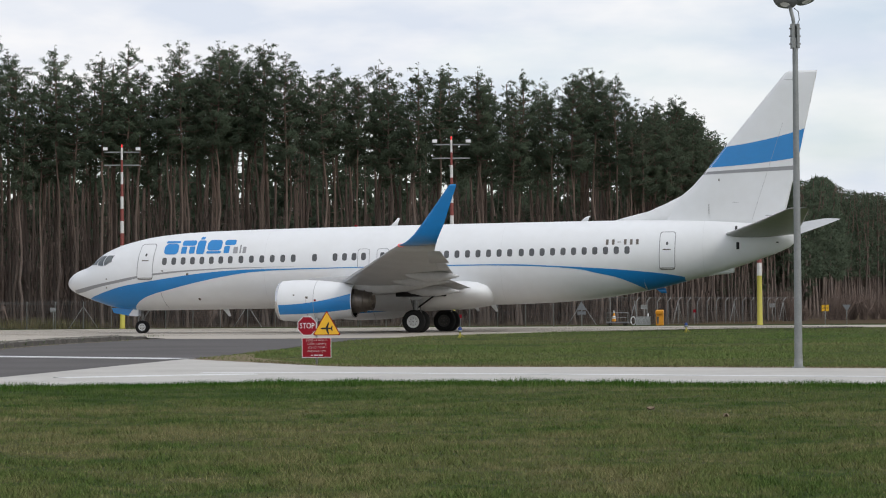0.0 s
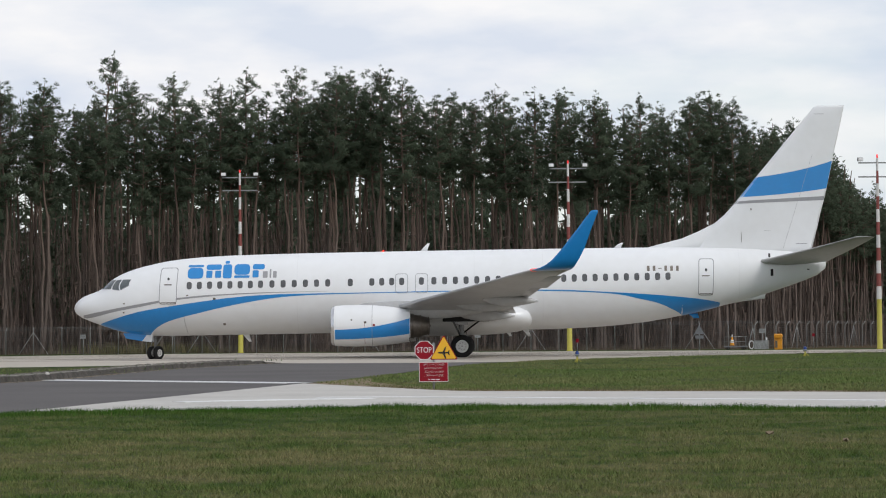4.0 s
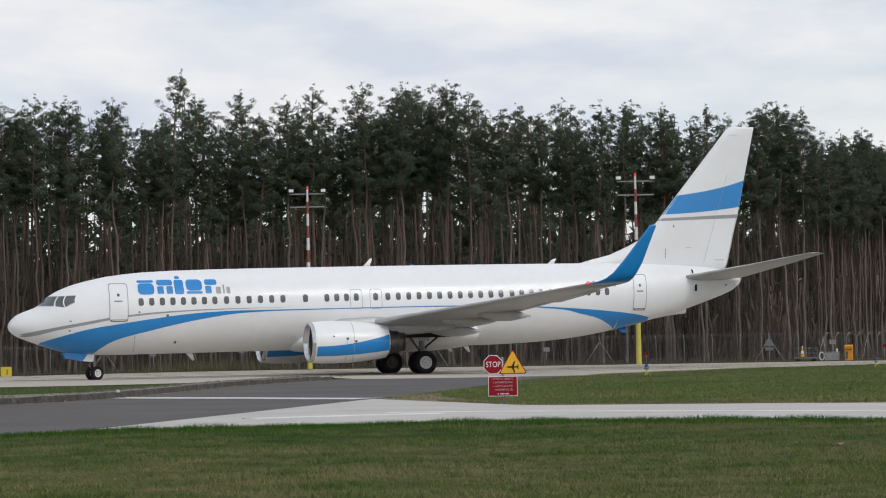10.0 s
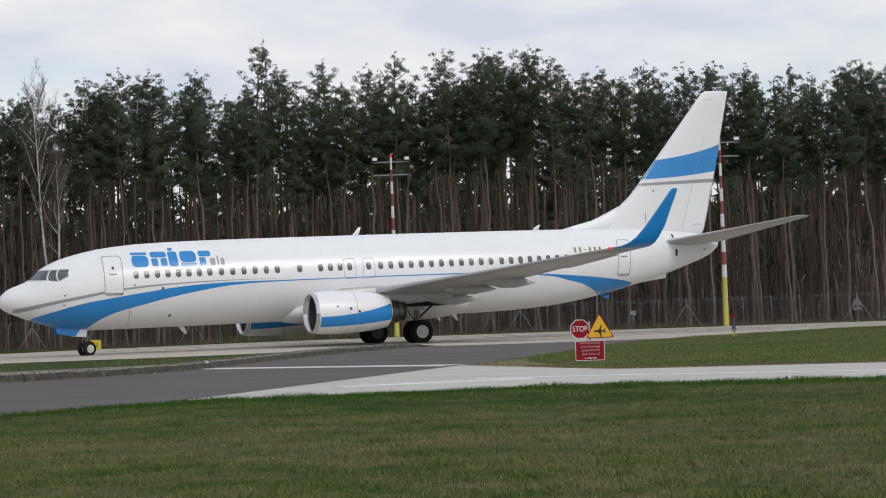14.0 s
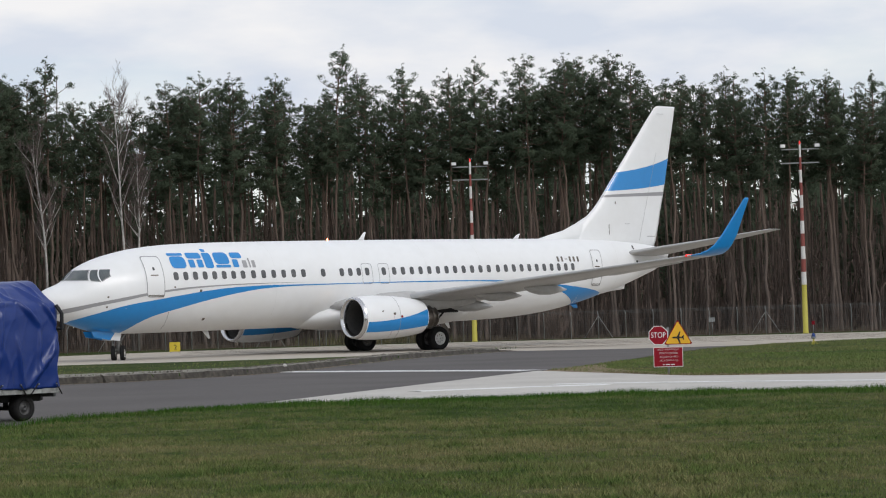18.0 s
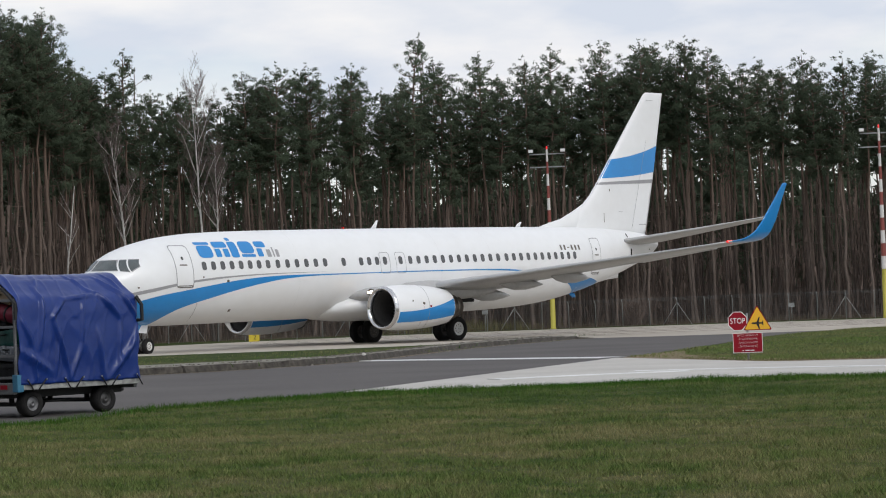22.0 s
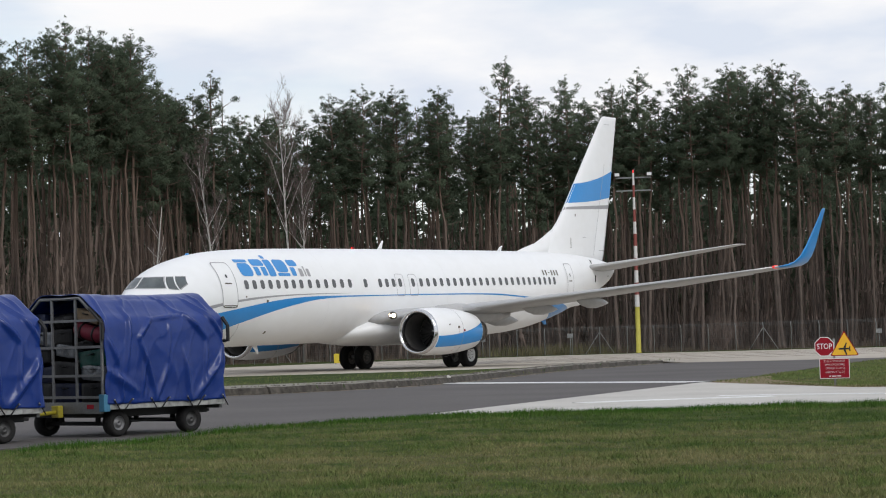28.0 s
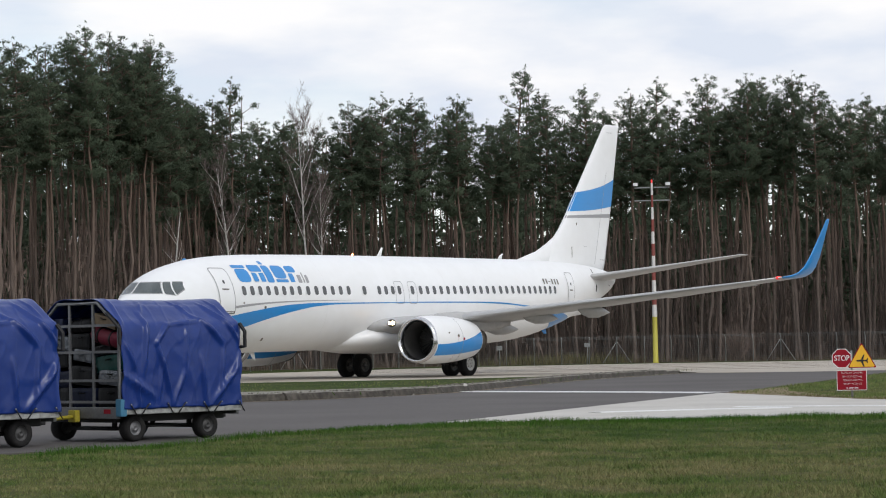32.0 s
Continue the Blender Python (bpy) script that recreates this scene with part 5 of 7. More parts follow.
def pine(seed, height, crown_from, spread, lean):
    """Trunk, limbs and foliage pads of a tall plantation pine: (trunk mesh, crown mesh)."""
    r = random.Random(seed)
    path, radii = [], []
    sway_x = sway_y = 0.0
    thick = (0.070 + 0.0034 * height) * r.uniform(0.72, 1.12)
    for k in range(15):
        u = k / 14
        path.append((lean * u * height + sway_x, sway_y, u * height * 0.97 - 0.2))
        sway_x, sway_y = sway_x * 0.93 + r.gauss(0, 0.085), sway_y * 0.93 + r.gauss(0, 0.085)
        radii.append(thick * (1 - 0.62 * u - 0.26 * u ** 4) + (0.05 if k == 0 else 0.0))
    limbs = [(path, radii)]

    def trunk_at(u):
        i = min(13, int(u * 14))
        return Vector(path[i]).lerp(Vector(path[i + 1]), u * 14 - i)
    pads = []
    count = r.randint(30, 36)
    turn = r.uniform(0, 6.28)
    for k in range(count):
        u = crown_from + (0.975 - crown_from) * ((k + r.uniform(0, 0.9)) / count) ** 0.92
        v = (u - crown_from) / (1 - crown_from)
        turn += 2.4 + r.gauss(0, 0.5)
        reach = spread * (0.42 + 0.80 * math.sin(math.pi * min(1.0, 0.10 + 0.62 * v))) * (1 - 0.84 * v ** 1.9) * r.uniform(0.42, 1.12)
        p = trunk_at(min(0.985, u))
        rise = r.uniform(-0.10, 0.22) + 0.65 * v
        q = p + Vector((math.cos(turn) * reach, math.sin(turn) * reach, reach * rise))
        mid = p.lerp(q, 0.5) + Vector((0, 0, -0.12 * reach))
        limbs.append(([p, mid, q], [0.045, 0.030, 0.010]))
        for j in range(1 + int(reach / 0.38)):
            w = 1.0 - 0.37 * j / max(0.8, reach) * r.uniform(0.8, 1.15)
            if w < 0.22:
                break
            c = (p.lerp(mid, w * 2) if w < 0.5 else mid.lerp(q, w * 2 - 1)) + Vector((r.gauss(0, 0.20), r.gauss(0, 0.20), r.uniform(0.0, 0.26)))
            pads.append((*c, r.uniform(0.30, 0.54) * (1 - 0.42 * v)))
    top = trunk_at(0.985)
    for k in range(7):
        pads.append((top.x + r.gauss(0, 0.13 + 0.05 * k), top.y + r.gauss(0, 0.13 + 0.05 * k), top.z + 0.55 - 0.24 * k, 0.12 + 0.030 * k))
    for k in range(r.randint(8, 15)):
        u = r.uniform(0.20, crown_from + 0.05)
        p, a = trunk_at(u), r.uniform(0, 2 * math.pi)
        ln = r.uniform(0.5, 2.0)
        limbs.append(([p, p + Vector((math.cos(a) * ln * 0.5, math.sin(a) * ln * 0.5, r.uniform(-0.2, 0.3) * ln)), p + Vector((math.cos(a) * ln, math.sin(a) * ln, r.uniform(-0.5, 0.4) * ln))], [0.024, 0.015, 0.005]))
    vs, fs = [], []
    for i, (pa, ra) in enumerate(limbs):
        a, b = tube(pa, ra, 7 if i == 0 else 3, False, len(vs))
        vs += a
        fs += b
    pads = np.array(pads)
    return mesh_of(vs, fs, True), tri_mesh(*foliage(pads, np.array([top.x, top.y, 0.0]), np.random.RandomState(seed), 700, (0.075, 0.165), 0.035))


PINES = [pine(s, h, c, w, l) for s, h, c, w, l in ((1, 20, 0.64, 2.0, 0.004), (2, 21, 0.60, 2.2, -0.008), (3, 19, 0.66, 1.8, 0.012), (4, 22, 0.67, 2.1, -0.004), (5, 20.5, 0.58, 2.2, 0.010), (6, 18, 0.68, 1.6, -0.014), (7, 21.5, 0.70, 1.9, 0.002), (8, 19.5, 0.62, 2.1, -0.006), (9, 16, 0.56, 1.8, 0.018),
                                                    (10, 20, 0.75, 1.8, 0.010), (11, 19, 0.70, 1.5, -0.020), (12, 21, 0.60, 2.1, 0.045), (13, 15, 0.16, 2.4, 0.0))]
for a, b in PINES:
    a.materials.append(BARK_PINE)
    b.materials.append(NEEDLES)

WOOD_EDGE = [(-75, 106), (-46, 137), (-40, 147), (-37, 160), (-15, 166.5), (14, 162), (27, 161), (46, 197), (60, 236), (79, 320), (101, 366), (160, 470)]
rw = random.Random(77)


def tree(kind, x, y, size, turn, label):
    t = thing("pine_tree", label, "pine tree", pose(x, y, -0.05, 0, 0, turn) @ Matrix.Scale(size, 4), "pines along the airfield fence")
    part("trunk", PINES[kind][0], BARK_PINE, t)
    part("crown", PINES[kind][1], NEEDLES, t)
    return t


def edge_point(s):
    """A point and the direction into the wood along the wood's edge, s in metres."""
    for (ax, ay), (bx, by) in zip(WOOD_EDGE, WOOD_EDGE[1:]):
        ln = math.hypot(bx - ax, by - ay)
        if s <= ln:
            u = s / ln
            x, y = ax + (bx - ax) * u, ay + (by - ay) * u
            away = math.hypot(x, y)
            return x, y, x / away, y / away
        s -= ln
    return None


# the wood's skyline: bearing from the stand in degrees, rise of the tree tops
skyline = table([(-26, 0.130), (-17.6, 0.1335), (-16, 0.1383), (-15.4, 0.131), (-14.5, 0.1325), (-14.15, 0.119), (-13.6, 0.109), (-13.16, 0.104), (-12.68, 0.115), (-12.17, 0.099), (-11.36, 0.098), (-10.36, 0.093), (-9.87, 0.104), (-8.37, 0.107), (-7.75, 0.102), (-7.33, 0.106), (-6.54, 0.097), (-6.1, 0.107), (-5.55, 0.1177), (-5.0, 0.106), (-4.54, 0.102), (-4.1, 0.1095),
                 (-3.6, 0.1005), (-3.1, 0.1065), (-2.55, 0.1115), (-2.13, 0.102), (-1.25, 0.1117), (-0.3, 0.1115), (0.1, 0.108), (0.9, 0.112), (1.6, 0.104), (2.4, 0.102), (4.9, 0.100), (5.95, 0.1003), (6.92, 0.099), (7.42, 0.092), (7.96, 0.0965), (8.36, 0.0975), (9.15, 0.0968), (9.58, 0.0888), (9.95, 0.0853), (10.6, 0.0873), (11.2, 0.0813), (11.55, 0.0765), (11.85, 0.066), (12.4, 0.056), (13.57, 0.0524), (13.97, 0.054), (14.63, 0.0486), (15.52, 0.0472), (19, 0.040)])
PEAKS = (-16.0, -14.5, -12.68, -9.87, -8.37, -7.33, -5.58, -4.08, -3.1, -2.53, -1.28, -0.3, 0.88, 2.42, 4.93, 5.95, 6.92, 8.1, 9.12, 10.6)
PINE_HEIGHTS = (20, 21, 19, 22, 20.5, 18, 21.5, 19.5, 16, 20, 19, 21, 15)
EDGE_LENGTH = sum(math.hypot(b[0] - a[0], b[1] - a[1]) for a, b in zip(WOOD_EDGE, WOOD_EDGE[1:]))
near_trees = []
for k, az in enumerate(PEAKS):
    s = min(np.arange(0, EDGE_LENGTH, 0.25), key=lambda q: abs(math.degrees(math.atan2(*edge_point(q)[:2])) - az))
    x, y, nx, ny = edge_point(s)
    kind = 11 if az == -5.58 else (3, 1, 4, 7, 0, 10, 6)[k % 7]
    size = (skyline(az) * math.hypot(x, y) + EYE_Z) * 1.0 / (PINE_HEIGHTS[kind] * 0.97)
    near_trees.append((kind, x - (0.93 if kind == 11 else 0.0), y, size, 0 if kind == 11 else rw.uniform(0, 360)))
for row in range(3):
    s = rw.uniform(0, 2)
    while s < EDGE_LENGTH - 60:
        x, y, nx, ny = edge_point(s)
        back = row * 3.0 + rw.uniform(-1.5, 1.5)
        px, py = x + nx * back, y + ny * back
        az = math.degrees(math.atan2(px, py))
        if -20.5 < az < 13.2 and py < 200:
            kind = rw.randrange(11)
            top = min(skyline(az - 0.35), skyline(az), skyline(az + 0.35)) * math.hypot(px, py) + EYE_Z
            size = top * (rw.uniform(1.0, 1.06) if rw.random() < 0.5 else rw.uniform(0.90, 1.01)) / PINE_HEIGHTS[kind]
            near_trees.append((kind, px, py, size, rw.uniform(0, 360)))
        s += rw.uniform(1.3, 3.2)
for px, py, size in ((41.5, 193, 0.86), (43.6, 197, 0.92), (46.0, 198, 0.78), (47.6, 203, 0.84), (50.5, 209, 0.70), (39.0, 190, 0.80)):
    near_trees.insert(0, (12, px, py, size, rw.uniform(0, 360)))
for kind, px, py, size, turn in near_trees[:300]:
    tree(kind, px, py, size, turn, "tall pale-trunked pine leaning at the wood's edge" if kind == 11 else "tall slender pine with a bare reddish trunk and dark green crown")


def deep_wood():
    """The far rows of the wood in two joined meshes."""
    tv, tf, cv, cn = [], [], [], []
    rn = np.random.RandomState(5)
    for row in range(20):
        s = rn.uniform(0, 3)
        while s < EDGE_LENGTH - 5:
            x, y, nx, ny = edge_point(s)
            far = y > 195
            back = (0 if far else 9) + row * 3.6 + rn.uniform(-2, 2)
            px, py = x + nx * back, y + ny * back
            az = math.degrees(math.atan2(px, py))
            if -25 < az < 18.5:
                low = row >= 8 and not far
                hgt = (skyline(az) * math.hypot(px, py) * 0.97 + EYE_Z) * (rn.uniform(0.92, 1.02) if far else rn.uniform(0.88, 1.01))
                if low:
                    hgt *= rn.uniform(0.52, 0.86)
                a, b = tube([(px, py, -0.1), (px + rn.normal(0, 0.25), py, hgt * 0.5), (px + rn.normal(0, 0.4), py, hgt * 0.97)], [0.155, 0.11, 0.03], 4, False, len(tv))
                tv += a
                tf += b
                m = 20 if low else 19
                foot = 0.30 if far else 0.20 if low or row > 11 else 0.60
                u = (np.arange(m) + rn.uniform(0, 1, m)) / m
                rad = 1.7 * np.sin(np.pi * np.clip(0.2 + 0.75 * u, 0, 1)) * (1 - 0.4 * u) * rn.uniform(0.2, 1, m) ** 0.5
                ang = rn.uniform(0, 2 * np.pi, m)
                pads = np.stack([px + rad * np.cos(ang), py + rad * np.sin(ang), hgt * (foot + (0.98 - foot) * u), rn.uniform(0.55, 0.90, m) * (1 - 0.45 * u)], 1)
                v, nr = foliage(pads, np.array([px, py, 0.0]), rn, 26 if low else 60 if far else 44, (0.7, 1.3) if low else (0.28, 0.55) if far else (0.20, 0.42), 0.24 if low else 0.11 if far else 0.075)
                cv.append(v)
                cn.append(nr)
            s += rn.uniform(2.0, 4.6) * (1.5 if far else 1.0)
    return mesh_of(tv, tf, True), tri_mesh(np.concatenate(cv), np.concatenate(cn))


deep_t, deep_c = deep_wood()
wood = thing("pine_wood", "dense dark pine wood behind the first rows of trees", "woods", kind="stuff")
part("trunks", deep_t, BARK_PINE, wood)
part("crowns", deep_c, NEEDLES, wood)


# ---- mast lights ----
def light_mast(x, y, height):
    m = thing("floodlight_mast", "red and white banded floodlight mast with yellow foot", "mast", pose(x, y, 0), "floodlight masts along the taxiway")
    part("foot", lathe([(0, 0.20), (0.04, 0.20), (0.05, 0.17), (3.0, 0.155)], "z", 12), MAST_YELLOW, m, "yellow mast foot")
    n, z0 = 11, 3.0
    for k in range(n):
        a, b = z0 + (height - 0.35 - z0) * k / n, z0 + (height - 0.35 - z0) * (k + 1) / n
        ra, rb = 0.16 - 0.10 * (a - 3) / (height - 3), 0.16 - 0.10 * (b - 3) / (height - 3)
        part("band", lathe([(a, ra), (b, rb)], "z", 12), MAST_RED if k % 2 else MAST_WHITE, m)
    for z, w in ((height - 1.5, 1.15), (height - 0.65, 1.15)):
        part("crossarm", boxed(-w, w, -0.04, 0.04, z - 0.04, z + 0.04, 0.01), GALVANISED, m, "grey crossarm")
    for s2 in (-1, 1):
        f = part("floodlight", boxed(s2 * 1.05 - 0.16, s2 * 1.05 + 0.16, -0.20, 0.06, height - 0.55, height - 0.33, 0.03), CART_ALU, m, "grey floodlight housing")
        part("lens", boxed(s2 * 1.05 - 0.14, s2 * 1.05 + 0.14, -0.215, -0.20, height - 0.53, height - 0.35), SIGN_WHITE, f)
    part("obstruction_lamp", lathe([(height - 0.35, 0.04), (height - 0.3, 0.05), (height - 0.2, 0.05), (height - 0.14, 0.03), (height - 0.12, 0.001)], "z", 12), RED_LIGHT, m, "lit red obstruction lamp")
    return m


for x, y, hgt in ((-7.15, 156.6, 12.1), (13.6, 148.4, 12.0), (31.9, 143.4, 11.9)):
    light_mast(x, y, hgt)


# ---- fence ----
FENCE = [(-70, 100), (-47, 128), (-39, 141), (-31, 152.5), (-22, 158), (-8, 160), (14, 155.2), (25.6, 151.6), (34.4, 165.8), (43.0, 180.0)]
fence = thing("perimeter_fence", "grey wire mesh perimeter fence with leaning wire arms on posts", "fence", kind="structure")
fpath = [Vector(q) for q in FENCE]
WIRE = mat("fence_wire", (0.16, 0.165, 0.16), 0.6, 0.2)
POST = mat("fence_post", (0.34, 0.34, 0.33), 0.7, 0.1, other=(0.25, 0.25, 0.245))
post_mesh = tubes([([(0, 0, -0.1), (0, 0, 1.50), (0, -0.22, 1.76)], 0.034)], True, 6)
brace_mesh = tubes([([(0, 0, 1.45), (0.95, 0, 0)], 0.022), ([(0, 0, 1.45), (-0.95, 0, 0)], 0.022)], True, 6)
wires = []
carry = 0.0
count = 0
for a, b in zip(fpath, fpath[1:]):
    ln = (b - a).length
    d = (b - a) / ln
    turn = math.degrees(math.atan2(d.y, d.x))
    s = carry
    while s < ln:
        p = a + d * s
        az = math.degrees(math.atan2(p.x, p.y))
        if -20.5 < az < 17.5:
            part("post", post_mesh, POST, fence, at=pose(p.x, p.y, 0, 0, 0, turn))
            if count % 6 == 0:
                part("brace", brace_mesh, POST, fence, at=pose(p.x, p.y, 0, 0, 0, turn))
        count += 1
        s += 1.84
    carry = s - ln
    for z, off in [(0.05 + 0.145 * k, 0.0) for k in range(11)] + [(1.60, -0.08), (1.68, -0.16), (1.76, -0.22)]:
        nrm = Vector((-d.y, d.x)) * off
        wires.append(([(a.x + nrm.x, a.y + nrm.y, z), (b.x + nrm.x, b.y + nrm.y, z)], 0.004 if off == 0 else 0.009))
for a, b in zip(fpath[2:-1], fpath[3:]):
    n = int((b - a).length / 0.14)
    coil = []
    for k in range(n + 1):
        p = a.lerp(b, k / n)
        wires.append(([(p.x, p.y, 0.0), (p.x, p.y, 1.5)], 0.0035))
        coil.append((p.x, p.y - 0.20, 1.76 + 0.09 * math.sin(k * 1.9)))
    wires.append((coil, 0.006))
part("wires", tubes(wires, False, 3), WIRE, fence, "thin grey fence wires")


# ---- writing ----
def writing(text, size, material, parent, at, align="CENTER", width=1.0, thin=0.0):
    """Raised letters in the built-in face, as a mesh part."""
    cu = bpy.data.curves.new("letters", "FONT")
    cu.body, cu.size, cu.extrude, cu.align_x, cu.align_y, cu.offset = text, size, 0.001, align, "CENTER", -thin
    tmp = bpy.data.objects.new("letters", cu)
    me = bpy.data.meshes.new_from_object(tmp)
    bpy.data.objects.remove(tmp)
    bpy.data.curves.remove(cu)
    me.transform(Matrix.Diagonal((width, 1, 1, 1)))
    me.materials.clear()
    return part("lettering", me, material, parent, at=at)


def plate(outline, thick=0.004):
    """An upright plate facing -y; outline of (x, z)."""
    bm = slab(outline, thick / 2, -thick / 2)
    bmesh.ops.rotate(bm, verts=bm.verts[:], cent=(0, 0, 0), matrix=Euler((radians(90), 0, 0)).to_matrix())
    return bm


def grown(outline, k):
    cx, cz = sum(q[0] for q in outline) / len(outline), sum(q[1] for q in outline) / len(outline)
    return [(cx + (x - cx) * k, cz + (z - cz) * k) for x, z in outline]


# ---- stop sign group at the road's mouth ----
stop = thing("stop_sign", "red stop sign with yellow aircraft triangle and red notice", "road sign", pose(1.80, 51.97, 0))
part("post", tubes([([(0, 0.03, -0.1), (0, 0.03, 1.0)], 0.024)]), GALVANISED, stop, "grey steel post")
octagon = [(-0.205 + 0.222 * math.cos(radians(22.5 + 45 * k)), 0.836 + 0.222 * math.sin(radians(22.5 + 45 * k))) for k in range(8)]
o_ob = part("stop_plate", plate(octagon, 0.006), SIGN_WHITE, stop, "white-rimmed octagonal plate")
part("stop_face", plate(grown(octagon, 0.93), 0.004), SIGN_RED, o_ob, "red octagon face", pose(0, -0.004, 0))
writing("STOP", 0.168, SIGN_WHITE, o_ob, pose(-0.205, -0.009, 0.836, 90), width=0.80)
tri = [(-0.055, 0.63), (0.495, 0.63), (0.515, 0.655), (0.232, 1.15), (0.208, 1.15), (-0.075, 0.655)]
t_ob = part("triangle_plate", plate(tri, 0.006), SIGN_RED, stop, "red-rimmed triangular plate", pose(0, -0.012, 0))
part("triangle_face", plate(grown(tri, 0.90), 0.004), SIGN_YELLOW, t_ob, "yellow triangle face", pose(0, -0.005, 0))
silhouette = [(0.075, 0.78), (0.10, 0.80), (0.19, 0.80), (0.25, 0.92), (0.275, 0.92), (0.245, 0.80), (0.315, 0.795), (0.335, 0.835), (0.355, 0.835), (0.345, 0.78), (0.355, 0.725), (0.335, 0.725), (0.315, 0.765), (0.245, 0.76), (0.275, 0.64), (0.25, 0.64), (0.19, 0.76), (0.10, 0.76)]
part("aircraft_symbol", plate(grown(silhouette, 0.92), 0.004), BLACK, t_ob, "black aircraft symbol", pose(0, -0.010, 0))
panel = part("notice_plate", plate([(-0.32, 0.15), (0.315, 0.15), (0.315, 0.58), (-0.32, 0.58)], 0.006), SIGN_WHITE, stop, "white-rimmed rectangular plate")
part("notice_face", plate([(-0.308, 0.162), (0.303, 0.162), (0.303, 0.568), (-0.308, 0.568)], 0.004), SIGN_RED, panel, "red notice face", pose(0, -0.004, 0))
for k, line in enumerate(("JESTE\u015a NA DRODZE", "SAMOCHODOWEJ", "- DOJAZD DO PPS3", "- SKONTAKTUJ SI\u0118")):
    writing(line, 0.058, SIGN_WHITE, panel, pose(0, -0.009, 0.525 - 0.079 * k, 90), width=0.86, thin=0.0012)
for x0, x1 in ((-0.12, -0.09), (-0.06, 0.03), (0.05, 0.13)):
    part("text_bar", plate([(x0, 0.19), (x1, 0.19), (x1, 0.212), (x0, 0.212)], 0.002), SIGN_WHITE, panel, at=pose(0, -0.009, 0))

# ---- lamp post ----
lamp = thing("lamp_post", "galvanised steel lamp post with two floodlights on top", "lamp post", pose(10.80, 45.2, 0))
part("base_flange", lathe([(0, 0.12), (0.03, 0.12), (0.03, 0.085), (0.20, 0.08)], "z", 16), GALVANISED, lamp)
part("pole", lathe([(0, 0.078), (3.0, 0.066), (6.2, 0.052), (6.35, 0.05)], "z", 16), GALVANISED, lamp, "tapered grey steel pole")
for s2 in (-1, 1):
    part("clamp", boxed(s2 * 0.05 - 0.028, s2 * 0.05 + 0.028, -0.075, 0.075, 6.15, 6.62, 0.01), GALVANISED, lamp)
for k in range(3):
    part("clamp_bolt", boxed(-0.11, 0.11, -0.012, 0.012, 6.22 + 0.15 * k, 6.245 + 0.15 * k), DARK_METAL, lamp)
part("bracket", tubes([([(0, 0, 6.3), (-0.03, 0, 6.7), (-0.10, 0, 6.98)], 0.035)]), GALVANISED, lamp)
for x, z, tilt in ((-0.18, 7.04, 12), (0.22, 7.10, -14)):
    head = part("floodlight", lathe([(-0.05, 0.10), (-0.03, 0.20), (0.05, 0.25), (0.12, 0.25), (0.16, 0.20), (0.17, 0.02)], "z", 18, True), SIGN_BACK, lamp, "dark grey floodlight head", pose(x, 0, z, -20, tilt, 0))
    part("lens", lathe([(-0.055, 0.005), (-0.056, 0.095)], "z", 18), SIGN_WHITE, head)
part("cable", tubes([([(0.02, 0, 6.55), (0.09, 0, 6.70), (0.07, 0, 6.86), (-0.02, 0, 6.93)], 0.008)]), BLACK, lamp)


# ---- taxiway fittings ----
def edge_light(x, y):
    t = thing("taxiway_light", "small blue taxiway edge light on a yellow stalk", "runway light", pose(x, y, 0), "taxiway edge lights")
    part("stalk", tubes([([(0, 0, -0.02), (0, 0, 0.24)], 0.035)]), MAST_YELLOW, t)
    for k in range(3):
        a = 2 * math.pi * k / 3
        part("foot", tubes([([(0, 0, 0.16), (0.17 * math.cos(a), 0.17 * math.sin(a), 0)], 0.014)], True, 5), MAST_YELLOW, t)
    part("housing", lathe([(0.22, 0.05), (0.24, 0.10), (0.30, 0.10), (0.31, 0.05)], "z", 14), GALVANISED, t)
    part("lens", lathe([(0.30, 0.085), (0.38, 0.08), (0.43, 0.05), (0.445, 0.001)], "z", 14), BLUE_LENS, t, "blue glass lens")


edge_light(9.0, 95.0)
edge_light(20.7, 108.5)

board = thing("taxiway_board", "yellow taxiway guidance board with a black numeral 2", "sign", pose(-23.3, 135.4, 0, 0, 0, 8))
b_ob = part("cabinet", boxed(-0.30, 0.30, -0.08, 0.08, 0.06, 0.60, 0.015), BOARD_YELLOW, board, "yellow sign cabinet")
writing("2", 0.38, BLACK, b_ob, pose(0.04, -0.083, 0.30, 90))
for x in (-0.22, 0.22):
    part("leg", tubes([([(x, 0, -0.02), (x, 0, 0.08)], 0.025)], True, 6), GALVANISED, board)

# things parked by the fence
trolley = thing("wheeled_platform", "low grey wheeled platform with a railing beside the fence", "trolley", pose(23.05, 146.9, 0, 0, 0, -18))
part("deck", boxed(0, 1.35, -0.35, 0.35, 0.16, 0.24, 0.01), SIGN_BACK, trolley)
part("railing", tubes([([(0.02, -0.3, 0.2), (0.02, -0.3, 0.80), (1.33, -0.3, 0.80), (1.33, -0.3, 0.2)], 0.022), ([(0.02, 0.3, 0.2), (0.02, 0.3, 0.80), (1.33, 0.3, 0.80), (1.33, 0.3, 0.2)], 0.022), ([(0.02, -0.3, 0.5), (1.33, -0.3, 0.5)], 0.016)], True, 6), GALVANISED, trolley)
for x in (0.18, 1.15):
    for y in (-0.3, 0.3):
        part("wheel", lathe([(-0.04, 0.05), (-0.04, 0.09), (0.04, 0.09), (0.04, 0.05)], "y", 12), RUBBER, trolley, at=pose(x, y, 0.09))
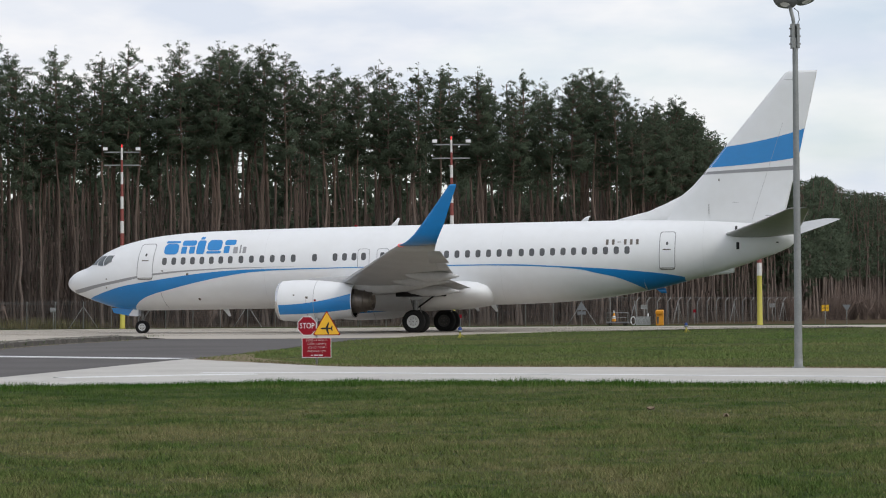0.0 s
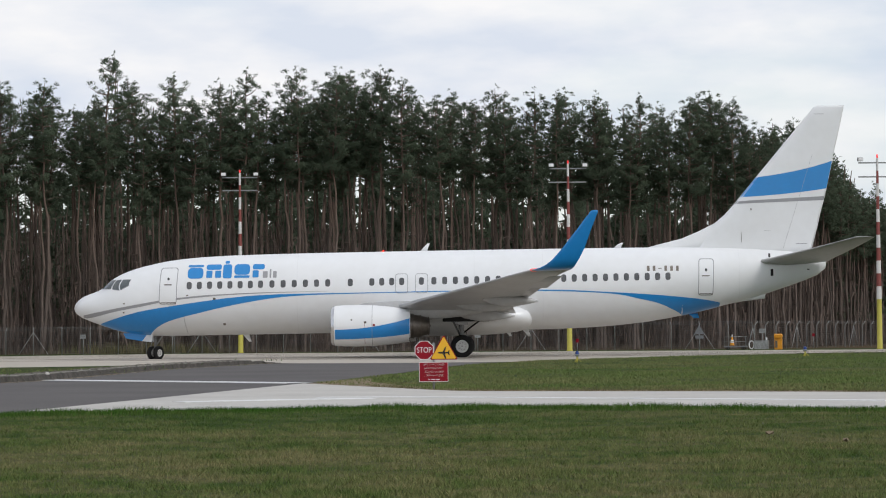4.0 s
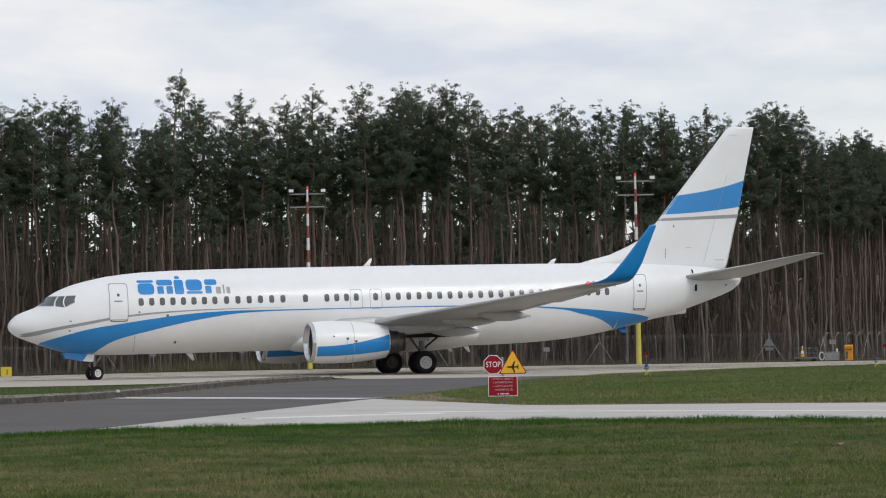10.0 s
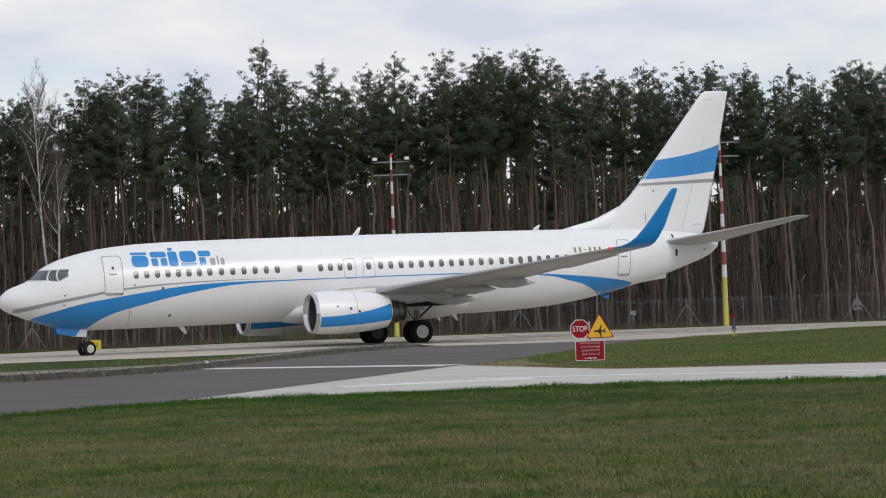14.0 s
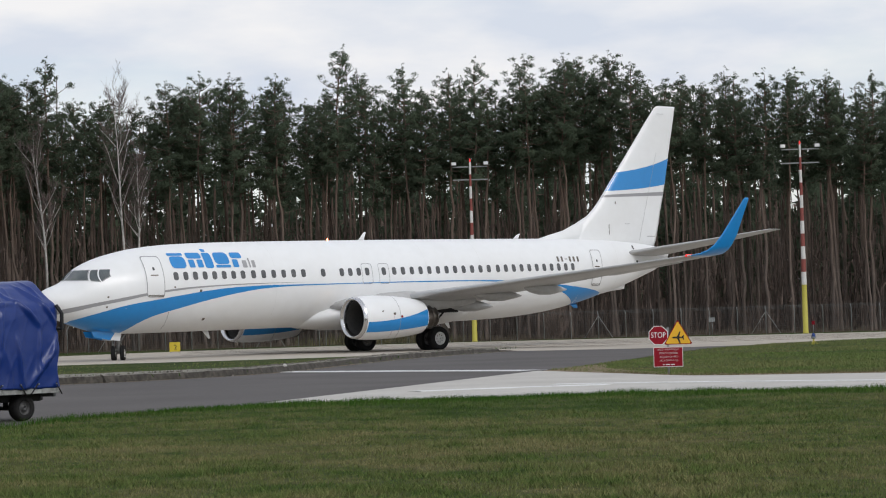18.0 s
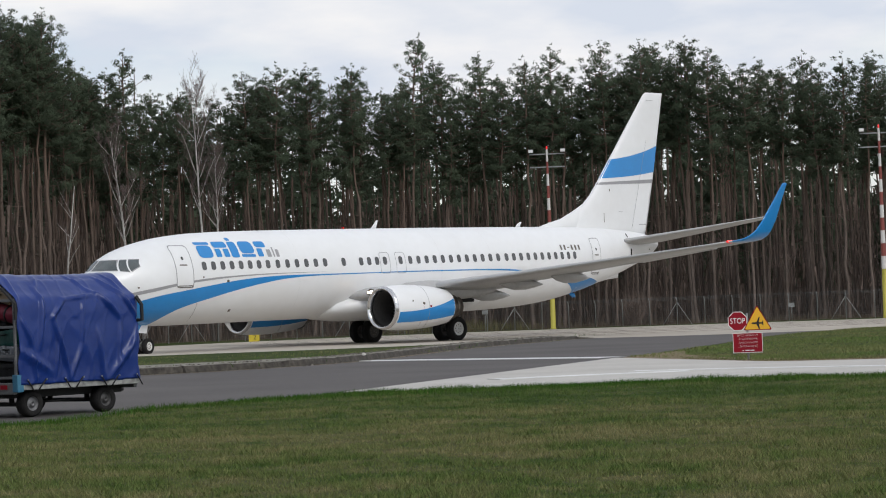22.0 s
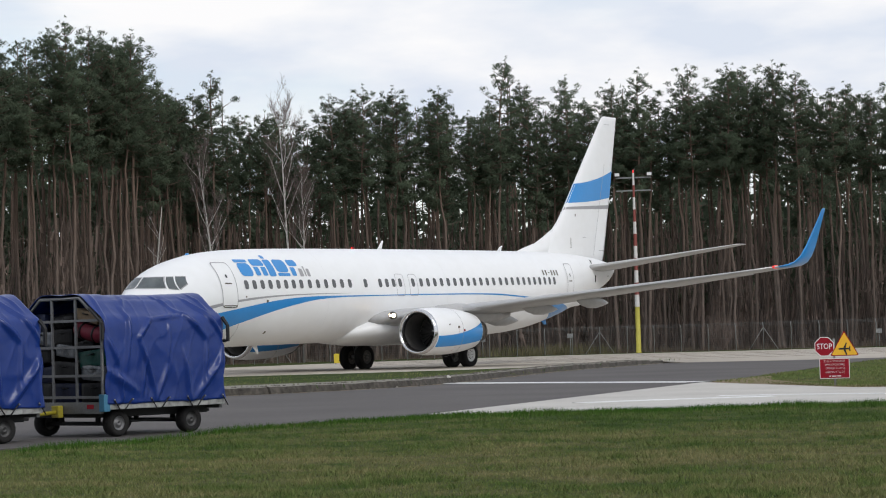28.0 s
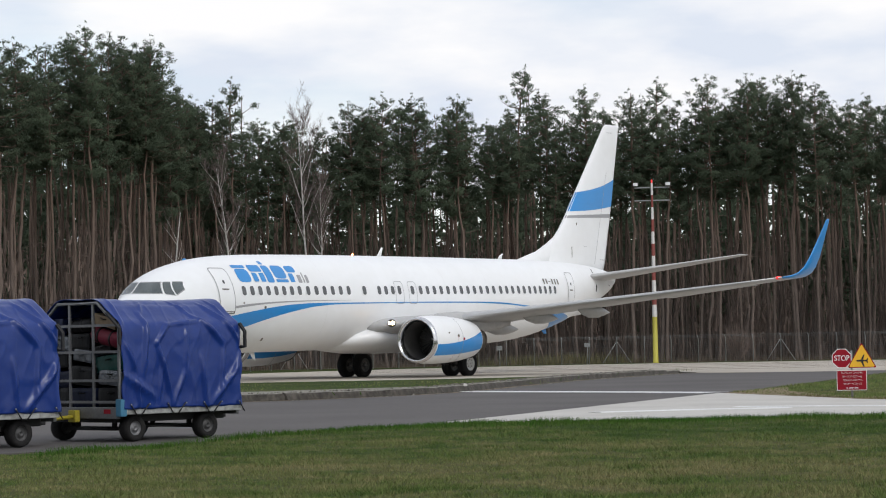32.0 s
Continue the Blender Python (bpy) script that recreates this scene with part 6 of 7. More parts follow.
cone = thing("traffic_cone", "red and white traffic cone standing on the platform", "traffic cone", pose(23.48, 146.75, 0.24))
part("base", boxed(-0.18, 0.18, -0.18, 0.18, 0, 0.03, 0.01), BLACK, cone)
for k in range(4):
    part("band", lathe([(0.03 + 0.17 * k, 0.14 - 0.03 * k), (0.03 + 0.17 * (k + 1), 0.14 - 0.03 * (k + 1))], "z", 14), ORANGE if k % 2 == 0 else SIGN_WHITE, cone)
reel = thing("hose_reel", "white hose coil on a steel frame beside the fence", "hose reel", pose(24.62, 146.4, 0))
part("coil", mesh_of(*tube([(0.15 * math.cos(2 * math.pi * k / 16), 0, 0.30 + 0.24 * math.sin(2 * math.pi * k / 16)) for k in range(17)], [0.035] * 17, 8), True), SIGN_WHITE, reel)
part("frame", tubes([([(-0.28, 0, 0), (0.10, 0, 1.35)], 0.025), ([(0.30, 0, 0), (0.10, 0, 1.35)], 0.025), ([(0.10, 0, 1.3), (0.10, 0, 1.55)], 0.02)], True, 6), GALVANISED, reel)
crate = thing("equipment_cabinet", "grey metal equipment cabinet beside the fence", "cabinet", pose(25.25, 146.4, 0, 0, 0, -16))
part("body", boxed(-0.42, 0.42, -0.3, 0.3, 0.03, 0.52, 0.015), CART_ALU, crate)
part("lid", boxed(-0.44, 0.44, -0.32, 0.32, 0.52, 0.56, 0.01), GALVANISED, crate)
part("lamp", lathe([(0.56, 0.05), (0.72, 0.05), (0.75, 0.02)], "z", 10), SIGN_WHITE, crate, at=pose(0.3, 0, 0))
binny = thing("grit_bin", "orange-yellow plastic bin with a sloping lid", "bin", pose(26.25, 146.2, 0, 0, 0, -14))
part("body", boxed(-0.23, 0.23, -0.25, 0.25, 0.0, 0.72, 0.04), ORANGE, binny)
part("lid", boxed(-0.25, 0.25, -0.28, 0.27, 0.72, 0.95, 0.06), ORANGE, binny, at=pose(0, 0, 0, 6))
part("flap", boxed(-0.18, -0.04, -0.27, -0.24, 0.12, 0.55, 0.01), DARK_METAL, binny)


def small_sign(x, y, shape, z, face, label, post=True):
    t = thing("small_sign", label, "sign", pose(x, y, 0, 0, 0, -14))
    if post:
        part("post", tubes([([(0, 0.03, -0.1), (0, 0.03, z + 0.1)], 0.025)], True, 6), GALVANISED, t)
    part("plate", plate([(a, z + b) for a, b in shape], 0.01), face, t)
    return t


TRI = [(-0.33, -0.27), (0.33, -0.27), (0.0, 0.31)]
small_sign(21.6, 147.8, TRI, 1.25, SIGN_BACK, "back of a grey triangular road sign on a post")
small_sign(21.6, 147.75, [(-0.26, -0.10), (0.26, -0.10), (0.26, 0.10), (-0.26, 0.10)], 0.80, SIGN_BACK, "back of a small grey rectangular plate", False)
square = small_sign(36.3, 144.8, [(-0.22, -0.19), (0.22, -0.19), (0.22, 0.19), (-0.22, 0.19)], 1.0, SIGN_YELLOW, "yellow square sign with dark marks on a grey post")
for x0, x1, z0, z1 in ((-0.03, 0.03, 0.83, 0.92), (-0.03, 0.03, 1.08, 1.17), (-0.20, -0.09, 0.98, 1.02), (0.09, 0.20, 0.98, 1.02), (-0.05, 0.05, 0.96, 1.04)):
    part("mark", plate([(x0, z0), (x1, z0), (x1, z1), (x0, z1)], 0.004), BLACK, square, at=pose(0, -0.008, 0))
small_sign(37.6, 144.6, [(0.0, -0.22), (0.26, 0.2), (-0.26, 0.2)], 1.0, SIGN_BACK, "back of a small grey inverted triangle sign")
small_sign(14.6, 153.9, [(-0.10, -0.12), (0.10, -0.12), (0.10, 0.12), (-0.10, 0.12)], 0.62, SIGN_RED, "small red sign on a low post")
small_sign(30.6, 157.4, [(-0.09, -0.10), (0.09, -0.10), (0.09, 0.10), (-0.09, 0.10)], 0.85, SIGN_RED, "small red plate on a fence post")
for x, y, z in ((26.2, 151.6, 1.15), (39.5, 173.4, 1.18), (8.3, 156.3, 1.0), (-11.8, 159.3, 1.25), (-17.6, 158.6, 1.15)):
    small_sign(x, y, [(-0.2, -0.14), (0.2, -0.14), (0.2, 0.14), (-0.2, 0.14)], z, CART_ALU, "small pale notice plate on the fence", True)


# ---- baggage carts ----
CART_L, CART_W = 2.24, 1.60
ROOF = 1.98
SECTION = [(-0.03, 0.46), (-0.035, 0.9), (-0.03, 1.30), (0.0, 1.60), (0.14, 1.75), (0.42, ROOF), (0.8, ROOF + 0.015), (1.18, ROOF), (1.46, 1.75), (1.60, 1.60), (1.63, 1.30), (1.635, 0.9), (1.63, 0.46)]


# creases of the covers on the near side: from x, z to x, z, depth and half width
CREASES = [(0.49, 1.78, 0.37, 0.94, 0.060, 0.07), (0.63, 1.38, 0.92, 0.55, 0.075, 0.06), (0.60, 1.36, 0.86, 1.62, 0.055, 0.06), (0.86, 1.62, 1.60, 1.68, 0.050, 0.05), (1.48, 1.74, 1.92, 1.34, 0.070, 0.07), (1.80, 1.92, 2.21, 1.38, 0.065, 0.06), (1.46, 1.20, 1.54, 0.52, 0.060, 0.06), (2.16, 1.02, 1.66, 0.49, 0.075, 0.08),
           (0.06, 1.36, 0.24, 1.00, 0.060, 0.06), (0.03, 0.92, 0.58, 0.62, 0.075, 0.08), (1.14, 0.95, 0.92, 0.49, 0.050, 0.06), (1.90, 1.30, 1.84, 0.60, 0.050, 0.06), (0.22, 0.90, 0.30, 0.50, 0.060, 0.05), (1.20, 1.55, 1.16, 1.00, 0.035, 0.05), (1.30, 1.98, 1.46, 1.74, 0.040, 0.05), (0.70, 1.98, 0.52, 1.78, 0.045, 0.05),
           (0.16, 1.98, 0.04, 1.62, 0.040, 0.05), (2.00, 1.98, 2.10, 1.75, 0.035, 0.05), (2.22, 1.20, 2.02, 0.80, 0.050, 0.05), (0.74, 1.20, 0.66, 0.55, 0.040, 0.05)]


def tarpaulin(seed):
    """A wrinkled cover over the frame: folds hang from the shoulders and pull in at the lashings."""
    rg = np.random.RandomState(seed)
    line = smoothed([(y, z) for y, z in SECTION], 10)
    nx = 150
    vs, fs = [], []
    folds = [(rg.uniform(0.1, 2.2), rg.uniform(0.03, 0.10), rg.uniform(0.008, 0.022), rg.uniform(-0.5, 0.5)) for _ in range(6)]
    m = len(line)
    for i in range(nx + 1):
        x = CART_L * i / nx
        for k, q in enumerate(line):
            d = (line[min(k + 1, m - 1)] - line[max(k - 1, 0)]).normalized()
            n = Vector((-d.y, d.x))
            if n.dot(Vector((q.x - 0.8, q.y - 1.2))) < 0:
                n = -n
            low = max(0.0, min(1.0, (1.75 - q.y) / 1.2))
            w = 0.0
            for fx, fw, fa, fs_ in folds:
                u = (x - fx - fs_ * (1.8 - q.y)) / fw
                w += fa * math.exp(-abs(u) ** 1.3) * (0.05 + low)
            rid = 1 - abs(noise.noise((x * 1.7 + 0.9 * q.y, q.x * 0.8 + seed * 3.1, q.y * 0.9 - x * 0.5)))
            rid2 = 1 - abs(noise.noise((x * 3.1 - 1.6 * q.y + 5, q.x * 1.2 + seed, q.y * 1.4 + x)))
            w += 0.010 * rid ** 12 * (0.35 + low) + 0.008 * rid2 ** 13
            for ax, az, bx, bz, amp, wide in CREASES:
                ux, uz = bx - ax, bz - az
                t = max(0.0, min(1.0, ((x - ax) * ux + (q.y - az) * uz) / (ux * ux + uz * uz)))
                far = math.hypot(x - ax - t * ux, q.y - az - t * uz)
                w += 0.8 * amp * max(0.0, 1 - far / (0.8 * wide)) * math.sin(math.pi * (0.12 + 0.8 * t))
            w += 0.009 * noise.noise((x * 2.3, q.x * 2.0 + seed, q.y * 2.3)) + 0.004 * noise.noise((x * 7, q.x * 6, q.y * 7 + seed))
            w -= 0.022 * math.sin(math.pi * i / nx) * (1 if q.y > 1.9 else 0)
            sag = 0.03 * math.sin(x * 9.0 + seed) * noise.noise((x * 3, seed, 0)) if k in (0, m - 1) else 0.0
            ends = 0.02 * math.sin(q.y * 11 + seed) if i in (0, nx) else 0.0
            vs.append((x + ends, q.x + n.x * w, q.y + n.y * w + sag))
    for i in range(nx):
        for k in range(m - 1):
            a = i * m + k
            fs.append((a, a + 1, a + m + 1, a + m))
    return mesh_of(vs, fs, True)


def cart_wheel(parent, x, y, pale=False):
    w = part("wheel", lathe([(-0.06, 0.10), (-0.08, 0.14), (-0.07, 0.178), (-0.03, 0.19), (0.03, 0.19), (0.07, 0.178), (0.08, 0.14), (0.06, 0.10)], "y", 26), RUBBER, parent, "black pneumatic tyre", pose(x, y, 0.19))
    for s2 in (-1, 1):
        part("rim", lathe([(s2 * 0.03, 0.001), (s2 * 0.062, 0.025), (s2 * 0.060, 0.045), (s2 * 0.035, 0.055), (s2 * 0.038, 0.09), (s2 * 0.058, 0.105)], "y", 20), CART_FRAME if pale else RIM_DARK, w, "pale worn steel rim" if pale else "dark steel rim")


def baggage_cart(at, seed):
    c = thing("baggage_cart", "grey baggage cart under a wrinkled blue tarpaulin, parked on asphalt", "baggage cart", at, "parked baggage carts")
    bed = part("bed", boxed(0.02, CART_L - 0.02, 0.03, CART_W - 0.03, 0.40, 0.46, 0.01), CART_FRAME, c, "dark steel bed")
    for y in (0.0, CART_W):
        part("side_rail", boxed(0.0, CART_L + 0.02, y - 0.03, y + 0.03, 0.385, 0.475, 0.01), CART_ALU, c, "scuffed pale side rail")
    for x in (0.0, CART_L):
        part("end_beam", boxed(x - 0.03, x + 0.03, 0.04, CART_W - 0.04, 0.33, 0.49, 0.01), CART_FRAME, c, "grey end beam")
    part("corner_guard", boxed(-0.045, 0.07, -0.045, 0.05, 0.36, 0.60, 0.012), GUARD_BLUE, c, "light blue corner guard")
    part("reflector", boxed(-0.040, -0.030, 0.16, 0.28, 0.40, 0.46), SIGN_RED, c, "red reflector")
    part("chassis", tubes([([(0.15, 0.45, 0.33), (2.1, 0.45, 0.33)], 0.035), ([(0.15, 1.15, 0.33), (2.1, 1.15, 0.33)], 0.035), ([(0.32, 0.15, 0.18), (0.32, 1.45, 0.18)], 0.03), ([(1.72, 0.15, 0.18), (1.72, 1.45, 0.18)], 0.03),
                           ([(0.32, 0.45, 0.18), (0.32, 0.45, 0.36)], 0.04), ([(0.32, 1.15, 0.18), (0.32, 1.15, 0.36)], 0.04), ([(1.72, 0.45, 0.18), (1.72, 0.45, 0.36)], 0.04), ([(1.72, 1.15, 0.18), (1.72, 1.15, 0.36)], 0.04), ([(0.4, 0.3, 0.2), (1.65, 0.3, 0.2)], 0.018)], True, 6), BLACK, c, "black chassis and axles")
    # Plain black box added below the bed to keep that space dark.
    part("under_bed_fill", boxed(0.12, CART_L - 0.08, 0.22, CART_W - 0.22, 0.27, 0.395, 0.01), BLACK, c, "black box added to darken the space under the bed")
    for x in (0.34, 1.70):
        for y in (0.14, 1.46):
            cart_wheel(c, x, y, x < 1 and y < 1)
    for x in (0.0, CART_L):
        grille = part("end_frame", tubes([([(x, 0.02, 0.46), (x, 0.02, 1.60), (x, 0.42, 1.945), (x, 1.18, 1.945), (x, 1.58, 1.60), (x, 1.58, 0.46)], 0.024)], False, 6), CART_FRAME, c, "grey tubular end frame")
        for z in (0.56, 0.86, 1.26, 1.63):
            part("bar", boxed(x - 0.014, x + 0.014, 0.02, 1.58, z - 0.018, z + 0.018), CART_FRAME, grille)
        for y in (0.50, 0.95, 1.40):
            part("bar", boxed(x - 0.012, x + 0.012, y - 0.018, y + 0.018, 0.46, 1.93 if y < 1.2 else 1.74), CART_FRAME, grille)
    cover = part("tarpaulin", tarpaulin(seed), TARP, c, "wrinkled glossy blue tarpaulin")
    cover.modifiers.new("thickness", "SOLIDIFY").thickness = 0.006
    part("corner_hook", tubes([([(CART_L + 0.0, -0.02, 1.64), (CART_L + 0.02, -0.10, 1.52), (CART_L + 0.02, -0.10, 1.30), (CART_L + 0.02, -0.02, 1.30)], 0.028)], False, 6), BLACK, c, "black corner hook")
    part("corner_hook", tubes([([(-0.02, 0.22, 1.80), (-0.03, -0.03, 1.58), (-0.03, -0.03, 1.36)], 0.024)], False, 6), BLACK, c, "black corner hook")
    for k in range(7):
        x = 0.12 + 0.34 * k
        part("lashing", tubes([([(x, -0.065, 0.53), (x + (-1) ** k * 0.13, -0.045, 0.37)], 0.009)], True, 5), BLACK, c)
        part("eyelet", lathe([(-0.005, 0.005), (-0.005, 0.011), (0.003, 0.011), (0.003, 0.005)], "y", 10), CART_ALU, c, at=pose(x, -0.075, 0.52))
    part("tow_bar", tubes([([(0.0, 0.8, 0.36), (-0.42, 0.8, 0.34), (-1.12, 0.8, 0.30)], 0.03)], True, 8), TOW_YELLOW, c, "yellow tow bar")
    # Unseen sheet across the rear, added to keep light off the luggage.
    part("rear_light_stop", boxed(CART_L - 0.06, CART_L - 0.045, 0.05, CART_W - 0.05, 0.46, 1.60), TARP, c, "unseen blue sheet added at the rear to keep light out")
    part("hitch", boxed(-0.13, -0.04, 0.73, 0.87, 0.28, 0.45, 0.02), TOW_YELLOW, c, "yellow hitch block")
    part("rear_coupling", boxed(CART_L + 0.03, CART_L + 0.26, 0.50, 0.85, 0.27, 0.38, 0.02), BLACK, c, "black rear coupling")
    part("coupling_pin", boxed(CART_L + 0.10, CART_L + 0.20, 0.58, 0.72, 0.38, 0.43, 0.01), TOW_YELLOW, c, "yellow coupling pin")
    return c


CART_AT = pose(-8.87, 32.30, 0, 0, 0, 54) @ Matrix.Diagonal((0.975, 1.18, 1, 1))
baggage_cart(CART_AT, 3)
baggage_cart(CART_AT @ pose(-(CART_L + 1.12), 0.0, 0), 9)

CASES = {k: mat("suitcase_" + k, c, r, other=tuple(v * 0.6 for v in c), scale=6.0, fine=16.0, spec=0.7 if k == "silver" else 0.2, bump=0.9 if k == "silver" else 0.25) for k, c, r in (("black", (0.010, 0.010, 0.011), 0.45), ("silver", (0.10, 0.115, 0.135), 0.16), ("red", (0.17, 0.018, 0.035), 0.45), ("green", (0.008, 0.075, 0.062), 0.35), ("tan", (0.26, 0.19, 0.12), 0.6), ("navy", (0.012, 0.018, 0.05), 0.4))}


def suitcase(at, l, w, h, colour):
    s = thing("suitcase", colour + " travel suitcase stacked in the baggage cart", "suitcase", at, "suitcases in the cart")
    part("shell", boxed(0, l, 0, w, 0, h, min(h, w) * 0.20), CASES[colour], s)
    part("zip", boxed(l * 0.48, l * 0.52, -0.004, w + 0.004, -0.002, h + 0.004), CASES["black"], s)
    part("handle", tubes([([(-0.002, w * 0.40, h * 0.75), (-0.025, w * 0.42, h * 0.72), (-0.025, w * 0.58, h * 0.72), (-0.002, w * 0.60, h * 0.75)], 0.009)], True, 5), CASES["black"], s)


def duffel(at, length, radius, colour):
    d = thing("duffel_bag", colour + " rolled travel bag among the suitcases", "bag", at, "bags in the cart")
    part("shell", lathe([(0, 0.01), (0.01, radius * 0.7), (0.05, radius * 0.93), (0.12, radius), (length - 0.12, radius), (length - 0.05, radius * 0.93), (length - 0.01, radius * 0.7), (length, 0.01)], "y", 22), CASES[colour], d)
    for y in (0.28, 0.68):
        part("strap", lathe([(length * y, radius * 1.0), (length * y, radius * 1.03), (length * y + 0.035, radius * 1.03), (length * y + 0.035, radius)], "y", 22), CASES["black"], d)


duffel(CART_AT @ pose(0.15, 0.06, 1.40, 10), 0.58, 0.12, "red")
duffel(CART_AT @ pose(0.16, 0.66, 1.66, -6), 0.46, 0.10, "black")
for y, z, w, h, colour, lean in ((0.06, 0.465, 0.50, 0.30, "black", 0), (0.58, 0.465, 0.46, 0.30, "navy", 0), (1.06, 0.465, 0.48, 0.30, "black", 0), (0.06, 0.77, 0.52, 0.22, "silver", 3), (0.60, 0.77, 0.44, 0.28, "black", 4), (1.06, 0.77, 0.46, 0.24, "navy", -5),
                                 (0.05, 1.01, 0.56, 0.24, "green", -5), (0.64, 1.10, 0.40, 0.18, "silver", 6), (1.08, 1.05, 0.46, 0.20, "black", -4), (0.70, 1.29, 0.36, 0.24, "black", 0), (1.08, 1.27, 0.46, 0.22, "silver", 4),
                                 (0.16, 1.56, 0.46, 0.15, "tan", 12), (0.30, 1.28, 0.30, 0.10, "black", -8), (1.15, 1.50, 0.26, 0.25, "navy", 0)):
    suitcase(CART_AT @ pose(0.05 + 0.10 * ((y * 7.3 + z * 5.1) % 1.0), y, z, lean, 0, 5 * math.sin(9 * y + 5 * z)), 0.72, w, h, colour)


# ---- litter on the lawn ----
for x, y, turn in ((4.77, 27.2, 20), (5.25, 25.3, 75)):
    bm = bmesh.new()
    ring = [bm.verts.new((0.05 * math.cos(a) * (1.5 if k % 2 else 1.0), 0.03 * math.sin(a), 0.012 + 0.014 * (k % 3))) for k, a in enumerate(2 * math.pi * j / 9 for j in range(9))]
    hub = bm.verts.new((0, 0, 0.045))
    low = bm.verts.new((0, 0, 0.0))
    for k in range(9):
        bm.faces.new((ring[k], ring[(k + 1) % 9], hub))
        bm.faces.new((ring[(k + 1) % 9], ring[k], low))
    ob = part("paper_scrap", bm, DIRT, at=pose(x, y, 0.02, 0, 0, turn))
    tagged(ob, "crumpled pale scrap lying in the grass", "litter", "scraps on the lawn")


# ---- birches and undergrowth ----
def birch(seed, height, lean):
    r = random.Random(seed)
    limbs = []

    def grow(p, d, ln, rad, level):
        q, path, radii = Vector(p), [Vector(p)], [rad]
        n = 7 if level == 0 else 4
        sway = 0.05 if level == 0 else 0.13
        for k in range(n):
            d = (d + Vector((r.uniform(-sway, sway), r.uniform(-sway, sway), 0.04))).normalized()
            q = q + d * ln / n
            path.append(q.copy())
            radii.append(rad * (1 - 0.88 * (k + 1) / n) + 0.005)
        limbs.append((level, path, radii))
        if level < 3:
            for k in range((16, 10, 9)[level] if height > 11 else (8, 5, 4)[level]):
                u = r.uniform(0.40, 0.98) ** 0.8 if level == 0 else r.uniform(0.2, 0.98)
                i = min(n - 1, int(u * n))
                a = r.uniform(0, 2 * math.pi)
                out = Vector((math.cos(a), math.sin(a), r.uniform(0.9, 2.4))).normalized()
                grow(path[i].lerp(path[i + 1], u * n - i), out, ln * (r.uniform(0.10, 0.22) if level == 0 else r.uniform(0.25, 0.5)), radii[i] * (0.40, 0.30, 0.4)[level], level + 1)
    grow((0, 0, -0.2), Vector((lean, 0, 1)).normalized(), height, 0.12, 0)
    trunk, twigs = [[], []], [[], []]
    for level, path, radii in limbs:
        vs, fs = trunk if level < 2 else twigs
        a, b = tube(path, radii, (8, 4, 3, 3)[level], False, len(vs))
        vs += a
        fs += b
    return mesh_of(*trunk, True), mesh_of(*twigs)


for seed, x, y, hgt, lean, turn in ((4, -29.9, 158.0, 16.3, -0.02, 0), (7, -34.6, 153.5, 13.5, 0.01, 0), (21, -29.4, 157.0, 12.2, 0.05, 0), (15, -37.8, 149.8, 10.5, -0.03, 0)):
    a, b = birch(seed, hgt, lean)
    t = thing("birch_tree", "bare white-barked birch in front of the pines", "birch tree", pose(x, y, 0, 0, 0, turn), "bare birches at the wood's edge")
    part("trunk", a, BARK_BIRCH, t)
    part("crown", b, BIRCH_TWIGS, t, "bare brown twigs")


def brush(count, seed, lo, hi, back0, back1, az0=-24, az1=19):
    """Bare undergrowth: thin upright stems scattered along the wood's edge."""
    r = np.random.RandomState(seed)
    vs, fs = [], []
    k = 0
    while k < count:
        x, y, nx, ny = edge_point(r.uniform(0, EDGE_LENGTH - 5))
        back = back0 + (back1 - back0) * r.uniform(0, 1)
        px, py = x + nx * back, y + ny * back
        if not az0 < math.degrees(math.atan2(px, py)) < az1 or (y > 175 and k % 9):
            k += 1
            continue
        hgt = r.uniform(lo, hi)
        for _ in range(6):
            b = np.array([px + r.normal(0, 0.35), py + r.normal(0, 0.35), 0])
            t = b + [r.normal(0, 0.13) * hgt, r.normal(0, 0.13) * hgt, hgt * r.uniform(0.5, 1.0)]
            w = r.uniform(0.012, 0.03)
            n = len(vs)
            vs += [b + [w, 0, -0.05], b - [w, 0, 0.05], t, b + [0, w, 0]]
            fs += [(n, n + 1, n + 2), (n + 1, n + 3, n + 2)]
        k += 1
    return mesh_of(vs, fs)


tagged(part("undergrowth", brush(8500, 31, 0.6, 4.8, 1.0, 40.0), TWIGS), "bare brown undergrowth among the pine trunks", "undergrowth", kind="stuff")
tagged(part("dry_grass", brush(3600, 32, 0.15, 0.65, -6.0, 2.0), mat("dry_grass", (0.115, 0.090, 0.062), 0.9, other=(0.060, 0.048, 0.034), scale=0.3, fine=3.0, island=0.3)), "dry yellow-brown grass along the fence", "dry grass", kind="stuff")


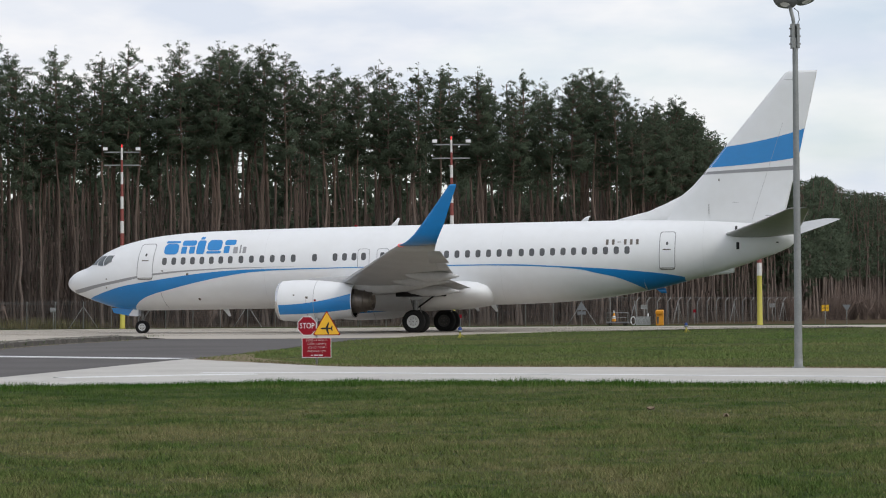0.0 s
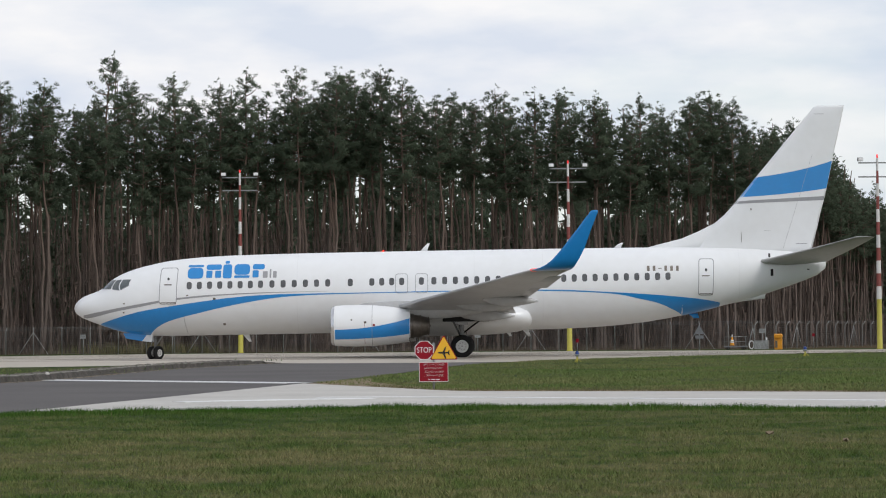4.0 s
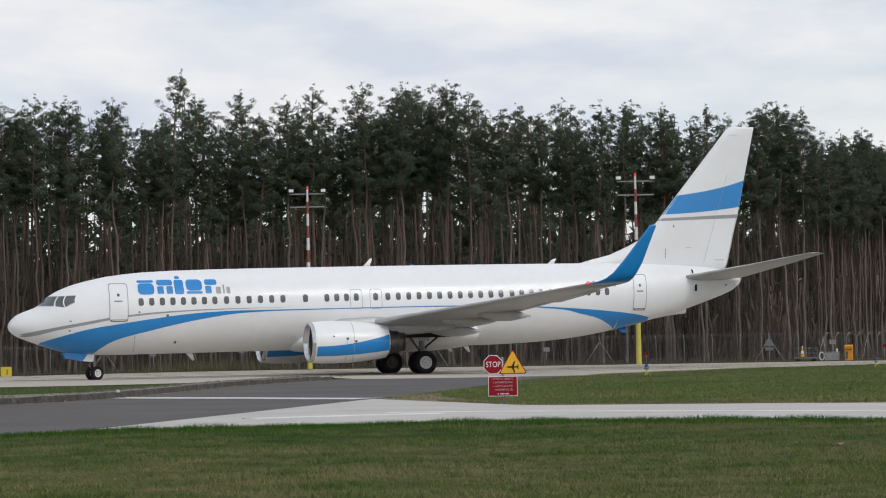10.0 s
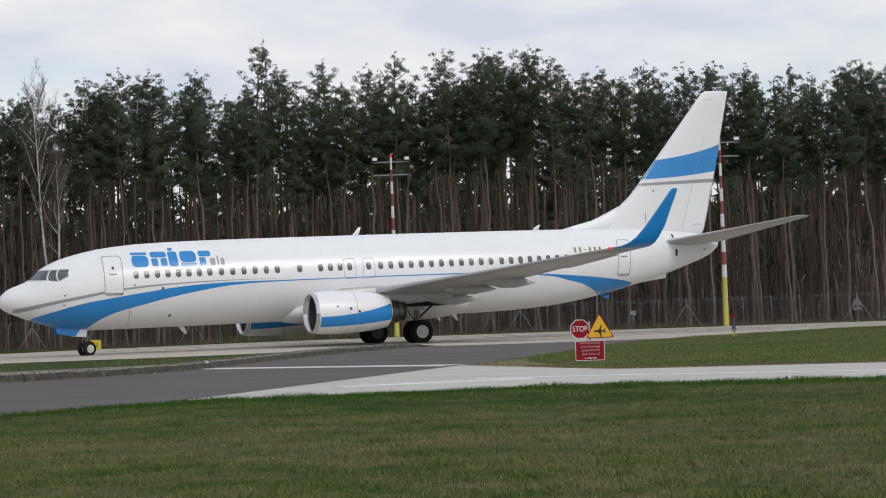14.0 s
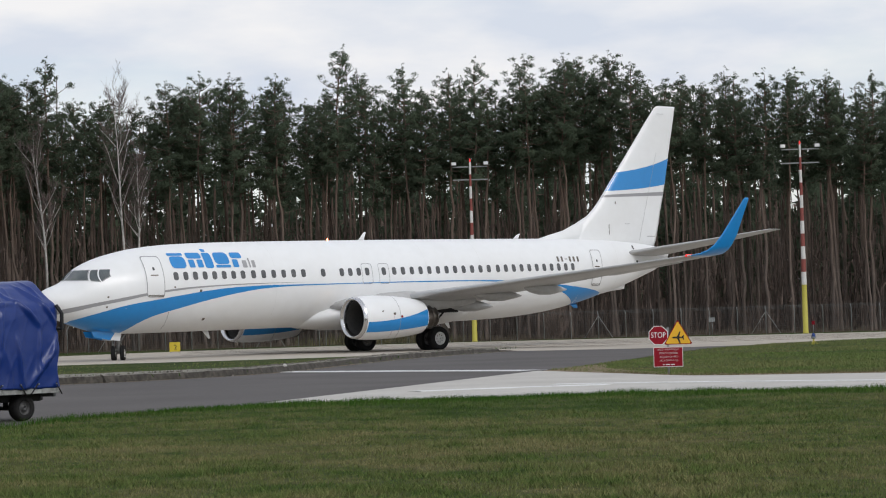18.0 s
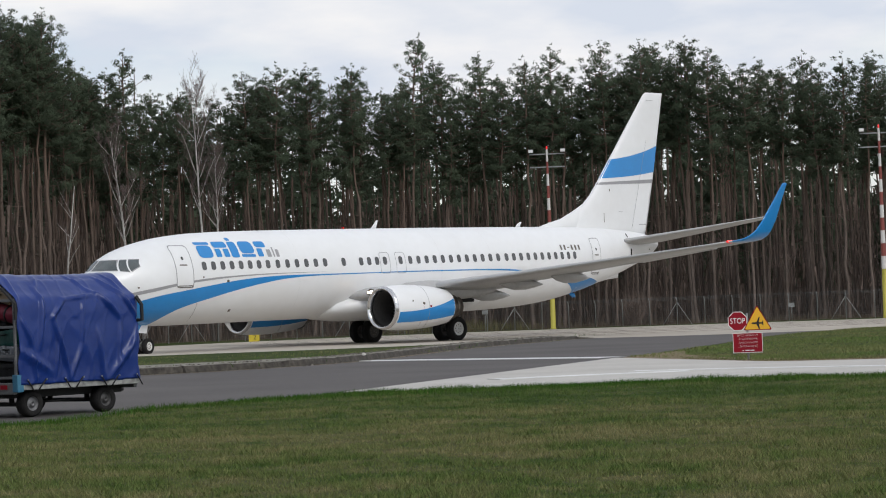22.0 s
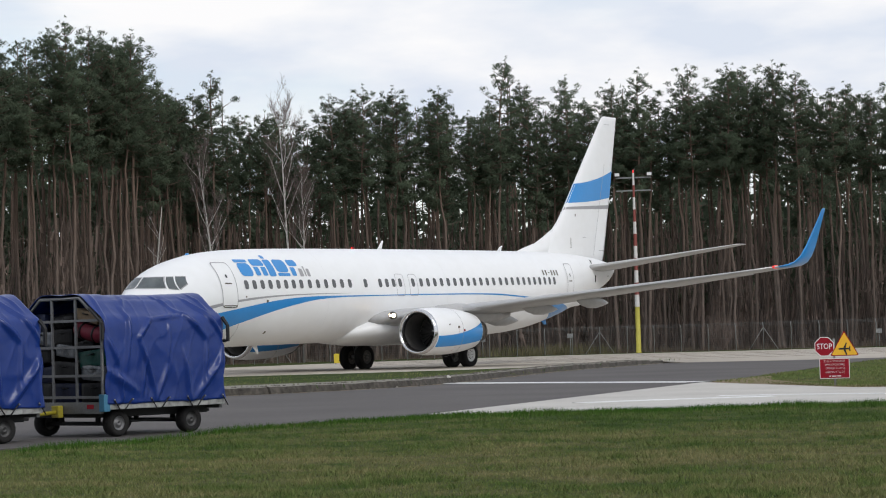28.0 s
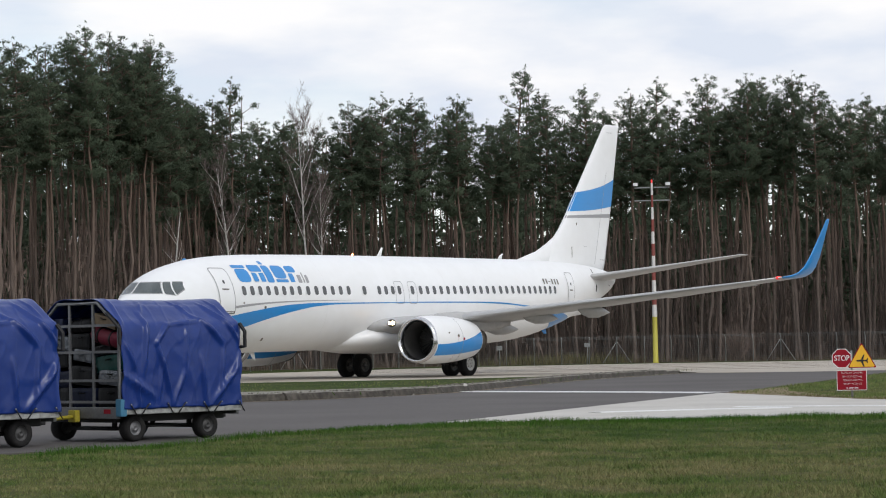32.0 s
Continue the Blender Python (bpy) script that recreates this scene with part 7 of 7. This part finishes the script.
def saplings(count, seed):
    """Thin bare poles of young trees between the big trunks, and low conifers farther in, as two meshes."""
    r = np.random.RandomState(seed)
    vs, fs, cv = [], [], []
    for k in range(count):
        x, y, nx, ny = edge_point(r.uniform(0, EDGE_LENGTH - 5))
        back = 2 + 34 * r.uniform(0, 1) ** 1.3
        px, py = x + nx * back, y + ny * back
        if not -25 < math.degrees(math.atan2(px, py)) < 19 or (y > 175 and k % 6):
            continue
        hgt = r.uniform(4, 12)
        a, b = tube([(px, py, -0.1), (px + r.normal(0, 0.012) * hgt, py, hgt * 0.5), (px + r.normal(0, 0.02) * hgt, py, hgt)], [0.05 + 0.004 * hgt, 0.05, 0.012], 3, False, len(vs))
        vs += a
        fs += b
    for k in range(4200):
        x, y, nx, ny = edge_point(r.uniform(0, EDGE_LENGTH - 2))
        back = 3 + 70 * r.uniform(0, 1) ** 1.5
        px, py = x + nx * back, y + ny * back
        if y > 175 and k % 9:
            continue
        hgt, m = r.uniform(4, 11), 60
        u = r.uniform(0, 1, m)
        rad, ang = 2.0 * (1 - 0.7 * u) * r.uniform(0.2, 1, m), r.uniform(0, 2 * np.pi, m)
        c = np.stack([px + rad * np.cos(ang), py + rad * np.sin(ang), hgt * u], 1)
        t1, t2 = r.normal(0, 1, (m, 3)) * [0.08, 0.08, 0.60], r.normal(0, 0.034, (m, 3))
        cv.append(np.stack([c - t1, c + t1 + t2, c + t1 - t2], 1).reshape(-1, 3))
    # Filler growth added far back to close gaps of sky between trunks.
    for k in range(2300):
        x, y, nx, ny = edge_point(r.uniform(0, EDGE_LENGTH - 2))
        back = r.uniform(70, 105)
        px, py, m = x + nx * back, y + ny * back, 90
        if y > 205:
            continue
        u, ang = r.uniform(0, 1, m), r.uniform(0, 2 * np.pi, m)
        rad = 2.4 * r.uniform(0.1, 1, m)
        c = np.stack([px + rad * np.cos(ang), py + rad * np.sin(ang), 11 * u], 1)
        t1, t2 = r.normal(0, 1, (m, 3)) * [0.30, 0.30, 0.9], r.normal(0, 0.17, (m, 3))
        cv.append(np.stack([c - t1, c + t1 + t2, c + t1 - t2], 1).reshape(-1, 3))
    v = np.concatenate(cv)
    return mesh_of(vs, fs, True), mesh_of(v.tolist(), np.arange(len(v)).reshape(-1, 3).tolist())


def shrubs(spots, seed):
    """Bare rounded bushes behind the fence: many thin stems from one root."""
    r = np.random.RandomState(seed)
    vs, fs = [], []
    for x, y, hgt in spots:
        for _ in range(150):
            a, lean = r.uniform(0, 2 * np.pi), r.uniform(0, 0.75)
            b = np.array([x + r.normal(0, 0.12), y + r.normal(0, 0.12), -0.05])
            t = b + np.array([math.cos(a) * lean, math.sin(a) * lean, 1.0]) * hgt * r.uniform(0.5, 1.0)
            m = b + (t - b) * 0.55 + r.normal(0, 0.06, 3) * hgt
            w = r.uniform(0.008, 0.02)
            n = len(vs)
            vs += [b + [w, 0, 0], b - [w, 0, 0], m + [w * 0.8, 0, 0], m - [w * 0.8, 0, 0], t, m + r.normal(0, 0.3, 3) * hgt * 0.6]
            fs += [(n, n + 1, n + 3, n + 2), (n + 2, n + 3, n + 4), (n + 2, n + 3, n + 5)]
    return mesh_of(vs, fs)


r_sh = random.Random(63)
for k in range(16):
    y = 178 + 1.2 * k + r_sh.uniform(-0.8, 0.8)
    x = (0.230 + 0.0042 * k) * y + r_sh.uniform(0, 2.5)
    tagged(part("bare_shrub", shrubs([(x, y, r_sh.uniform(1.4, 3.2))], 70 + k), THICKET), "bare reddish-brown shrub behind the fence", "shrub", "shrubs behind the fence")
tagged(part("bare_shrub", shrubs([(-1.9, 163.0, 3.0)], 99), THICKET), "bare reddish-brown shrub behind the fence", "shrub", "shrubs behind the fence")


def far_thicket(seed):
    """Stems filling the ground between the fence and the farther wood."""
    r = np.random.RandomState(seed)
    vs, fs = [], []
    for k in range(1000):
        x = r.uniform(30, 66)
        y = 166 + 1.45 * (x - 30) + 45 * r.uniform(0.02, 1) ** 1.5
        hgt, w = r.uniform(0.4, 1.6), r.uniform(0.012, 0.03)
        t = np.array([x + r.normal(0, 0.22) * hgt, y + r.normal(0, 0.2) * hgt, hgt])
        n = len(vs)
        vs += [(x - w, y, -0.05), (x + w, y, -0.05), t]
        fs += [(n, n + 1, n + 2)]
    return mesh_of(vs, fs)


tagged(part("thicket", far_thicket(88), TWIGS), "brown bare thicket behind the fence", "thicket", kind="stuff")
sap_a, sap_b = saplings(1900, 41)
tagged(part("saplings", sap_a, BARK_PINE), "thin bare young trunks between the pines", "saplings", kind="stuff")
tagged(part("young_growth", sap_b, THICKET), "brown-grey young growth deep in the wood, toned light as haze", "undergrowth", kind="stuff")


# ---- what moves ----
def motions():
    AIRCRAFT_PATH = [
        (0, 9.89, 119.18, 159.79), (0.5, 9.30, 119.41, 160.50), (1, 8.68, 119.60, 161.64), (1.5, 8.09, 119.77, 163.31),
        (2, 7.54, 119.93, 165.46), (2.5, 7.05, 120.08, 167.98), (3, 6.56, 120.20, 170.79), (3.5, 6.10, 120.28, 173.71),
        (4, 5.65, 120.32, 176.57), (4.5, 5.22, 120.28, 179.22), (6.5, 3.26, 119.88, 188.75), (7, 2.70, 119.75, 190.65),
        (7.5, 2.16, 119.64, 192.11), (8, 1.58, 119.56, 193.25), (8.5, 1.03, 119.51, 194.12), (9, 0.47, 119.45, 194.93),
        (9.5, -0.12, 119.28, 195.97), (10, -0.70, 119.13, 197.15), (10.5, -1.26, 119.02, 198.35), (11, -1.86, 118.91, 199.45),
        (11.5, -2.47, 118.79, 200.48), (12, -3.08, 118.57, 201.40), (12.5, -3.66, 118.27, 202.26), (13, -4.24, 117.90, 203.04),
        (13.5, -4.84, 117.61, 203.81), (14, -5.44, 117.38, 204.95), (14.5, -5.98, 117.17, 206.56), (16.5, -7.90, 116.28, 215.17),
        (17, -8.33, 116.06, 217.48), (17.5, -8.73, 115.76, 219.84), (18, -9.10, 115.44, 222.10), (18.5, -9.45, 115.05, 224.24),
        (19, -9.80, 114.60, 226.06), (19.5, -10.18, 114.25, 227.17), (20, -10.57, 113.89, 227.79), (20.5, -10.92, 113.50, 228.33),
        (21, -11.32, 113.12, 228.90), (21.5, -11.66, 112.70, 229.33), (22, -12.02, 112.24, 229.82), (22.5, -12.37, 111.73, 230.47),
        (23, -12.71, 111.20, 231.47), (23.5, -13.03, 110.84, 232.73), (24, -13.35, 110.49, 234.33), (24.5, -13.61, 110.08, 235.91),
        (25, -13.88, 109.64, 237.49), (25.5, -14.14, 109.23, 238.97), (27.5, -15.07, 107.49, 242.48), (28, -15.29, 107.02, 242.74),
        (28.5, -15.47, 106.59, 242.98), (29, -15.65, 106.23, 243.11), (29.5, -15.78, 105.97, 243.13), (30, -15.90, 105.81, 243.15),
        (30.5, -15.94, 105.78, 243.26), (31, -15.91, 105.79, 243.25), (31.5, -15.94, 105.81, 243.19), (32, -15.94, 105.83, 243.21),
    ]
    walk(aircraft, [(t, pose(x, y, -0.03, 0, 0, turn)) for t, x, y, turn in AIRCRAFT_PATH])

    def at(t):
        for a, b in zip(AIRCRAFT_PATH, AIRCRAFT_PATH[1:]):
            if t <= b[0]:
                u = (t - a[0]) / (b[0] - a[0])
                return [p + (q - p) * u for p, q in zip(a[1:], b[1:])]
        return AIRCRAFT_PATH[-1][1:]

    # the beacon turns once in 1.27 seconds; its slit passes the stand at 13 seconds
    rows = []
    for k in range(161):
        t = 0.2 * k
        x, y, turn = at(13.0)
        toward = math.degrees(math.atan2(-y, -x)) - turn
        rows.append((t, pose(*BEACON_AT, 0, 0, toward + (t - 13.0) * 360 / 1.273)))
    walk(beacon, rows)

    wheels = [o for o in aircraft.children if o.name.startswith(("main_wheel", "nose_wheel", "nose_axle"))]
    step = 0.2
    for w in wheels:
        home = w.matrix_basis.translation.copy()
        nose = w.name.startswith("nose")
        aside = home.y if nose else 0.0
        home.y -= aside
        rolls = not w.name.startswith("nose_axle")
        radius = 0.345 if nose else 0.565
        roll, rows, before = 0.0, [], None
        for k in range(int(32 / step) + 1):
            x, y, turn = at(k * step)
            c, s = math.cos(radians(turn)), math.sin(radians(turn))
            place = Vector((x + c * home.x - s * home.y, y + s * home.x + c * home.y))
            steer = 0.0
            if before is not None:
                move = place - before
                if nose:
                    along, across = move.x * c + move.y * s, -move.x * s + move.y * c
                    steer = max(-60.0, min(60.0, math.degrees(math.atan2(across, along)))) if move.length > 0.04 else last
                    roll += math.degrees(move.length / radius)
                else:
                    roll += math.degrees((move.x * c + move.y * s) / radius)
            last = steer
            before = place
            rows.append((k * step, steer, roll))
        if nose:
            rows[0] = (0.0, rows[1][1], 0.0)
        walk(w, [(t, pose(*home, 0, 0, steer) @ pose(0, aside, 0, 0, turned if rolls else 0.0, 0)) for t, steer, turned in rows])


motions()
